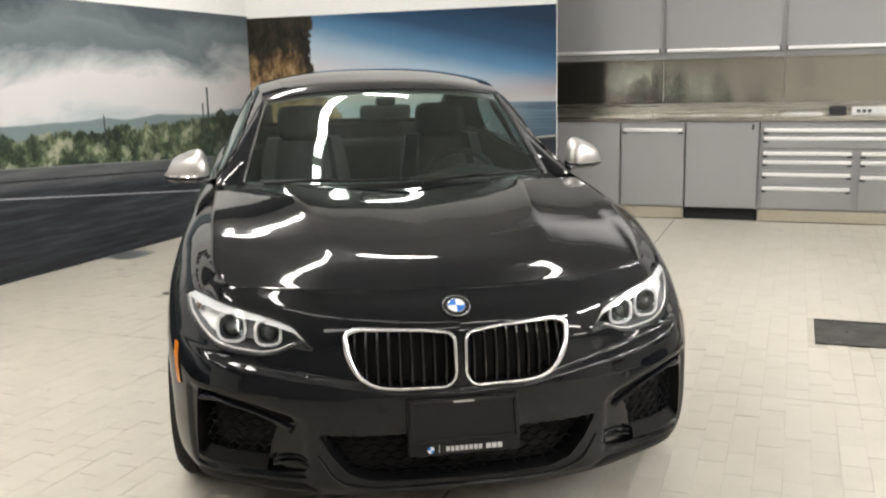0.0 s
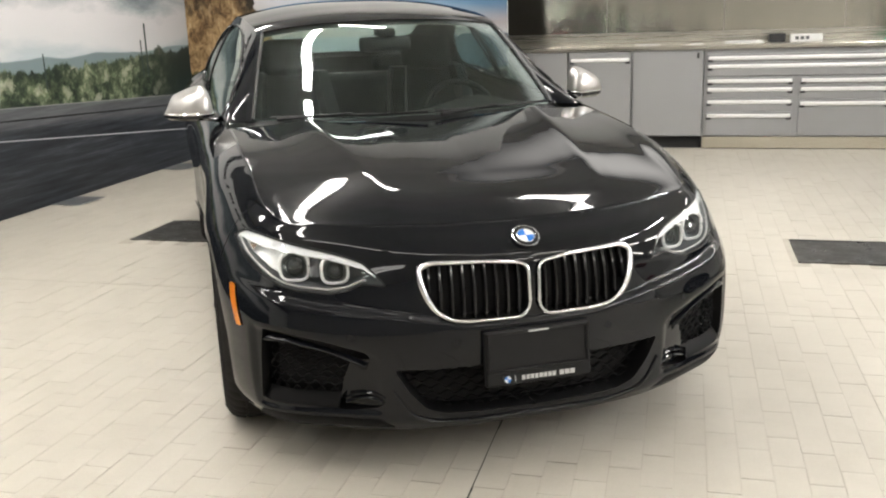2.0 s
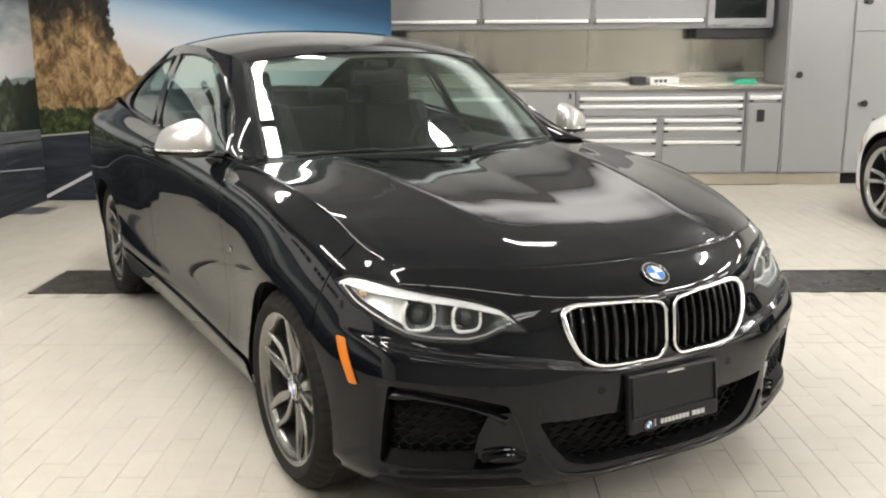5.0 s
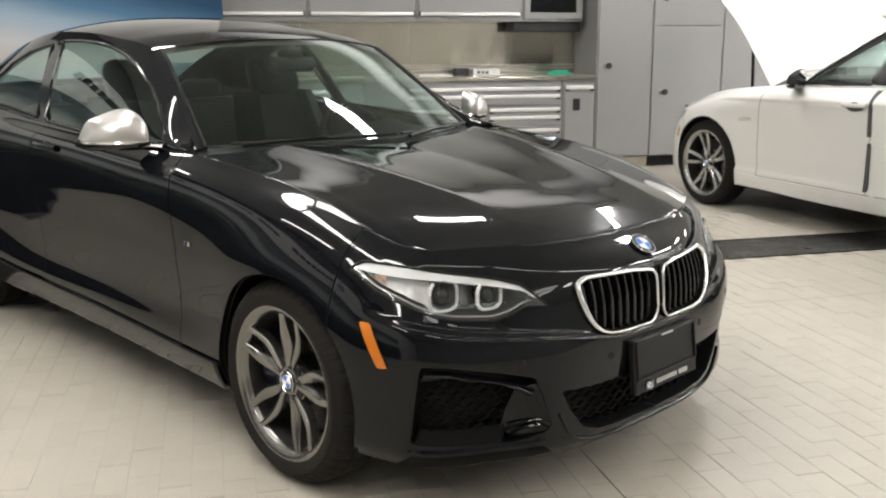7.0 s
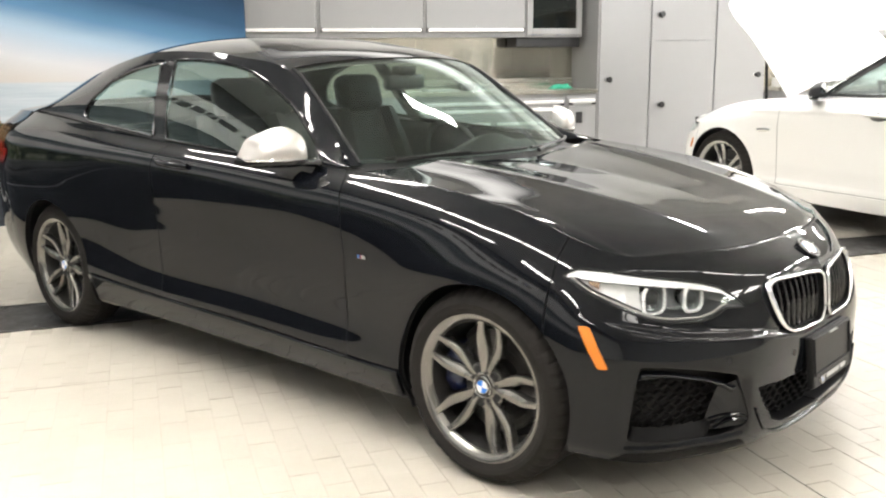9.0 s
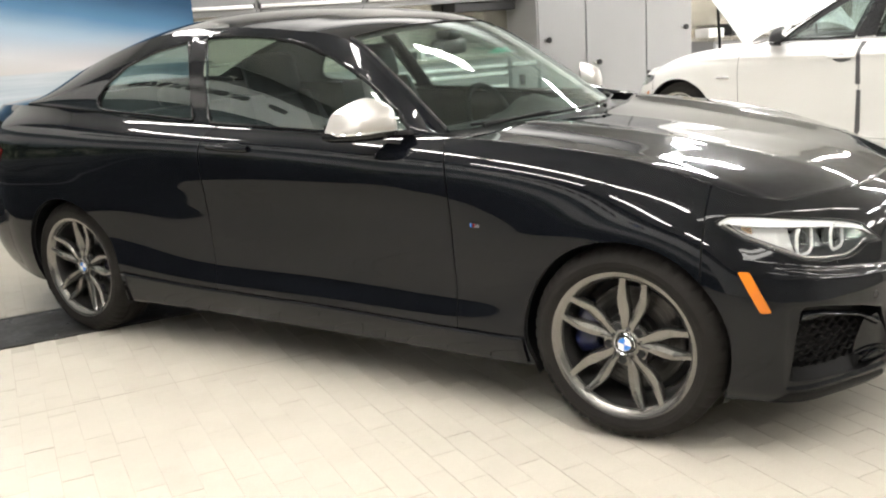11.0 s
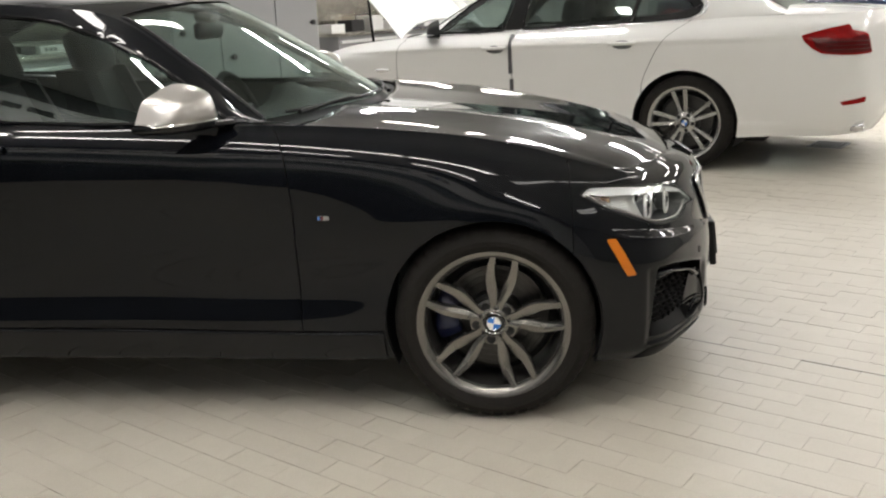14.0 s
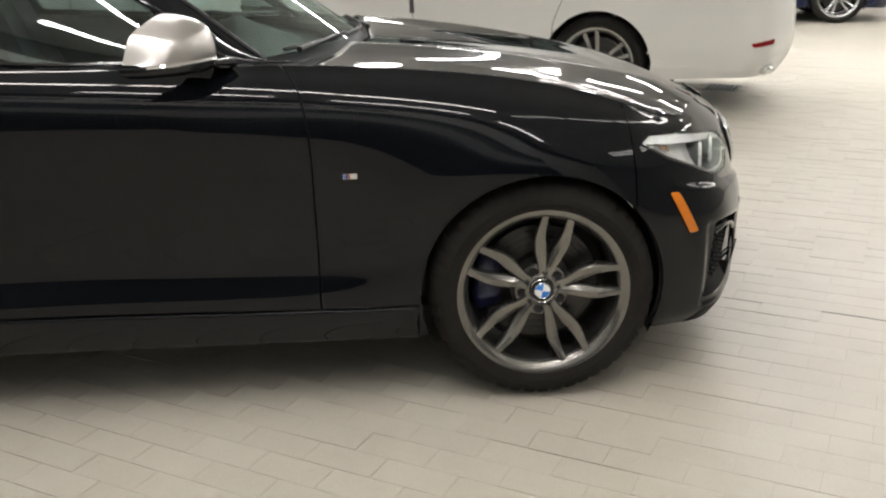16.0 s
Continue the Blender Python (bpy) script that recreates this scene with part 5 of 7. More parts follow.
for u0, u1, z0, z1, ku, kz, sd in ((2.915, 3.490, 0.128, 2.235, 3.00, 1.047, 1), (3.515, 4.285, 0.128, 1.438, 3.63, 0.777, 1), (3.515, 4.285, 1.446, 2.235, 3.60, 1.712, 1), (4.310, 4.940, 0.128, 2.235, 4.82, 1.075, 1)):
    d = room_box("door", (u0, CF - 0.018, z0), (u1, CF, z1), M_CAB, parent=t, bevel=0.0035)
    knob(d, ku, kz, sd)

# bench with drawers past the locker
t = room_thing("workbench", "grey steel workbench with bright drawer rails and a shelf", "workbench")
room_box("bench_body", (5.30, CF + 0.02, 0.1), (8.2, V1 - 0.005, 0.88), M_CAB, parent=t)
room_box("bench_top", (5.28, CF - 0.02, 0.88), (8.22, V1 - 0.005, 0.92), M_STEELTOP, parent=t)
for z in (0.30, 0.44, 0.56, 0.68, 0.80):
    room_box("grip_rail", (5.33, CF - 0.012, z), (8.17, CF + 0.018, z + 0.036), M_ALU, parent=t)
room_box("back_panel", (5.30, V1 - 0.03, 0.92), (8.2, V1 - 0.006, 1.5), M_STEEL, parent=t)
room_box("shelf", (5.30, V1 - 0.30, 1.50), (8.2, V1 - 0.006, 1.56), M_CAB, parent=t)
for i in range(7):
    uu = 5.4 + i * 0.36
    room_box("tool_case", (uu, 6.06, 0.92), (uu + 0.24, 6.30, 1.02 + 0.04 * (i % 3)), (M_BOXWHITE, M_BLACKPLASTIC, M_ALU)[i % 3], "small tool case on the workbench", "tool case", bevel=0.008)

# ---- loose things on the worktop ----
WT = 0.9525
M_PAPER = material("white_paper", (0.78, 0.78, 0.76), 0.7)
M_GREEN = material("green_cloth", (0.05, 0.42, 0.26), 0.8, grain=0.15, scale=40)
bx = room_thing("paper_tray", "flat white tray of papers on the steel worktop", "tray")
room_box("tray_body", (1.12, 6.06, WT), (1.46, 6.28, WT + 0.014), M_BOXWHITE, parent=bx, bevel=0.003)
room_box("paper", (1.15, 6.08, WT + 0.0145), (1.43, 6.26, WT + 0.018), M_PAPER, parent=bx)
room_box("carton", (1.515, 6.15, WT), (1.655, 6.27, WT + 0.075), M_BLACKPLASTIC, "small black carton on the steel worktop", "carton", bevel=0.003)
bx = room_thing("carton", "small white carton with a grey label on the worktop", "carton")
room_box("box_body", (1.70, 6.15, WT), (1.98, 6.27, WT + 0.068), M_BOXWHITE, parent=bx, bevel=0.004)
for k in range(3):
    room_box("printed_label", (1.74 + 0.045 * k, 6.1485, WT + 0.018), (1.772 + 0.045 * k, 6.1505, WT + 0.048), M_HLGREY, parent=bx)
for uu, r in ((0.36, 6), (0.47, -8), (0.86, 4)):
    pp = room_box("paper_sheet", (-0.055, -0.09, 0), (0.055, 0.09, 0.006), M_PAPER, "small stack of white paper on the worktop", "paper")
    pp.matrix_world = ROOM @ pose(uu, 6.05, WT, 0, 0, r)
n, k = 22, 14
P = np.zeros((n, k, 3))
for i in range(n):
    for j in range(k):
        a, c = i / (n - 1), j / (k - 1)
        hh = 0.055 * math.sin(math.pi * a) ** 0.7 * math.sin(math.pi * c) ** 0.7
        hh *= 0.55 + 0.9 * noise.noise((a * 4.5, c * 3.5, 2.0)) ** 2 + 0.35 * abs(noise.noise((a * 8, c * 7, 7.0)))
        P[i, j] = (2.50 + 0.26 * a + 0.02 * noise.noise((c * 3, 1, a)), 6.10 + 0.13 * c + 0.02 * noise.noise((a * 3, 5, c)), WT + 0.002 + hh * 1.25)
cl = grid_ob("cleaning_cloth", P, M_GREEN, None)
cl.matrix_world = ROOM
tagged(cl, "crumpled green cleaning cloth on the steel worktop", "cloth")

# ---- plates in the floor ----


def plate_material():
    m = material("dark_floor_plate", (0.05, 0.05, 0.05), 0.35, 0.6)
    nt, b = nodes_of(m)
    tc = nt.nodes.new("ShaderNodeTexCoord")
    a = noise_of(nt, tc.outputs["Object"], 6, 7, 0.7)
    f = noise_of(nt, tc.outputs["Object"], 40, 5, 0.7)
    c = ramp(nt, a, [(0.35, (0.030, 0.030, 0.030)), (0.55, (0.06, 0.058, 0.054)), (0.68, (0.11, 0.105, 0.10)), (0.76, (0.26, 0.25, 0.235))])
    c = blend(nt, 0.3, c, ramp(nt, f, [(0.35, (0.015, 0.015, 0.015)), (0.7, (0.14, 0.135, 0.13))]))
    nt.links.new(c, b.inputs["Base Color"])
    nt.links.new(ramp(nt, a, [(0.3, (0.2, 0.2, 0.2)), (0.7, (0.6, 0.6, 0.6))]), b.inputs["Roughness"])
    return m


M_PLATE = plate_material()
M_PLATE2 = material("grey_floor_plate", (0.19, 0.20, 0.21), 0.4, 0.5, grain=0.2, scale=12)
for u0, u1, v0, v1 in ((-2.60, -0.95, 1.865, 2.395), (1.375, 4.70, 1.840, 2.335)):
    pl = room_thing("lift_plate", "dark stained steel lift plate set into the pavers", "floor plate")
    room_box("plate", (u0, v0, -0.003), (u1, v1, 0.004), M_PLATE, parent=pl, bevel=0.0015)
    for v in (v0, v1 - 0.02):
        room_box("plate_edge", (u0, v, 0.004), (u1, v + 0.02, 0.007), M_PLATE, parent=pl)
    for i in range(int((u1 - u0) / 0.25)):
        for v in (v0 + 0.05, v1 - 0.05):
            room_box("bolt_head", (u0 + 0.1 + i * 0.25, v - 0.008, 0.004), (u0 + 0.116 + i * 0.25, v + 0.008, 0.006), M_PLATE2, parent=pl)
for v0, v1 in ((2.81, 3.13), (4.40, 4.73)):
    room_box("floor_hatch", (U0 + 0.014, v0, -0.003), (-3.625, v1, 0.003), M_PLATE2, "grey steel hatch plate in the floor by the wall", "floor hatch", bevel=0.0015)
dr = room_thing("floor_drain", "steel floor drain grate in the pavers", "drain")
room_box("drain_frame", (4.65, -0.04, -0.003), (4.97, 0.23, 0.003), M_PLATE2, parent=dr)
# near-black bars on the frame, in place of shaded open slots
for i in range(7):
    room_box("drain_slot", (4.68, -0.015 + i * 0.034, 0.003), (4.94, -0.001 + i * 0.034, 0.0045), M_CAVITY, parent=dr)

# ---- strip lights, and a glow panel added for fill ----
# Tube strengths differ only to balance the light over the floor.
M_DIM = glowing("dim_light_tube", (1.0, 0.965, 0.91), 8.0)
M_SIDE = glowing("side_light_tube", (1.0, 0.96, 0.92), 37.0)
M_HALF = glowing("half_light_tube", (1.0, 0.955, 0.90), 26.0)


def strip(u, v, along, twin=False, run=1.22, half=0.075, lit=None):
    t = room_thing("strip_light", "lit fluorescent strip or added soft panel on the ceiling", "light", group="strip lights on the ceiling")
    for d in ((-0.13, 0.13) if twin else (0,)):
        lo, hi = ((u + d - half, v, CEIL - 0.05), (u + d + half, v + run, CEIL)) if along == "v" else ((u, v + d - half, CEIL - 0.05), (u + run, v + d + half, CEIL))
        room_box("housing", lo, hi, M_FIXTURE, parent=t)
        lo2 = (lo[0] + 0.008, lo[1] + 0.008, CEIL - 0.075)
        hi2 = (hi[0] - 0.008, hi[1] - 0.008, CEIL - 0.0505)
        room_box("tube", lo2, hi2, lit or M_TUBE, parent=t, bevel=0.008)


for v in (-2.1, -0.6, 0.93):
    strip(-1.66, v, "v", run=1.45)
strip(-1.5, 2.70, "u", run=0.6)
for v in (-4.4, -2.6, -0.8, 2.75):
    strip(-3.05, v, "v", lit=M_SIDE)
strip(0.42, 1.82, "u", run=0.62, half=0.12)
# Raised far above the other tubes to fill the right side of the bay.
M_BOOST = glowing("boosted_light_tube", (0.98, 0.97, 0.97), 134.0)
strip(3.1, 2.0, "v", lit=M_BOOST)
for u in (-1.75, -0.4, 0.95, 2.3, 3.65):
    strip(u, -2.5, "u", half=0.05, lit=M_DIM if u < 2 else M_HALF)
# Unseen twin row, added for general light.
for u in (-1.2, 0.6, 2.4, 4.2, 6.0, 7.8, 10.0, 12.2):
    strip(u, -5.0, "u", True, lit=M_DIM if u < 3 else M_HALF)
# Unseen rows to the right, added as fill.
for v in (-3.4, -1.6, 0.2, 2.0):
    for u in (6.3, 8.9, 11.6):
        strip(u, v, "v", lit=M_BOOST if u < 7 else None)
# Added glow panel, faded towards its edges, for pale reflections in the bonnet.
M_GLOW_PANEL = glowing("added_glow_panel", (1.0, 0.965, 0.91), 1.4)
nt = M_GLOW_PANEL.node_tree
fade = nt.nodes.new("ShaderNodeSeparateXYZ")
nt.links.new(nt.nodes.new("ShaderNodeTexCoord").outputs["Generated"], fade.inputs[0])
across = [calc(nt, "MULTIPLY", calc(nt, "MULTIPLY", q, calc(nt, "SUBTRACT", 1.0, q)), 4.0) for q in fade.outputs[:2]]
nt.links.new(calc(nt, "MULTIPLY_ADD", calc(nt, "MULTIPLY", *across), 1.75, 0.25), nt.nodes["Emission"].inputs[1])
strip(-0.9, 4.75, "u", run=4.4, half=0.85, lit=M_GLOW_PANEL)
# Unseen pair, added to light the bench end.
for u in (5.4, 7.6):
    strip(u, 4.9, "u")

# ---- the black coupe ----
coupe = new("coupe")
tagged(coupe, "glossy black two-door coupe parked on beige pavers", "car")
_sk = Skin(COUPE)
ax, ay = (lambda x: float(_sk.arc_x(x))), (lambda y: float(_sk.arc_y(y)))
KIDNEY = rounded([(ax(0.016), 0.640), (ax(0.12), 0.652), (ax(0.30), 0.655), (ax(0.337), 0.640), (ax(0.326), 0.580), (ax(0.296), 0.524), (ax(0.250), 0.494), (ax(0.19), 0.487), (ax(0.038), 0.485), (ax(0.014), 0.514)], 0.03)
HEADLAMP = rounded([(0.434, 0.591), (0.460, 0.615), (0.51, 0.652), (0.57, 0.668), (0.66, 0.684), (0.75, 0.696), (0.87, 0.706), (0.96, 0.714), (1.045, 0.719), (1.088, 0.700), (0.99, 0.652), (0.92, 0.626), (0.85, 0.603), (0.775, 0.584),
                    (0.71, 0.574), (0.61, 0.568), (0.56, 0.577), (0.51, 0.597)], 0.012)
SIDE_INTAKE = rounded([(0.470, 0.345), (0.500, 0.408), (0.60, 0.434), (0.745, 0.461), (0.826, 0.466), (0.838, 0.40), (0.860, 0.240), (0.70, 0.232), (0.55, 0.226), (0.465, 0.238), (0.445, 0.262)], 0.014)
MESH_AREA = rounded([(0.552, 0.372), (0.60, 0.396), (0.745, 0.426), (0.815, 0.420), (0.832, 0.38), (0.846, 0.272), (0.70, 0.266), (0.585, 0.268), (0.565, 0.31)], 0.012)
LOW_INTAKE = rounded([(-0.001, 0.355), (ax(0.30), 0.352), (ax(0.415), 0.356), (ax(0.38), 0.290), (ax(0.33), 0.232), (ax(0.27), 0.212), (-0.001, 0.205)], 0.012)
cuts = [KIDNEY, HEADLAMP, SIDE_INTAKE, LOW_INTAKE]
sk, rail, ridge, belt, top_grid, hood = build_shell(coupe, COUPE, M_BLACK, cuts)
build_wheels(coupe, COUPE, M_RIM, "petal", M_BLUE)


def mesh_bars(name, poly, rows, step, push, radius, parent, side, wave):
    """Wavy bars across an intake, joined into one grille mesh."""
    vs, fs = [], []
    a0, a1 = poly[:, 0].min(), poly[:, 0].max()
    a = np.arange(max(a0, 0.0) + 0.006, a1 - 0.004, 0.008)
    lo, hi = spans(poly, a)
    zmin, zmax = lo.min(), hi.max()
    n = 6
    for k in range(rows):
        z = zmin + (zmax - zmin) * (k + 0.5) / rows
        zz = z + wave * np.sin(2 * np.pi * a / step + (math.pi if k % 2 else 0))
        ok = (zz > lo + 0.004) & (zz < hi - 0.004)
        run = []
        for i in range(len(a) + 1):
            if i < len(a) and ok[i]:
                run.append(i)
                continue
            if len(run) > 2:
                L = skin_line(sk, np.c_[a[run], zz[run]], push, side)
                b = len(vs)
                for p in L:
                    for j in range(n):
                        w = 2 * math.pi * j / n
                        vs.append(p + (0, 2.6 * radius * math.cos(w), radius * math.sin(w)))
                for q in range(len(L) - 1):
                    for j in range(n):
                        fs.append((b + q * n + j, b + (q + 1) * n + j, b + (q + 1) * n + (j + 1) % n, b + q * n + (j + 1) % n))
            run = []
    return obj(name, mesh_of(name, vs, fs, M_MESH, True), parent)


def wing_mirror(car, s, at, cap, label, root):
    """A door mirror: cap with an upright front face and a crease to its sloping top, black lower shell, glass, lip and arm."""
    cx, cy, cz = at
    half, low, rear = 0.098, -0.044, 0.045
    u = -np.cos(np.linspace(0, math.pi, 41))
    top = spline([(-1.0, 0.006), (-0.985, 0.030), (-0.93, 0.062), (-0.82, 0.088), (-0.66, 0.104), (-0.45, 0.107), (-0.15, 0.100), (0.20, 0.087), (0.52, 0.074), (0.72, 0.060), (0.86, 0.036), (0.96, 0.014), (1.0, 0.004)], u)[:, 0]
    front = 0.004 - 0.076 * (1 - np.abs(u) ** 2.8) ** 0.6
    # upright profile of one column: share of the depth, share of the height
    prof = spline([(0.0, 0.0, 0.0), (0.14, -0.03, 0.10), (0.30, -0.01, 0.32), (0.46, 0.05, 0.56), (0.56, 0.12, 0.70), (0.64, 0.24, 0.79), (0.76, 0.48, 0.90), (0.88, 0.76, 0.975), (1.0, 1.0, 1.0)], np.linspace(0, 1, 17))
    n, m = len(u), len(prof)

    def place(lx, ly, lz):
        return (s * (cx + lx), cy + ly + 0.55 * (lx + 0.05), cz + lz)

    V = [place(half * u[i] - 0.010 * max(0.0, u[i]) * h, front[i] + (rear - front[i]) * d, low + top[i] * h) for i in range(n) for d, h in prof]
    F = grid_faces(n, m, s < 0)
    mir = obj("wing_mirror", mesh_of("wing_mirror", V, F, cap, True, 60), car, label)
    G = [place(half * u[i] - 0.010 * max(0.0, u[i]) * h, rear - 0.001, low + top[i] * h) for i in range(n) for h in (0.0, 1.0)]
    obj("mirror_glass", mesh_of("mirror_glass", G, grid_faces(n, 2, s > 0), M_CHROME, False), mir)
    foot = np.array([(half * a, b) for a, b in zip(u, front)] + [(half * a, rear) for a in u[::-1]])
    ring = lambda k, z: [place(x * k, y * k, z) for x, y in foot]
    VV = ring(1.0, low) + ring(1.02, low - 0.008) + ring(0.99, low - 0.020) + ring(0.80, low - 0.030)
    k = len(foot)
    FF = [(r * k + i, r * k + (i + 1) % k, (r + 1) * k + (i + 1) % k, (r + 1) * k + i) for r in range(3) for i in range(k)] + [tuple(range(3 * k, 4 * k))]
    obj("mirror_underside", mesh_of("mirror_underside", VV, FF, M_GLOSSTRIM, True, 40), mir)
    lip = [place(half * a, b - 0.001, low - 0.003) for a, b in zip(u[3:-3], front[3:-3])]
    tube("mirror_lip", lip, 0.0038, M_CHROME, mir, False, 6)
    tube("mirror_arm", [(s * root, cy - 0.085, cz - 0.067), (s * (root + 0.045), cy - 0.055, cz - 0.064), (s * (cx - 0.028), cy + 0.015, cz - 0.057)], [0.032, 0.024, 0.028], M_GLOSSTRIM, mir, False, 10, flat=0.45)


# kidney grilles: chrome frame, upright slats, dark duct
for s in (1, -1):
    ring = skin_line(sk, KIDNEY, -0.010, s)
    frame_ob = tube("grille_frame", ring, 0.0050 + 0.0042 * ease((np.abs(ring[:, 0]) - 0.24) / 0.09), M_CHROME, coupe, True, 10, "chrome kidney grille frame")
    n = len(ring)
    V = np.concatenate([ring, skin_line(sk, KIDNEY, 0.06, s)])
    obj("grille_duct", mesh_of("grille_duct", V, [(i, (i + 1) % n, n + (i + 1) % n, n + i) for i in range(n)], M_TRIM, True), coupe)
    skin_patch(sk, "grille_backing", KIDNEY, M_CAVITY, coupe, 20, 8, 0.062, (s,))
    for k in range(9):
        a = ax(0.016) + (ax(0.335) - ax(0.016)) * (k + 0.75) / 9.6
        lo, hi = spans(KIDNEY, np.array([a]))
        z = np.linspace(lo[0] + 0.004, hi[0] - 0.004, 7)
        L = skin_line(sk, np.c_[np.full(7, a), z], 0.004, s)
        L[:, 1] += 0.004 * np.cos(np.linspace(-1.4, 1.4, 7)) * -1
        vs, fs = [], []
        for p in L:
            for dx, dy in ((-0.0045, 0.030), (-0.0045, 0.003), (-0.002, 0.0), (0.002, 0.0), (0.0045, 0.003), (0.0045, 0.030)):
                vs.append(p + (dx, dy, 0))
        for i in range(6):
            for j in range(6):
                j2 = (j + 1) % 6
                fs.append((i * 6 + j, i * 6 + j2, (i + 1) * 6 + j2, (i + 1) * 6 + j))
        obj("grille_slat", mesh_of("grille_slat", vs, fs, M_GLOSSTRIM, True, 40), frame_ob)
    # headlamp
    skin_patch(sk, "headlamp_backing", HEADLAMP, M_HLGREY, coupe, 60, 18, lambda u, t: 0.075 * min(1, 7 * u, 5 * (1 - u)) * min(1, 5 * t + 0.1, 5 * (1 - t) + 0.1) + 0.004, (s,))
    lens = skin_patch(sk, "headlamp", HEADLAMP, M_LENS, coupe, 60, 12, 0.0, (s,), "clear twin-ring headlamp")[0]
    tube("headlamp_gasket", skin_line(sk, HEADLAMP, 0.002, s), 0.0035, M_TRIM, lens, True, 6)
    # light guide brow along the top edge
    aa = np.linspace(0.470, 1.072, 60)
    lo, hi = spans(HEADLAMP, aa)
    th = np.interp(np.linspace(0, 1, 60), (0, 0.1, 0.5, 0.8, 0.93, 1), (0.004, 0.014, 0.020, 0.024, 0.020, 0.010))
    guide = np.concatenate([np.c_[aa, hi - 0.005], np.c_[aa, np.maximum(hi - 0.005 - th, lo + 0.002)][::-1]])
    skin_patch(sk, "light_guide", guide, M_LIGHTBAR, lens, 60, 6, 0.007, (s,), "white light guide brow")
    # chrome line under the brow, round the outer end and along the foot
    low_a = np.linspace(1.062, 0.500, 70)
    lo2, hi2 = spans(HEADLAMP, low_a)
    tube("chrome_trim", skin_line(sk, np.c_[low_a, np.minimum(lo2 + 0.010, hi2 - 0.004)], 0.008, s), 0.0032, M_SATIN, lens, False, 8)
    tube("brow_trim", skin_line(sk, np.c_[aa, hi - 0.007 - th][8:-4], 0.012, s), 0.0024, M_CHROME, lens, False, 6)
    # faceted silver reflector at the outer end
    lo3, hi3 = spans(HEADLAMP, np.array([0.80, 0.86, 0.92, 0.98, 1.03]))
    refl = np.concatenate([np.c_[(0.80, 0.86, 0.92, 0.98, 1.03), hi3 - 0.026], np.c_[(0.80, 0.86, 0.92, 0.98, 1.03), lo3 + 0.014][::-1]])
    skin_patch(sk, "outer_reflector", refl, M_HLSILVER, lens, 34, 12, lambda u, t: 0.030 - 0.012 * u + 0.005 * abs(math.sin(3 * math.pi * u)) * (1 - u) + 0.008 * math.sin(math.pi * t), (s,))
    skin_patch(sk, "turn_lamp", [(0.962, 0.664), (0.962, 0.682), (0.998, 0.688), (0.998, 0.678)], M_AMBERLENS, lens, 8, 4, 0.014, (s,), "small amber turn lamp lens")
    for yy, zz, rr in ((0.742, 0.632, 0.042), (0.607, 0.626, 0.038)):
        c = skin_line(sk, [(yy, zz)], 0.022, s)[0]
        nn = np.array([np.interp(yy, sk.fine, sk.norm[:, 0]) * s, np.interp(yy, sk.fine, sk.norm[:, 1]), 0])
        fwd = nn * 0.62 + np.array((0, -0.72, 0.06))
        fwd /= np.linalg.norm(fwd)
        m = Matrix.Translation(c) @ Vector(fwd).to_track_quat("X", "Z").to_matrix().to_4x4()
        # ring with squared lower corners, open under the brow
        ringp = []
        for w in np.linspace(math.radians(128), math.radians(412), 44):
            q = 1.0 / max(abs(math.cos(w)) ** 3.2 + abs(math.sin(w)) ** 3.2, 1e-6) ** (1 / 3.2)
            ringp.append((0, rr * q * math.cos(w), rr * q * math.sin(w) * 0.98))
        r = tube("lamp_ring", ringp, 0.0050, M_LAMPRING, lens, False, 8, "white ring of the headlamp")
        r.matrix_local = m
        bowl = lathe("lamp_bowl", [(-0.05, 0.0001), (-0.045, rr * 0.45), (-0.022, rr * 0.78), (-0.004, rr * 0.94), (0.0, rr * 0.99)], M_HLGREY, lens, 32)
        bowl.matrix_local = m
        bezel = lathe("projector_bezel", [(-0.03, rr * 0.70), (-0.010, rr * 0.72), (-0.007, rr * 0.68), (-0.012, rr * 0.62)], M_CHROME, lens, 32)
        bezel.matrix_local = m
        ball = lathe("lamp_projector", [(-0.05, rr * 0.64), (-0.014, rr * 0.63), (-0.008, rr * 0.54), (0.002, rr * 0.38), (0.007, rr * 0.17), (0.0080, 0.0001)], M_PROJECTOR, lens, 28)
        ball.matrix_local = m
    skin_patch(sk, "lamp_divider", [(0.652, 0.604), (0.656, 0.652), (0.700, 0.660), (0.698, 0.606)], M_HLGREY, lens, 8, 6, lambda u, t: 0.034 + 0.012 * (2 * u - 1) ** 2, (s,))
    # side intake: duct, mesh and brow
    V = np.concatenate([skin_line(sk, SIDE_INTAKE, 0.0, s), skin_line(sk, SIDE_INTAKE, 0.07, s) * (1, 1, 0.97) + (0, 0, 0.01)])
    n = len(SIDE_INTAKE)
    duct = obj("side_intake", mesh_of("side_intake", V, [(i, (i + 1) % n, n + (i + 1) % n, n + i) for i in range(n)], M_MESH, True, 50), coupe, "black side air intake with wavy mesh")
    skin_patch(sk, "intake_backing", SIDE_INTAKE, M_CAVITY, duct, 20, 8, 0.068, (s,))
    mesh_bars("intake_mesh", MESH_AREA, 8, 0.040, 0.030, 0.0030, duct, s, 0.006)
    blade = [(0.500, 0.372), (0.552, 0.394), (0.62, 0.416), (0.745, 0.446), (0.820, 0.450), (0.829, 0.424), (0.815, 0.421), (0.745, 0.427), (0.60, 0.397), (0.545, 0.372), (0.505, 0.348)]
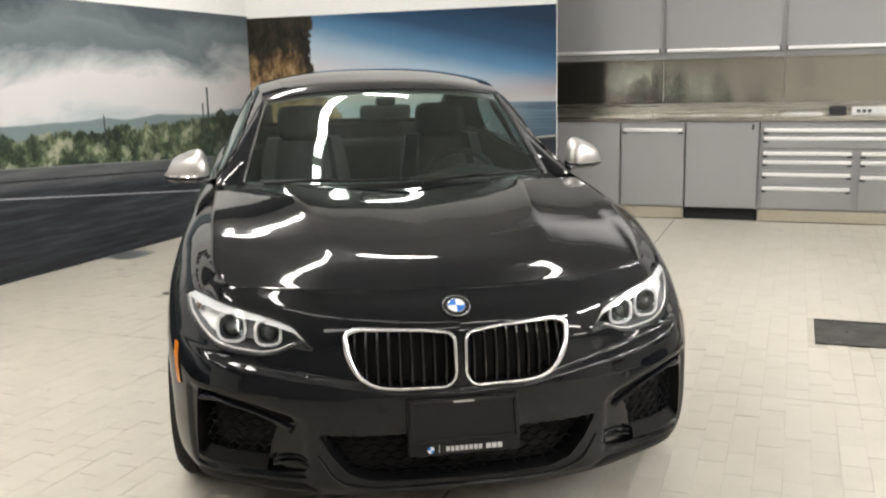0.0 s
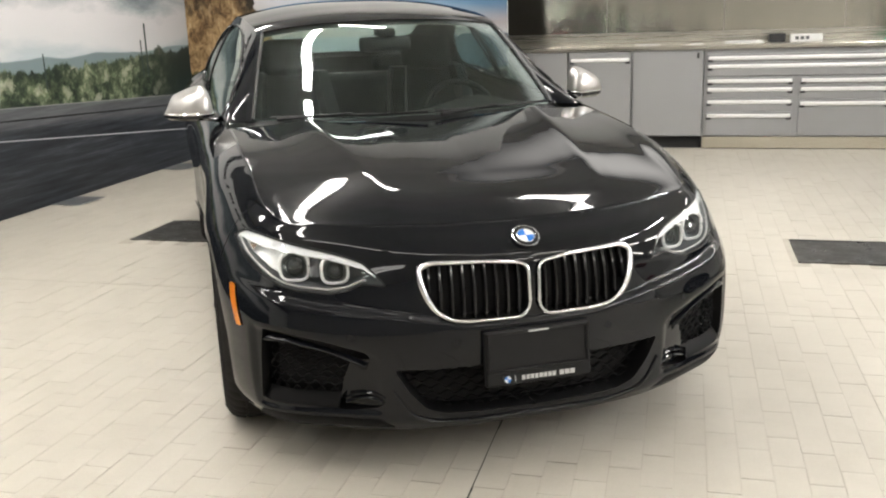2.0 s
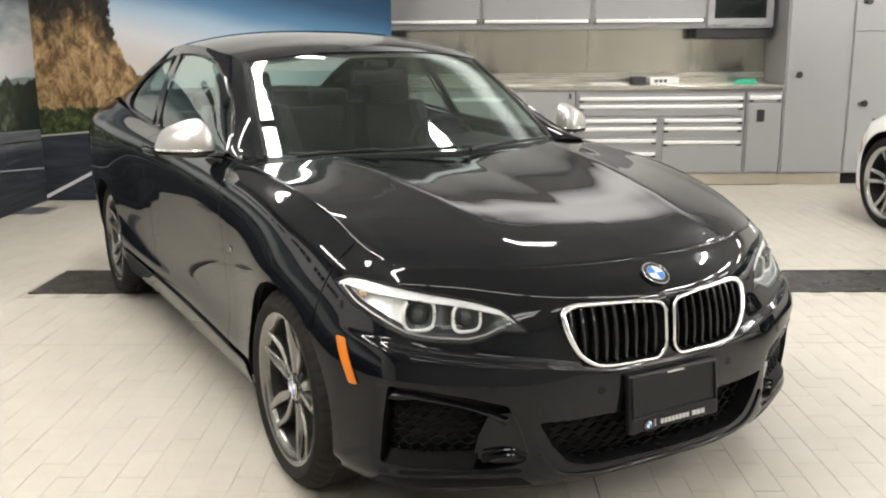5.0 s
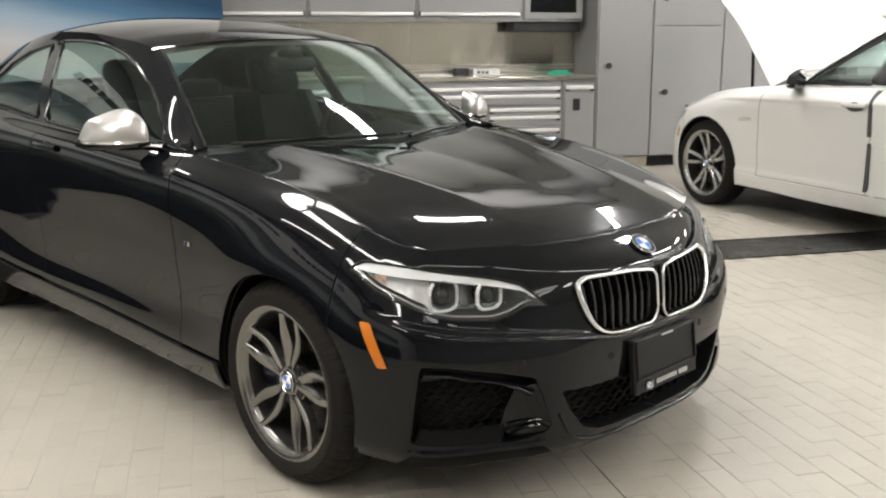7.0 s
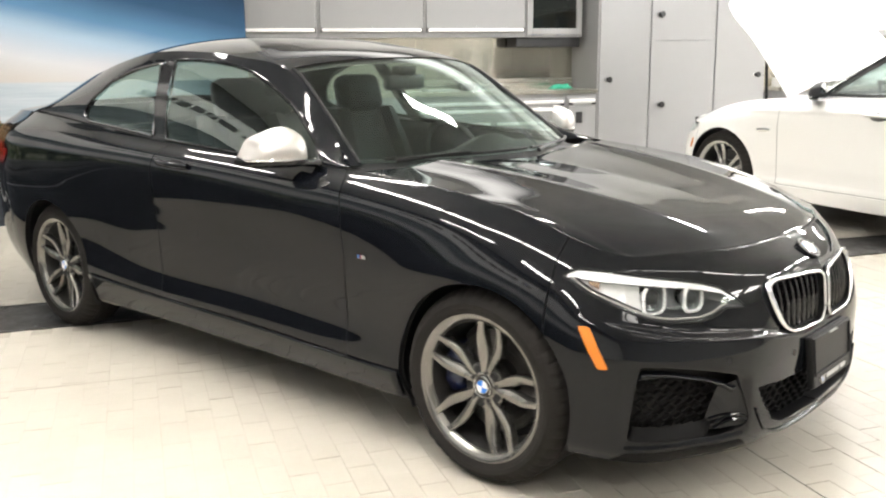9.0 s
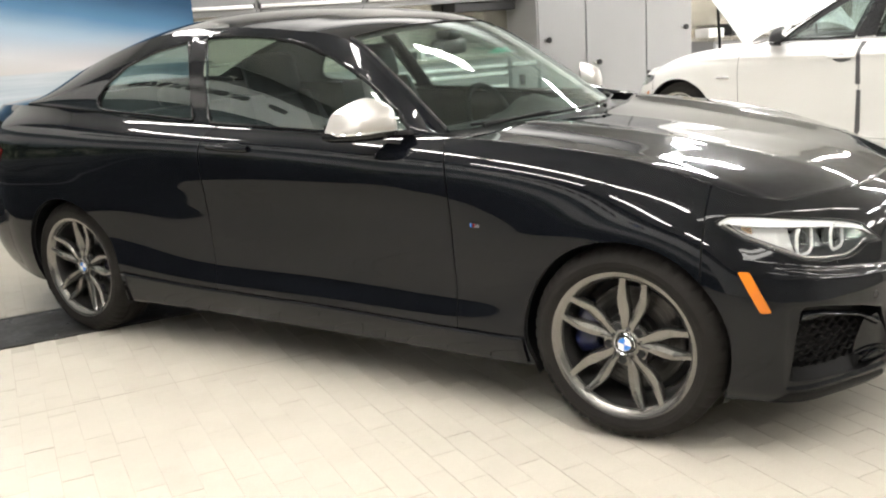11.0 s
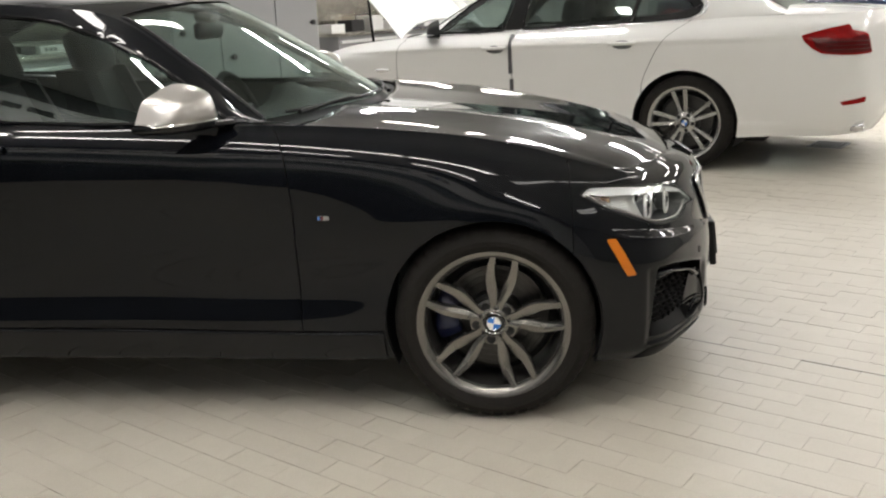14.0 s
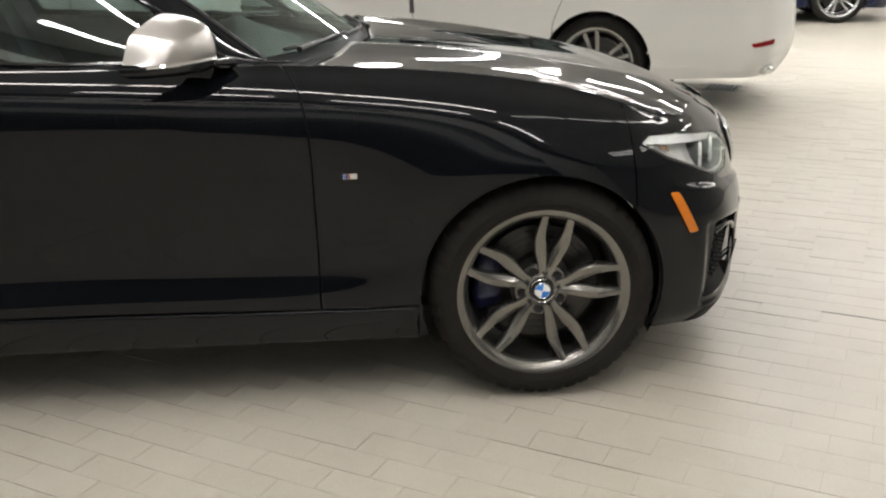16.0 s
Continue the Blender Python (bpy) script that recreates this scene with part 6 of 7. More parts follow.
    skin_patch(sk, "intake_blade", blade, M_BLACK, duct, 40, 8, lambda u, t: 0.014 - 0.016 * math.sin(math.pi * min(1.0, 0.15 + t * 0.85)), (s,), "glossy blade across the intake")
    skin_patch(sk, "intake_cheek", [(0.462, 0.345), (0.490, 0.385), (0.552, 0.376), (0.580, 0.312), (0.592, 0.262), (0.55, 0.232), (0.465, 0.240), (0.447, 0.262)], M_BLACK, duct, 24, 10, lambda u, t: 0.003 + 0.022 * u, (s,), "glossy cheek beside the mesh")
    skin_patch(sk, "intake_pan", [(0.590, 0.230), (0.582, 0.272), (0.70, 0.270), (0.846, 0.276), (0.858, 0.240), (0.70, 0.234)], M_MESH, duct, 24, 6, lambda u, t: 0.002 + 0.030 * t, (s,))
    # small fins over the inner foot of the intake
    for dz, rad in ((0.0, 0.0050), (0.016, 0.0035)):
        fin = spline(np.c_[np.arange(4), [(0.570, 0.250 + dz), (0.530, 0.262 + dz), (0.485, 0.264 + dz), (0.445, 0.252 + dz)]], np.linspace(0, 3, 18))
        tube("intake_fin", skin_line(sk, fin, 0.006, s), rad, M_BLACK, duct, False, 6)
    skin_patch(sk, "front_splitter", [(0.425, 0.168), (0.47, 0.202), (0.62, 0.204), (0.86, 0.206), (0.915, 0.168)], M_MESH, duct, 40, 6, lambda u, t: -0.003 + 0.002 * t, (s,), "satin black splitter lip")
    # amber side marker
    skin_patch(sk, "side_marker", rounded([(1.010, 0.573), (0.975, 0.571), (0.915, 0.456), (0.946, 0.455)], 0.006), M_ORANGE, coupe, 16, 10, -0.004, (s,), "amber side marker reflector")
    # three-colour badge on the wing
    badge = bmesh.new()
    add_box(badge, (-0.0015, 0.004, 0.001), (0.0015, 0.040, 0.0145))
    bd = part("wing_badge", badge, M_CHROME, coupe, "small tricolour metal badge")
    c = skin_line(sk, [(ay(0.483), 0.650)], -0.002, s)[0]
    bd.matrix_local = Matrix.Translation(c)
    for k, mt in enumerate((M_BADGEBLUE, M_BLUE, M_RED)):
        b2 = bmesh.new()
        add_box(b2, (s * 0.0016 - 0.0006, 0.002 + k * 0.0055 if s > 0 else 0.0335 - k * 0.0055, 0.002), (s * 0.0016 + 0.0006, 0.0065 + k * 0.0055 if s > 0 else 0.038 - k * 0.0055, 0.0135))
        part("badge_stripe", b2, mt, bd)
    wing_mirror(coupe, s, (0.898, 0.885, 1.010), M_SATIN, "wing mirror with satin silver cap", 0.775)
    # door handle over a dark ellipsoid that paints the shade of its recess
    hy = np.linspace(1.50, 1.71, 14)
    hx = sk.at_z(np.array([ay(y) for y in hy]), np.full(14, 0.893))[:, 0]
    tube("door_handle", np.c_[s * (hx + 0.020 * np.sin(np.linspace(0.15, math.pi - 0.15, 14)) + 0.002), hy, np.linspace(0.890, 0.897, 14)], 0.013, M_BLACK, coupe, False, 10, "body-coloured door handle")
    cup = bmesh.new()
    bmesh.ops.create_uvsphere(cup, u_segments=20, v_segments=10, radius=1)
    bmesh.ops.scale(cup, vec=(0.006, 0.070, 0.030), verts=cup.verts)
    rec = part("handle_shade", cup, M_TRIM, coupe, "", True)
    rec.location = (s * (hx[5] - 0.001), 1.585, 0.884)
    # tail lamp
    skin_patch(sk, "tail_lamp", rounded([(ay(3.14), 0.80), (ay(3.10), 0.86), (ay(3.18), 0.90), (_sk.length - 0.42, 0.90), (_sk.length - 0.40, 0.80), (ay(3.30), 0.775)], 0.02), M_RED, coupe, 20, 8, -0.004, (s,), "red tail lamp")
    # wiper
    hx = 0.30 if s > 0 else -0.32
    base = top_grid(0.035, 0.05, 2, 1.0, 41)[0]
    x0, x1 = (0.05, 0.62) if s > 0 else (-0.58, 0.02)
    xs = np.linspace(x0, x1, 20)
    zz = np.interp(xs, base[:, 0], base[:, 2])
    yy = np.interp(xs, base[:, 0], base[:, 1])
    tube("wiper_blade", np.c_[xs, yy - 0.014, zz + 0.004], 0.006, M_TRIM, coupe, False, 6, "black windscreen wiper")
    tube("wiper_arm", [(x0 + 0.02, np.interp(x0 + 0.02, base[:, 0], base[:, 1]) - 0.04, 0.945), ((x0 + x1) / 2, np.interp((x0 + x1) / 2, base[:, 0], base[:, 1]) - 0.02, np.interp((x0 + x1) / 2, base[:, 0], base[:, 2]) + 0.012)], [0.009, 0.005], M_TRIM, coupe, False, 6)

# lower centre intake
V = np.concatenate([skin_line(sk, LOW_INTAKE[LOW_INTAKE[:, 0] > 0.0], 0.0), skin_line(sk, LOW_INTAKE[LOW_INTAKE[:, 0] > 0.0], 0.09)])
k = len(V) // 2
intake = obj("lower_intake", mesh_of("lower_intake", V, [(i, i + 1, k + i + 1, k + i) for i in range(k - 1)], M_TRIM, True, 50), coupe, "wide black lower air intake")
obj("intake_wall", mesh_of("intake_wall", V * (-1, 1, 1), [(k + i, k + i + 1, i + 1, i) for i in range(k - 1)], M_TRIM, True, 50), intake)
lowp = np.clip(LOW_INTAKE, (0.0, 0), (9, 9))
for s in (1, -1):
    skin_patch(sk, "intake_backing", lowp, M_CAVITY, intake, 24, 6, 0.088, (s,))
    mesh_bars("intake_mesh", lowp, 7, 0.05, 0.05, 0.0028, intake, s, 0.006)
    lip = [(0.0, 0.178), (ax(0.20), 0.178), (ax(0.30), 0.186), (ax(0.37), 0.215), (ax(0.42), 0.29)]
    L = spline(np.c_[np.arange(5), lip], np.linspace(0, 4, 36))
    tube("front_lip", skin_line(sk, L, -0.003, s), 0.009 * np.linspace(1, 0.35, 36), M_BLACK, coupe, False, 8)
    for xs, zs in ((0.235, 0.425), (0.53, 0.455)):
        c = skin_line(sk, [(ax(xs), zs)], -0.0006, s)[0]
        b2 = bmesh.new()
        bmesh.ops.create_circle(b2, cap_ends=True, radius=0.011, segments=20)
        nn = Vector((np.interp(ax(xs), sk.fine, sk.norm[:, 0]) * s, np.interp(ax(xs), sk.fine, sk.norm[:, 1]), 0.05))
        b2.transform(Matrix.Translation(c) @ nn.to_track_quat("Z", "Y").to_matrix().to_4x4())
        part("parking_sensor", b2, M_TRIM, coupe)

# plate holder with its advertising strip
bm = bmesh.new()
add_box(bm, (-0.163, -0.012, 0), (0.163, 0.012, 0.165), 0.006)
plate = part("plate_holder", bm, M_TRIM, coupe, "black plate holder with lettered strip")
plate.matrix_local = pose(0, -0.760, 0.292, -6, 0, 0)
bm = bmesh.new()
for lo, hi in (((-0.156, -0.018, 0.040), (0.156, -0.011, 0.048)), ((-0.156, -0.018, 0.152), (0.156, -0.011, 0.160)), ((-0.156, -0.018, 0.048), (-0.148, -0.011, 0.152)), ((0.148, -0.018, 0.048), (0.156, -0.011, 0.152))):
    add_box(bm, lo, hi, 0.002)
part("holder_rim", bm, M_TRIM, plate)
M_LETTER = material("grey_lettering", (0.55, 0.55, 0.55), 0.4)
marks = [(-0.055 + k * 0.0135, 0.0098, 0.013, 0.026) for k in range(8)] + [(0.062 + k * 0.0165, 0.0135, 0.0125, 0.0265) for k in range(3)] + [(-0.076, 0.0015, 0.010, 0.030)]
for x0, w, z0, z1 in marks:
    bm = bmesh.new()
    add_box(bm, (x0, -0.0135, z0), (x0 + w, -0.0115, z1))
    part("lettering_bar", bm, M_LETTER, plate)
bm = bmesh.new()
add_box(bm, (-0.03, -0.0195, 0.1535), (0.03, -0.0175, 0.1585))
part("lettering_bar", bm, M_LETTER, plate)
roundel("strip_badge", 0.016, plate, Matrix.Translation((-0.10, -0.0125, 0.020)) @ Matrix.Rotation(-math.pi / 2, 4, "Z"))
nrm = Vector((0, -0.56, 0.83))
roundel("bonnet_badge", 0.041, coupe, Matrix.Translation((0, -0.6635, 0.7045)) @ nrm.to_track_quat("X", "Z").to_matrix().to_4x4() @ Matrix.Rotation(0, 4, "X"))


def build_seat(car, x, y, mat, tall=1.0):
    """A front seat: cushion, back and head restraint."""
    bm = bmesh.new()
    add_box(bm, (-0.25, -0.27, 0), (0.25, 0.24, 0.16), 0.05)
    seat = part("seat", bm, mat, car, "black leather sports seat", True, 60)
    seat.location = (x, y, 0.42)
    n = 9
    P = []
    for i in range(n):
        t = i / (n - 1)
        hw = 0.25 - 0.06 * t**2
        z = 0.12 + 0.52 * t * tall
        yb = 0.20 + 0.20 * t
        P.append([(-hw, yb + 0.07, z), (-hw * 1.02, yb - 0.06, z), (-hw * 0.72, yb - 0.085, z), (-hw * 0.6, yb - 0.03, z), (0, yb - 0.025, z), (hw * 0.6, yb - 0.03, z), (hw * 0.72, yb - 0.085, z), (hw * 1.02, yb - 0.06, z), (hw, yb + 0.07, z), (0, yb + 0.10, z), (-hw, yb + 0.07, z)])
    P = np.array(P)
    V = P.reshape(-1, 3)
    F = grid_faces(n, 11) + [tuple((n - 1) * 11 + j for j in range(10))]
    obj("backrest", mesh_of("backrest", V, F, mat, True, 60), seat)
    bm = bmesh.new()
    add_box(bm, (-0.135, -0.05, 0), (0.135, 0.06, 0.19), 0.045)
    hr = part("headrest", bm, mat, seat, "", True, 60)
    hr.matrix_local = pose(0, 0.37, 0.62, -14, 0, 0)
    for dx in (-0.05, 0.05):
        tube("headrest_post", [(dx, 0.37, 0.56), (dx, 0.375, 0.66)], 0.007, M_CHROME, seat, False, 8)
    return seat


def build_interior(car, y_dash, seats, rear_y, half, mat, floor_y1):
    bm = bmesh.new()
    add_box(bm, (-half, y_dash - 0.15, 0.24), (half, floor_y1, 0.27))
    part("cabin_floor", bm, M_CAVITY, car)
    n, m = 21, 9
    G = np.zeros((n, m, 3))
    for i in range(n):
        x = -half + 2 * half * i / (n - 1)
        hood_up = 0.055 * math.exp(-((x - 0.36) / 0.17) ** 2)
        for j, (dy, z) in enumerate(((-0.28, 0.86), (-0.10, 0.905), (0.05, 0.915 + hood_up), (0.12, 0.90 + hood_up), (0.14, 0.83), (0.10, 0.74), (0.13, 0.64), (0.07, 0.52), (0.0, 0.30))):
            G[i, j] = (x, y_dash + dy + 0.12 * abs(x / half) ** 2, z)
    grid_ob("dashboard", G, mat, car, "black soft-touch dashboard", True)
    sw = tube("steering_wheel", [(0.36 + 0.18 * math.cos(w), y_dash + 0.30 + 0.07 * math.sin(w), 0.845 + 0.165 * math.sin(w)) for w in np.linspace(0, 2 * math.pi, 33)[:-1]], 0.015, mat, car, True, 8, "black leather steering wheel")
    bm = bmesh.new()
    add_box(bm, (0.29, y_dash + 0.26, 0.80), (0.43, y_dash + 0.31, 0.88), 0.02)
    part("wheel_hub", bm, mat, sw, "", True)
    for x, y in seats:
        build_seat(car, x, y, mat)
    bm = bmesh.new()
    add_box(bm, (-half + 0.12, rear_y - 0.35, 0.40), (half - 0.12, rear_y, 0.58), 0.05)
    add_box(bm, (-half + 0.12, rear_y - 0.02, 0.5), (half - 0.12, rear_y + 0.14, 1.0), 0.05, None)
    part("rear_bench", bm, mat, car, "black leather rear bench", True, 60)
    bm = bmesh.new()
    add_box(bm, (-half + 0.05, rear_y + 0.1, 0.93), (half - 0.05, rear_y + 0.55, 0.95))
    part("parcel_shelf", bm, mat, car)
    for x in (-0.33, 0.33):
        bm = bmesh.new()
        add_box(bm, (x - 0.12, rear_y + 0.0, 1.0), (x + 0.12, rear_y + 0.09, 1.10), 0.035)
        part("rear_headrest", bm, mat, car, "", True, 60)


build_interior(coupe, 0.85, ((-0.37, 1.42), (0.37, 1.42)), 2.42, 0.74, M_LEATHER, 2.6)
bm = bmesh.new()
add_box(bm, (-0.12, -0.02, -0.033), (0.12, 0.02, 0.033), 0.018)
rv = part("rear_view_mirror", bm, M_TRIM, coupe, "black rear-view mirror", True, 60)
rv.location = (0.0, 1.13, 1.205)
bm = bmesh.new()
add_box(bm, (-0.045, 1.09, 1.235), (0.045, 1.17, 1.275), 0.015)
part("mirror_housing", bm, M_TRIM, coupe, "", True, 60)
# headlining so that the roof is closed from inside
grid_ob("headlining", top_grid(1.02, 2.96, 20, 0.97, 15, 0.03), material("grey_headlining", (0.20, 0.20, 0.19), 0.9), coupe)

# ---- the white saloon with its bonnet up ----
SALOON = dict(
    plan=[(0, -0.832), (0.25, -0.82), (0.47, -0.775), (0.66, -0.69), (0.80, -0.56), (0.885, -0.38), (0.925, 0.0), (0.918, 0.5),
          (0.915, 1.2), (0.92, 2.0), (0.93, 2.968), (0.905, 3.55), (0.825, 4.06), (0.50, 4.245), (0, 4.27)],
    z=[[0.17, 0.17, 0.17, 0.175, 0.18, 0.19, 0.21, 0.21, 0.195, 0.20, 0.22, 0.25, 0.26, 0.26, 0.26],
       [0.22, 0.22, 0.22, 0.23, 0.24, 0.26, 0.32, 0.315, 0.315, 0.32, 0.36, 0.34, 0.33, 0.33, 0.33],
       [0.36, 0.36, 0.36, 0.37, 0.38, 0.40, 0.53, 0.46, 0.45, 0.45, 0.54, 0.48, 0.46, 0.46, 0.46],
       [0.50, 0.50, 0.51, 0.53, 0.55, 0.58, 0.70, 0.66, 0.65, 0.66, 0.72, 0.70, 0.68, 0.66, 0.66],
       [0.67, 0.67, 0.675, 0.69, 0.71, 0.73, 0.82, 0.865, 0.885, 0.90, 0.93, 0.945, 0.95, 0.95, 0.95],
       [0.745, 0.748, 0.755, 0.765, 0.775, 0.80, 0.90, 0.962, 0.985, 1.01, 1.05, 1.065, 1.065, 1.07, 1.07]],
    inset=[[0.05, 0.05, 0.05, 0.05, 0.05, 0.04, 0.03, 0.045, 0.05, 0.05, 0.03, 0.06, 0.09, 0.10, 0.10],
           [0.014, 0.014, 0.014, 0.016, 0.016, 0.014, 0.0, 0.012, 0.014, 0.012, 0.0, 0.03, 0.04, 0.05, 0.05],
           [0.006, 0.006, 0.006, 0.006, 0.006, 0.005, 0.0, 0.014, 0.020, 0.018, 0.0, 0.004, 0.0, 0.0, 0.0],
           [0.012, 0.012, 0.014, 0.016, 0.014, 0.004, 0.0, 0.008, 0.012, 0.010, 0.0, 0.0, 0.0, 0.0, 0.0],
           [0.035, 0.047, 0.07, 0.08, 0.07, 0.04, 0.03, 0.010, 0.002, 0.0, 0.004, 0.012, 0.02, 0.03, 0.03],
           [0.16, 0.16, 0.16, 0.16, 0.13, 0.14, 0.14, 0.11, 0.068, 0.074, 0.10, 0.13, 0.13, 0.07, 0.07]],
    corner_y=-0.42, cowl_y=0.62,
    bonnet=[(0, -0.672, 0.746), (0.12, -0.53, 0.82), (0.3, -0.32, 0.875), (0.6, 0.03, 0.94), (1, 0.46, 0.985)],
    rail=[(0, 0.745, 0.78, 0.978), (0.5, 0.675, 1.12, 1.18), (1, 0.605, 1.48, 1.355), (1.5, 0.615, 1.8, 1.430), (2, 0.62, 2.17, 1.452),
          (2.5, 0.615, 2.55, 1.440), (3, 0.60, 2.96, 1.368), (3.5, 0.605, 3.30, 1.232), (4, 0.65, 3.6, 1.088)],
    ridge=[(0, 0.50, 0.995), (0.5, 0.92, 1.205), (1, 1.36, 1.385), (1.5, 1.7, 1.462), (2, 2.12, 1.494), (2.5, 2.5, 1.490), (3, 2.91, 1.440),
           (3.5, 3.25, 1.305), (4, 3.55, 1.12)],
    belt=[(0, 0.812, 0.64, 0.972), (0.5, 0.842, 1.1, 0.984), (1, 0.849, 1.5, 0.994), (1.5, 0.849, 1.8, 1.002), (2, 0.847, 2.15, 1.015),
          (2.5, 0.843, 2.55, 1.032), (3, 0.83, 2.95, 1.05), (3.5, 0.80, 3.3, 1.06), (4, 0.76, 3.6, 1.068)],
    windows=[[(0.94, 0.996), (1.3, 1.003), (1.555, 1.011), (1.645, 1.408), (1.50, 1.382), (1.38, 1.325), (1.2, 1.215), (1.03, 1.085)],
             [(1.558, 1.011), (1.70, 1.015), (1.765, 1.427), (1.648, 1.409)],
             [(1.703, 1.015), (2.3, 1.034), (2.82, 1.054), (2.96, 1.066), (3.04, 1.100), (3.06, 1.150), (3.00, 1.215), (2.83, 1.298), (2.60, 1.368), (2.40, 1.405), (2.2, 1.423), (1.95, 1.433), (1.768, 1.428)]],
    pillar=1, seam_bumper=-0.30, door=[(0.60, 1.63), (1.63, 2.66)], rear_lean=0.33, tail_y=3.99, tail_gap=0.0, glass=M_DARKGLASS, frame_width=0.055,
    wheelbase=2.968, tyre=0.340, hub=0.337, arch=0.374, track=0.80, tread=0.245, rim=0.250, spin=0.2,
)


def flank_relief(a, z):
    """Outward relief of the flank: a sharp line at handle height over a shallow hollow."""
    run = ease((a - 1.35) / 0.4) * ease((5.3 - a) / 0.5)
    zc = np.interp(a, (1.3, 2.4, 4.5, 5.3), (0.86, 0.885, 0.915, 0.925))
    up = z - zc
    ridge = np.where(up > 0, np.exp(-(np.maximum(up, 0) / 0.05) ** 2), 1 - ease(-up / 0.020))
    sill = ease((z - 0.33) / 0.03) * (1 - ease((z - 0.36) / 0.12))
    return run * (0.011 * ridge - 0.012 * sill)


SALOON["relief"] = flank_relief


M_TAPE = material("grey_tape", (0.075, 0.075, 0.08), 0.55, grain=0.15, scale=30)


def build_saloon(name, label, paint, m, bonnet_up):
    car = new(name)
    tagged(car, label, "car")
    sl = Skin(SALOON)
    lx, ly = (lambda x: float(sl.arc_x(x))), (lambda y: float(sl.arc_y(y)))
    lamp = rounded([(lx(0.50), 0.60), (lx(0.56), 0.675), (ly(-0.45), 0.735), (ly(-0.30), 0.735), (ly(-0.27), 0.715), (ly(-0.38), 0.655), (lx(0.66), 0.605)], 0.02)
    kid = rounded([(lx(0.02), 0.665), (lx(0.34), 0.675), (lx(0.36), 0.60), (lx(0.30), 0.46), (lx(0.05), 0.45)], 0.03)
    skn, rl, rg, bt, tg, hd = build_shell(car, SALOON, paint, [lamp, kid])
    build_wheels(car, SALOON, M_RIMSILVER, "twin", M_DISC)
    if bonnet_up:
        hinge = Vector((0, 0.60, 0.975))
        hd.matrix_local = Matrix.Translation(hinge) @ Matrix.Rotation(radians(-53), 4, "X") @ Matrix.Translation(-hinge)
        hd["label"] = "white bonnet propped fully open"
        bm = bmesh.new()
        add_box(bm, (-0.70, -0.55, 0.70), (0.70, 0.48, 0.76))
        add_box(bm, (-0.28, -0.30, 0.76), (0.28, 0.32, 0.86), 0.03)
        part("engine_bay", bm, M_TRIM, car, "dark open engine bay")
        for s in (1, -1):
            tube("bonnet_strut", [(s * 0.68, 0.25, 0.86), (s * 0.66, 0.20, 1.35)], 0.012, M_TRIM, car, False, 8)
    gq, gh = np.linspace(0, 4, 200), np.linspace(0, 1, 50)
    glass_side = bt(gq)[:, None, :] * (1 - gh)[None, :, None] + rl(gq)[:, None, :] * gh[None, :, None]
    glass_side[:, :, 0] += 0.09 * (gh * (1 - gh))[None, :] + 0.006 * np.sin(np.pi * gh)[None, :]
    glass_side = glass_side.reshape(-1, 3)

    def side_place(yz, sd):
        """Places on the side of the glasshouse, a little proud of it, at (y, z)."""
        x = np.array([glass_side[np.argmin(((glass_side[:, 1:] - p) ** 2).sum(1)), 0] for p in yz])
        return np.c_[sd * (x + 0.002), yz]

    for s in (1, -1):
        skin_patch(skn, "headlamp_backing", lamp, M_HLGREY, car, 20, 8, 0.04, (s,))
        skin_patch(skn, "headlamp", lamp, M_LENS, car, 20, 8, 0.0, (s,), "clear headlamp")
        tube("grille_frame", skin_line(skn, kid, -0.008, s), 0.010, M_CHROME, car, True, 8)
        skin_patch(skn, "grille_backing", kid, M_CAVITY, car, 12, 6, 0.04, (s,))
        # bright strip round the side windows, and the bar of the fixed rear pane
        outline = [(0.925, 0.990), (1.585, 1.004), (2.3, 1.026), (2.82, 1.046), (2.97, 1.056), (3.055, 1.092), (3.078, 1.150), (3.012, 1.224), (2.84, 1.308), (2.605, 1.379), (2.40, 1.416), (2.2, 1.434), (1.95, 1.444), (1.70, 1.430), (1.50, 1.394), (1.38, 1.337), (1.2, 1.227), (1.03, 1.097)]
        loop = smooth_loop(outline, 6)
        width = 0.0045 + 0.006 * ease((loop[:, 0] - 2.7) / 0.3)
        tube("window_strip", side_place(loop, s), width, M_CHROME, car, True, 8)
        tube("window_bar", side_place(np.c_[np.linspace(2.56, 2.63, 12), np.linspace(1.046, 1.358, 12)], s), 0.016, M_GLOSSTRIM, car, False, 8)
        # chrome-edged wing vent
        v = skin_line(skn, [(ly(0.40), 0.72), (ly(0.46), 0.722), (ly(0.53), 0.725)], -0.004, s)
        tube("wing_vent", v, [0.007, 0.010, 0.006], M_CHROME, car, False, 8, flat=1.4)
        skin_patch(skn, "side_marker", [(ly(-0.40), 0.52), (ly(-0.36), 0.52), (ly(-0.34), 0.60), (ly(-0.37), 0.60)], M_ORANGE, car, 6, 5, -0.003, (s,))
        for y0, y1, z in ((1.40, 1.60, 0.885), (2.42, 2.62, 0.905)):
            hy = np.linspace(y0, y1, 14)
            hx = skn.at_z(np.array([ly(y) for y in hy]), np.full(14, z))[:, 0]
            h = tube("door_handle", np.c_[s * (hx + 0.024 * np.sin(np.linspace(0.2, math.pi - 0.2, 14)) + 0.002), hy, np.full(14, z)], 0.014, paint, car, False, 10)
            # grey ellipsoid on the paint for the shade inside the handle cup
            cup = bmesh.new()
            bmesh.ops.create_uvsphere(cup, u_segments=20, v_segments=10, radius=1)
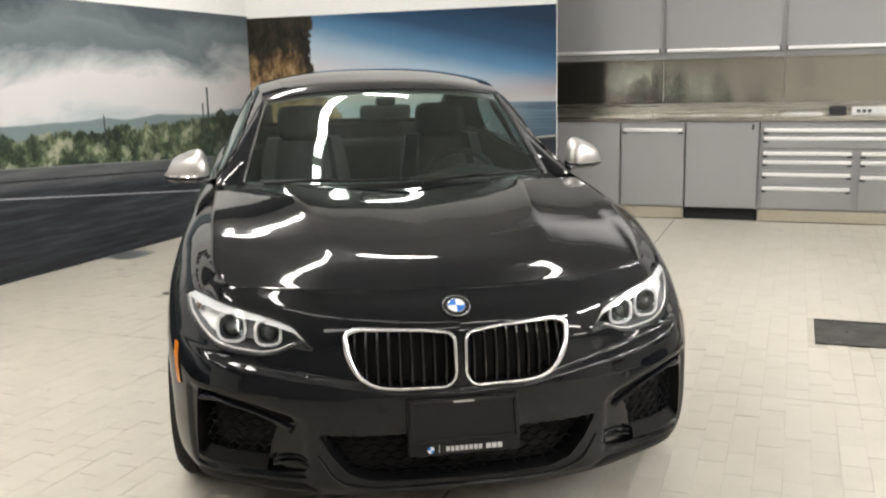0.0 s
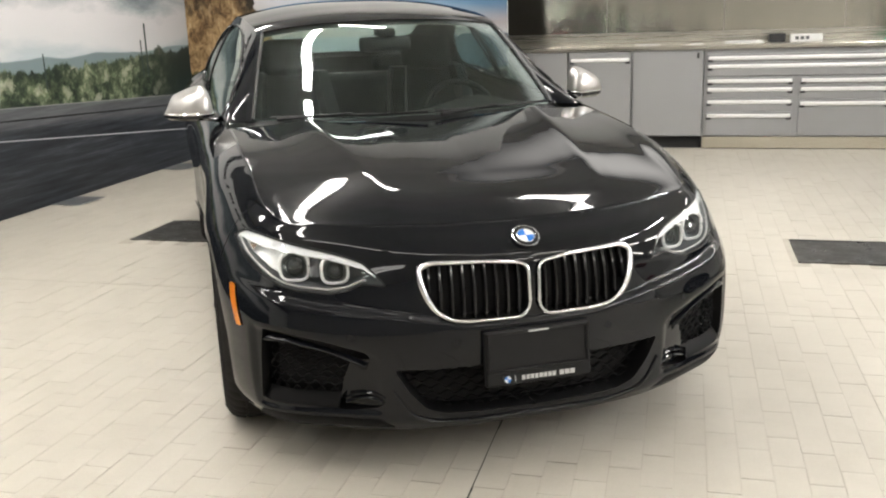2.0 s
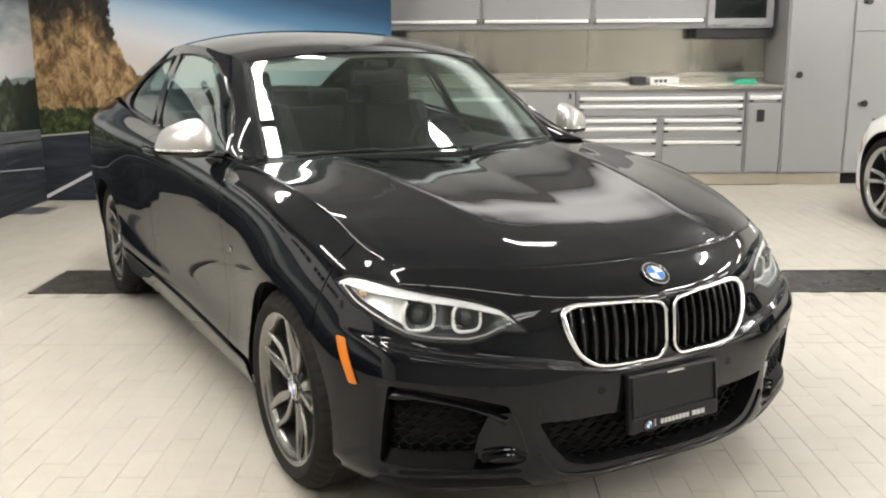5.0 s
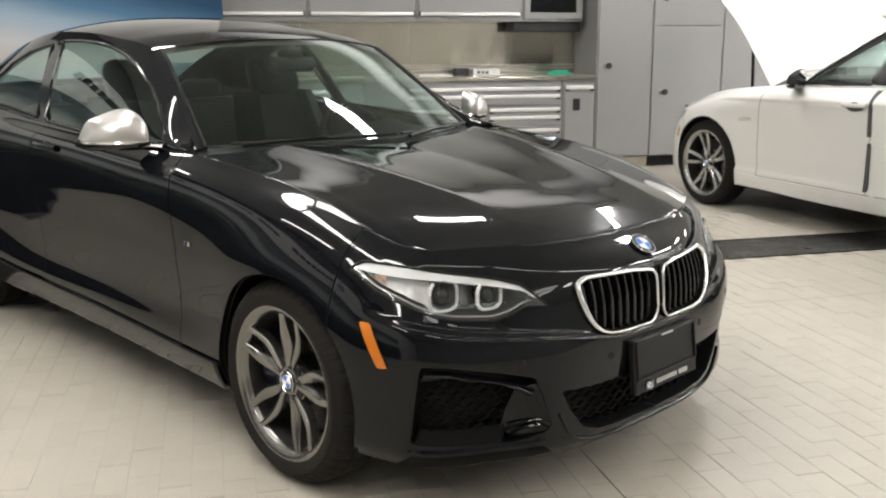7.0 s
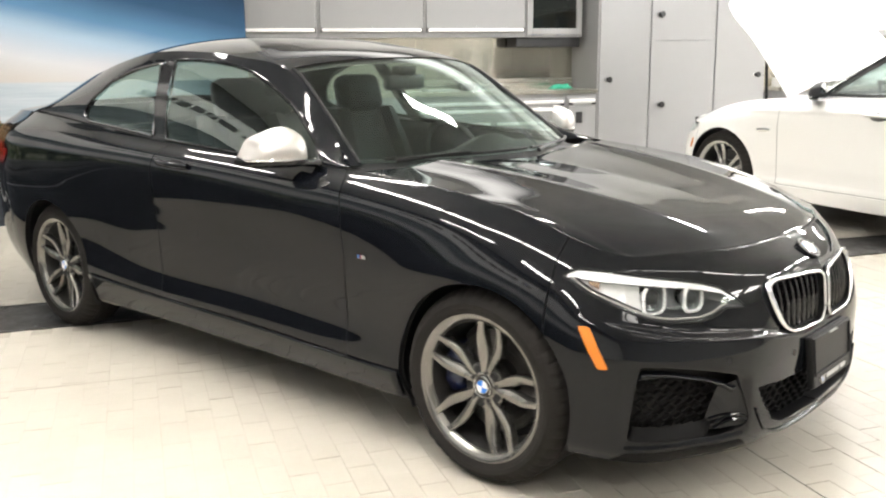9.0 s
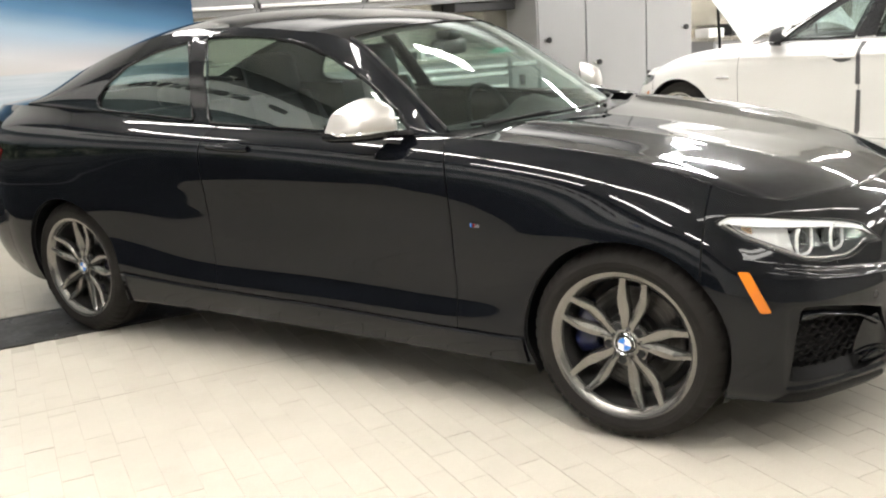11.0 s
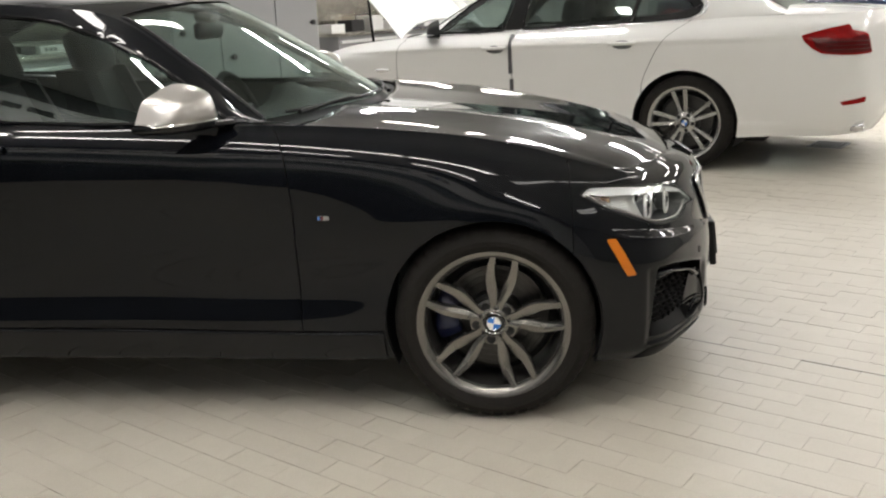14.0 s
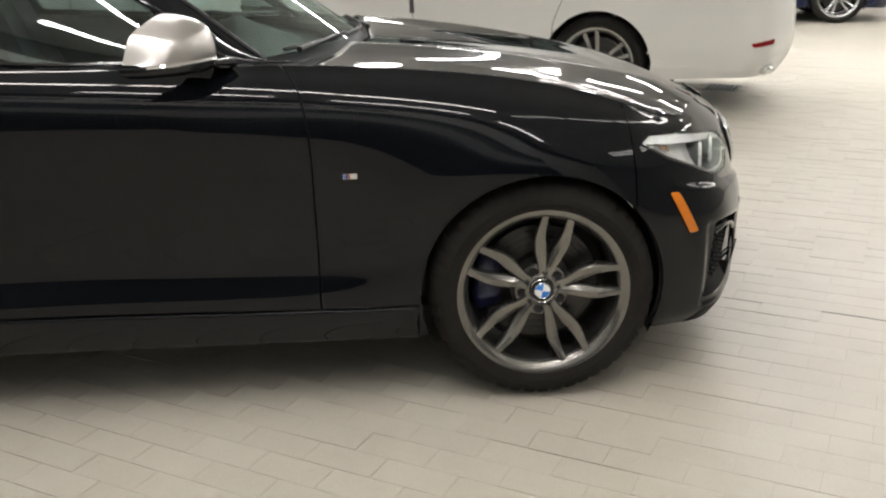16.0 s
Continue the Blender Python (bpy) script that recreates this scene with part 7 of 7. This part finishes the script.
            bmesh.ops.scale(cup, vec=(0.010, 0.075, 0.032), verts=cup.verts)
            c = part("handle_shade", cup, M_HLGREY, h, "", True)
            c.location = (s * (hx[7] - 0.004), (y0 + y1) / 2, z - 0.01)
        # tail lamp wrapping the corner, reflector, exhaust tip
        L = skn.length
        tl = rounded([(L - 1.222, 0.932), (L - 1.145, 0.954), (L - 1.055, 0.976), (L - 0.906, 0.998), (L - 0.892, 0.957), (L - 0.793, 0.944), (L - 0.745, 0.920), (L - 0.729, 0.803), (L - 0.850, 0.798),
                      (L - 0.973, 0.800), (L - 1.093, 0.812), (L - 1.149, 0.843), (L - 1.195, 0.885)], 0.010)
        lamp_ob = skin_patch(skn, "tail_lamp", tl, M_RED, car, 44, 12, lambda u, t: -0.004 - 0.007 * math.sin(math.pi * t), (s,), "red wraparound tail lamp")[0]
        low_lens = rounded([(L - 1.160, 0.913), (L - 0.90, 0.913), (L - 0.80, 0.926), (L - 0.757, 0.905), (L - 0.743, 0.814), (L - 0.973, 0.811), (L - 1.085, 0.824), (L - 1.130, 0.852)], 0.010)
        skin_patch(skn, "lower_lens", low_lens, M_REDDARK, lamp_ob, 34, 8, lambda u, t: -0.010 - 0.005 * math.sin(math.pi * t), (s,), "dark red ribbed lower lens")
        for k in range(3):
            a = np.linspace(L - 1.08 + 0.012 * (2 - k), L - 0.765, 16)
            tube("lamp_bar", skin_line(skn, np.c_[a, np.full(16, 0.836 + 0.025 * k)], -0.015, s), 0.0032, M_REDBAR, lamp_ob, False, 6)
        skin_patch(skn, "rear_reflector", rounded([(L - 0.968, 0.496), (L - 0.763, 0.522), (L - 0.763, 0.484), (L - 0.945, 0.470)], 0.005), M_RED, car, 10, 4, -0.004, (s,))
        ex = lathe("exhaust_tip", [(0, 0.036), (0.10, 0.042), (0.105, 0.045), (0.10, 0.048), (0, 0.044)], M_CHROME, car, 24)
        lathe("exhaust_bore", [(0.02, 0.040), (0.085, 0.0405), (0.085, 0.0001)], M_CAVITY, ex, 24)
        ex.matrix_local = Matrix.Translation((s * 0.69, 4.030, 0.316)) @ Matrix.Rotation(math.pi / 2, 4, "Z") @ Matrix.Diagonal((1, 1.5, 0.85, 1))
        wing_mirror(car, s, (0.955, 0.97, 1.045), M_TRIM, "black wing mirror", 0.83)
    if bonnet_up:
        # dark protective tape down the door gap, in two lengths, with white strips
        for z0, z1 in ((0.69, 0.985), (0.335, 0.65)):
            skin_patch(skn, "door_tape", [(ly(1.607), z0), (ly(1.645), z0), (ly(1.648) + 0.04 * max(0, z1 - 0.9), z1), (ly(1.610) + 0.04 * max(0, z1 - 0.9), z1)], M_TAPE, car, 6, 14, -0.0035, (1,), "dark tape over the door gap")
        for y, z0, z1 in ((1.50, 0.72, 0.87), (1.66, 0.22, 0.34)):
            skin_patch(skn, "paper_tape", [(ly(y), z0), (ly(y + 0.05), z0), (ly(y + 0.05), z1), (ly(y), z1)], M_BOXWHITE, car, 4, 6, -0.004, (1,))
    build_interior(car, 0.98, ((-0.40, 1.55), (0.40, 1.55)), 2.72, 0.78, M_LEATHER, 3.0)
    grid_ob("headlining", tg(1.02, 2.96, 20, 0.97, 15, 0.03), M_HLGREY, car)
    car.matrix_world = m
    return car


build_saloon("saloon", "white four-door saloon with its bonnet open and taped door", M_WHITE, pose(5.20, 1.364, 0, 0, 0, 158.65), True)
build_saloon("saloon", "dark blue four-door saloon parked across the bay", M_NAVY, pose(9.8, -5.75, 0, 0, 0, -14), False)

# ---- pavers: running bond, long side towards the cabinets ----
PU, PV, GAP = 0.0945, 0.1965, 0.0019
plates = ((-2.605, -0.945, 1.86, 2.40), (1.37, 4.705, 1.835, 2.34), (U0, -3.62, 2.805, 3.135), (U0, -3.62, 4.395, 4.735), (4.645, 4.975, -0.045, 0.235))
rng = np.random.default_rng(3)
paver = bmesh.new()
add_box(paver, (-PU / 2 + GAP / 2, -PV / 2 + GAP / 2, -0.012), (PU / 2 - GAP / 2, PV / 2 - GAP / 2, 0.0))
me_paver = bm_mesh("paver", paver, M_PAVER_PART)
far_v, far_f = [], []
i0, i1 = int(math.floor((U0 - 0.2) / PU)) - 1, int((U1 - 0.2) / PU) + 1
count = 0
for i in range(i0, i1):
    uc = 0.205 + (i + 0.5) * PU
    if uc < U0 - 0.05 or uc > U1 + 0.05:
        continue
    off = -1.083 + (PV / 2 if i % 2 == 0 else 0.0)
    j0 = int(math.floor((V0 - off) / PV))
    for j in range(j0, int((V1 - off) / PV) + 2):
        vc = off + (j + 0.5) * PV
        if vc > V1 or any(a - PU / 2 < uc < b + PU / 2 and c - PV / 2 < vc < d + PV / 2 and (a < uc < b) and (c < vc < d) for a, b, c, d in plates):
            continue
        lift = float(rng.normal(0, 0.0004))
        near = -1.75 < uc < -0.25 and -2.1 < vc < 1.3
        if near and count < 300:
            ob = obj("paver", me_paver, floor_ob)
            ob.matrix_local = Matrix.Translation((uc, vc, lift)) @ Matrix.Rotation(float(rng.normal(0, 0.0025)), 4, "Z")
            count += 1
            continue
        b = len(far_v)
        hu, hv = PU / 2 - GAP / 2, PV / 2 - GAP / 2
        rr = float(rng.normal(0, 0.0006))
        for z in (lift, -0.012):
            for du, dv in ((-hu, -hv), (hu, -hv), (hu, hv), (-hu, hv)):
                far_v.append((uc + du + rr, vc + dv, z))
        far_f += [(b, b + 1, b + 2, b + 3)] + [(b + 4 + k, b + 4 + (k + 1) % 4, b + (k + 1) % 4, b + k) for k in range(4)]
me = bpy.data.meshes.new("paver_field")
me.from_pydata(far_v, [], far_f)
me.materials.append(M_PAVER)
pf = obj("paver_field", me, floor_ob)
pf["kind"] = "stuff"
# expansion joints
for lo, hi in (((0.2025, V0, -0.003), (0.2075, V1, 0.0006)), ((U0, 0.951, -0.003), (U1, 0.956, 0.0006)), ((6.2, V0, -0.003), (6.205, V1, 0.0006)), ((U0, -4.0, -0.003), (U1, -3.995, 0.0006))):
    room_box("expansion_joint", lo, hi, M_CAVITY if lo[0] > 0 and lo[0] < 1 else M_GROUT, parent=floor_ob)
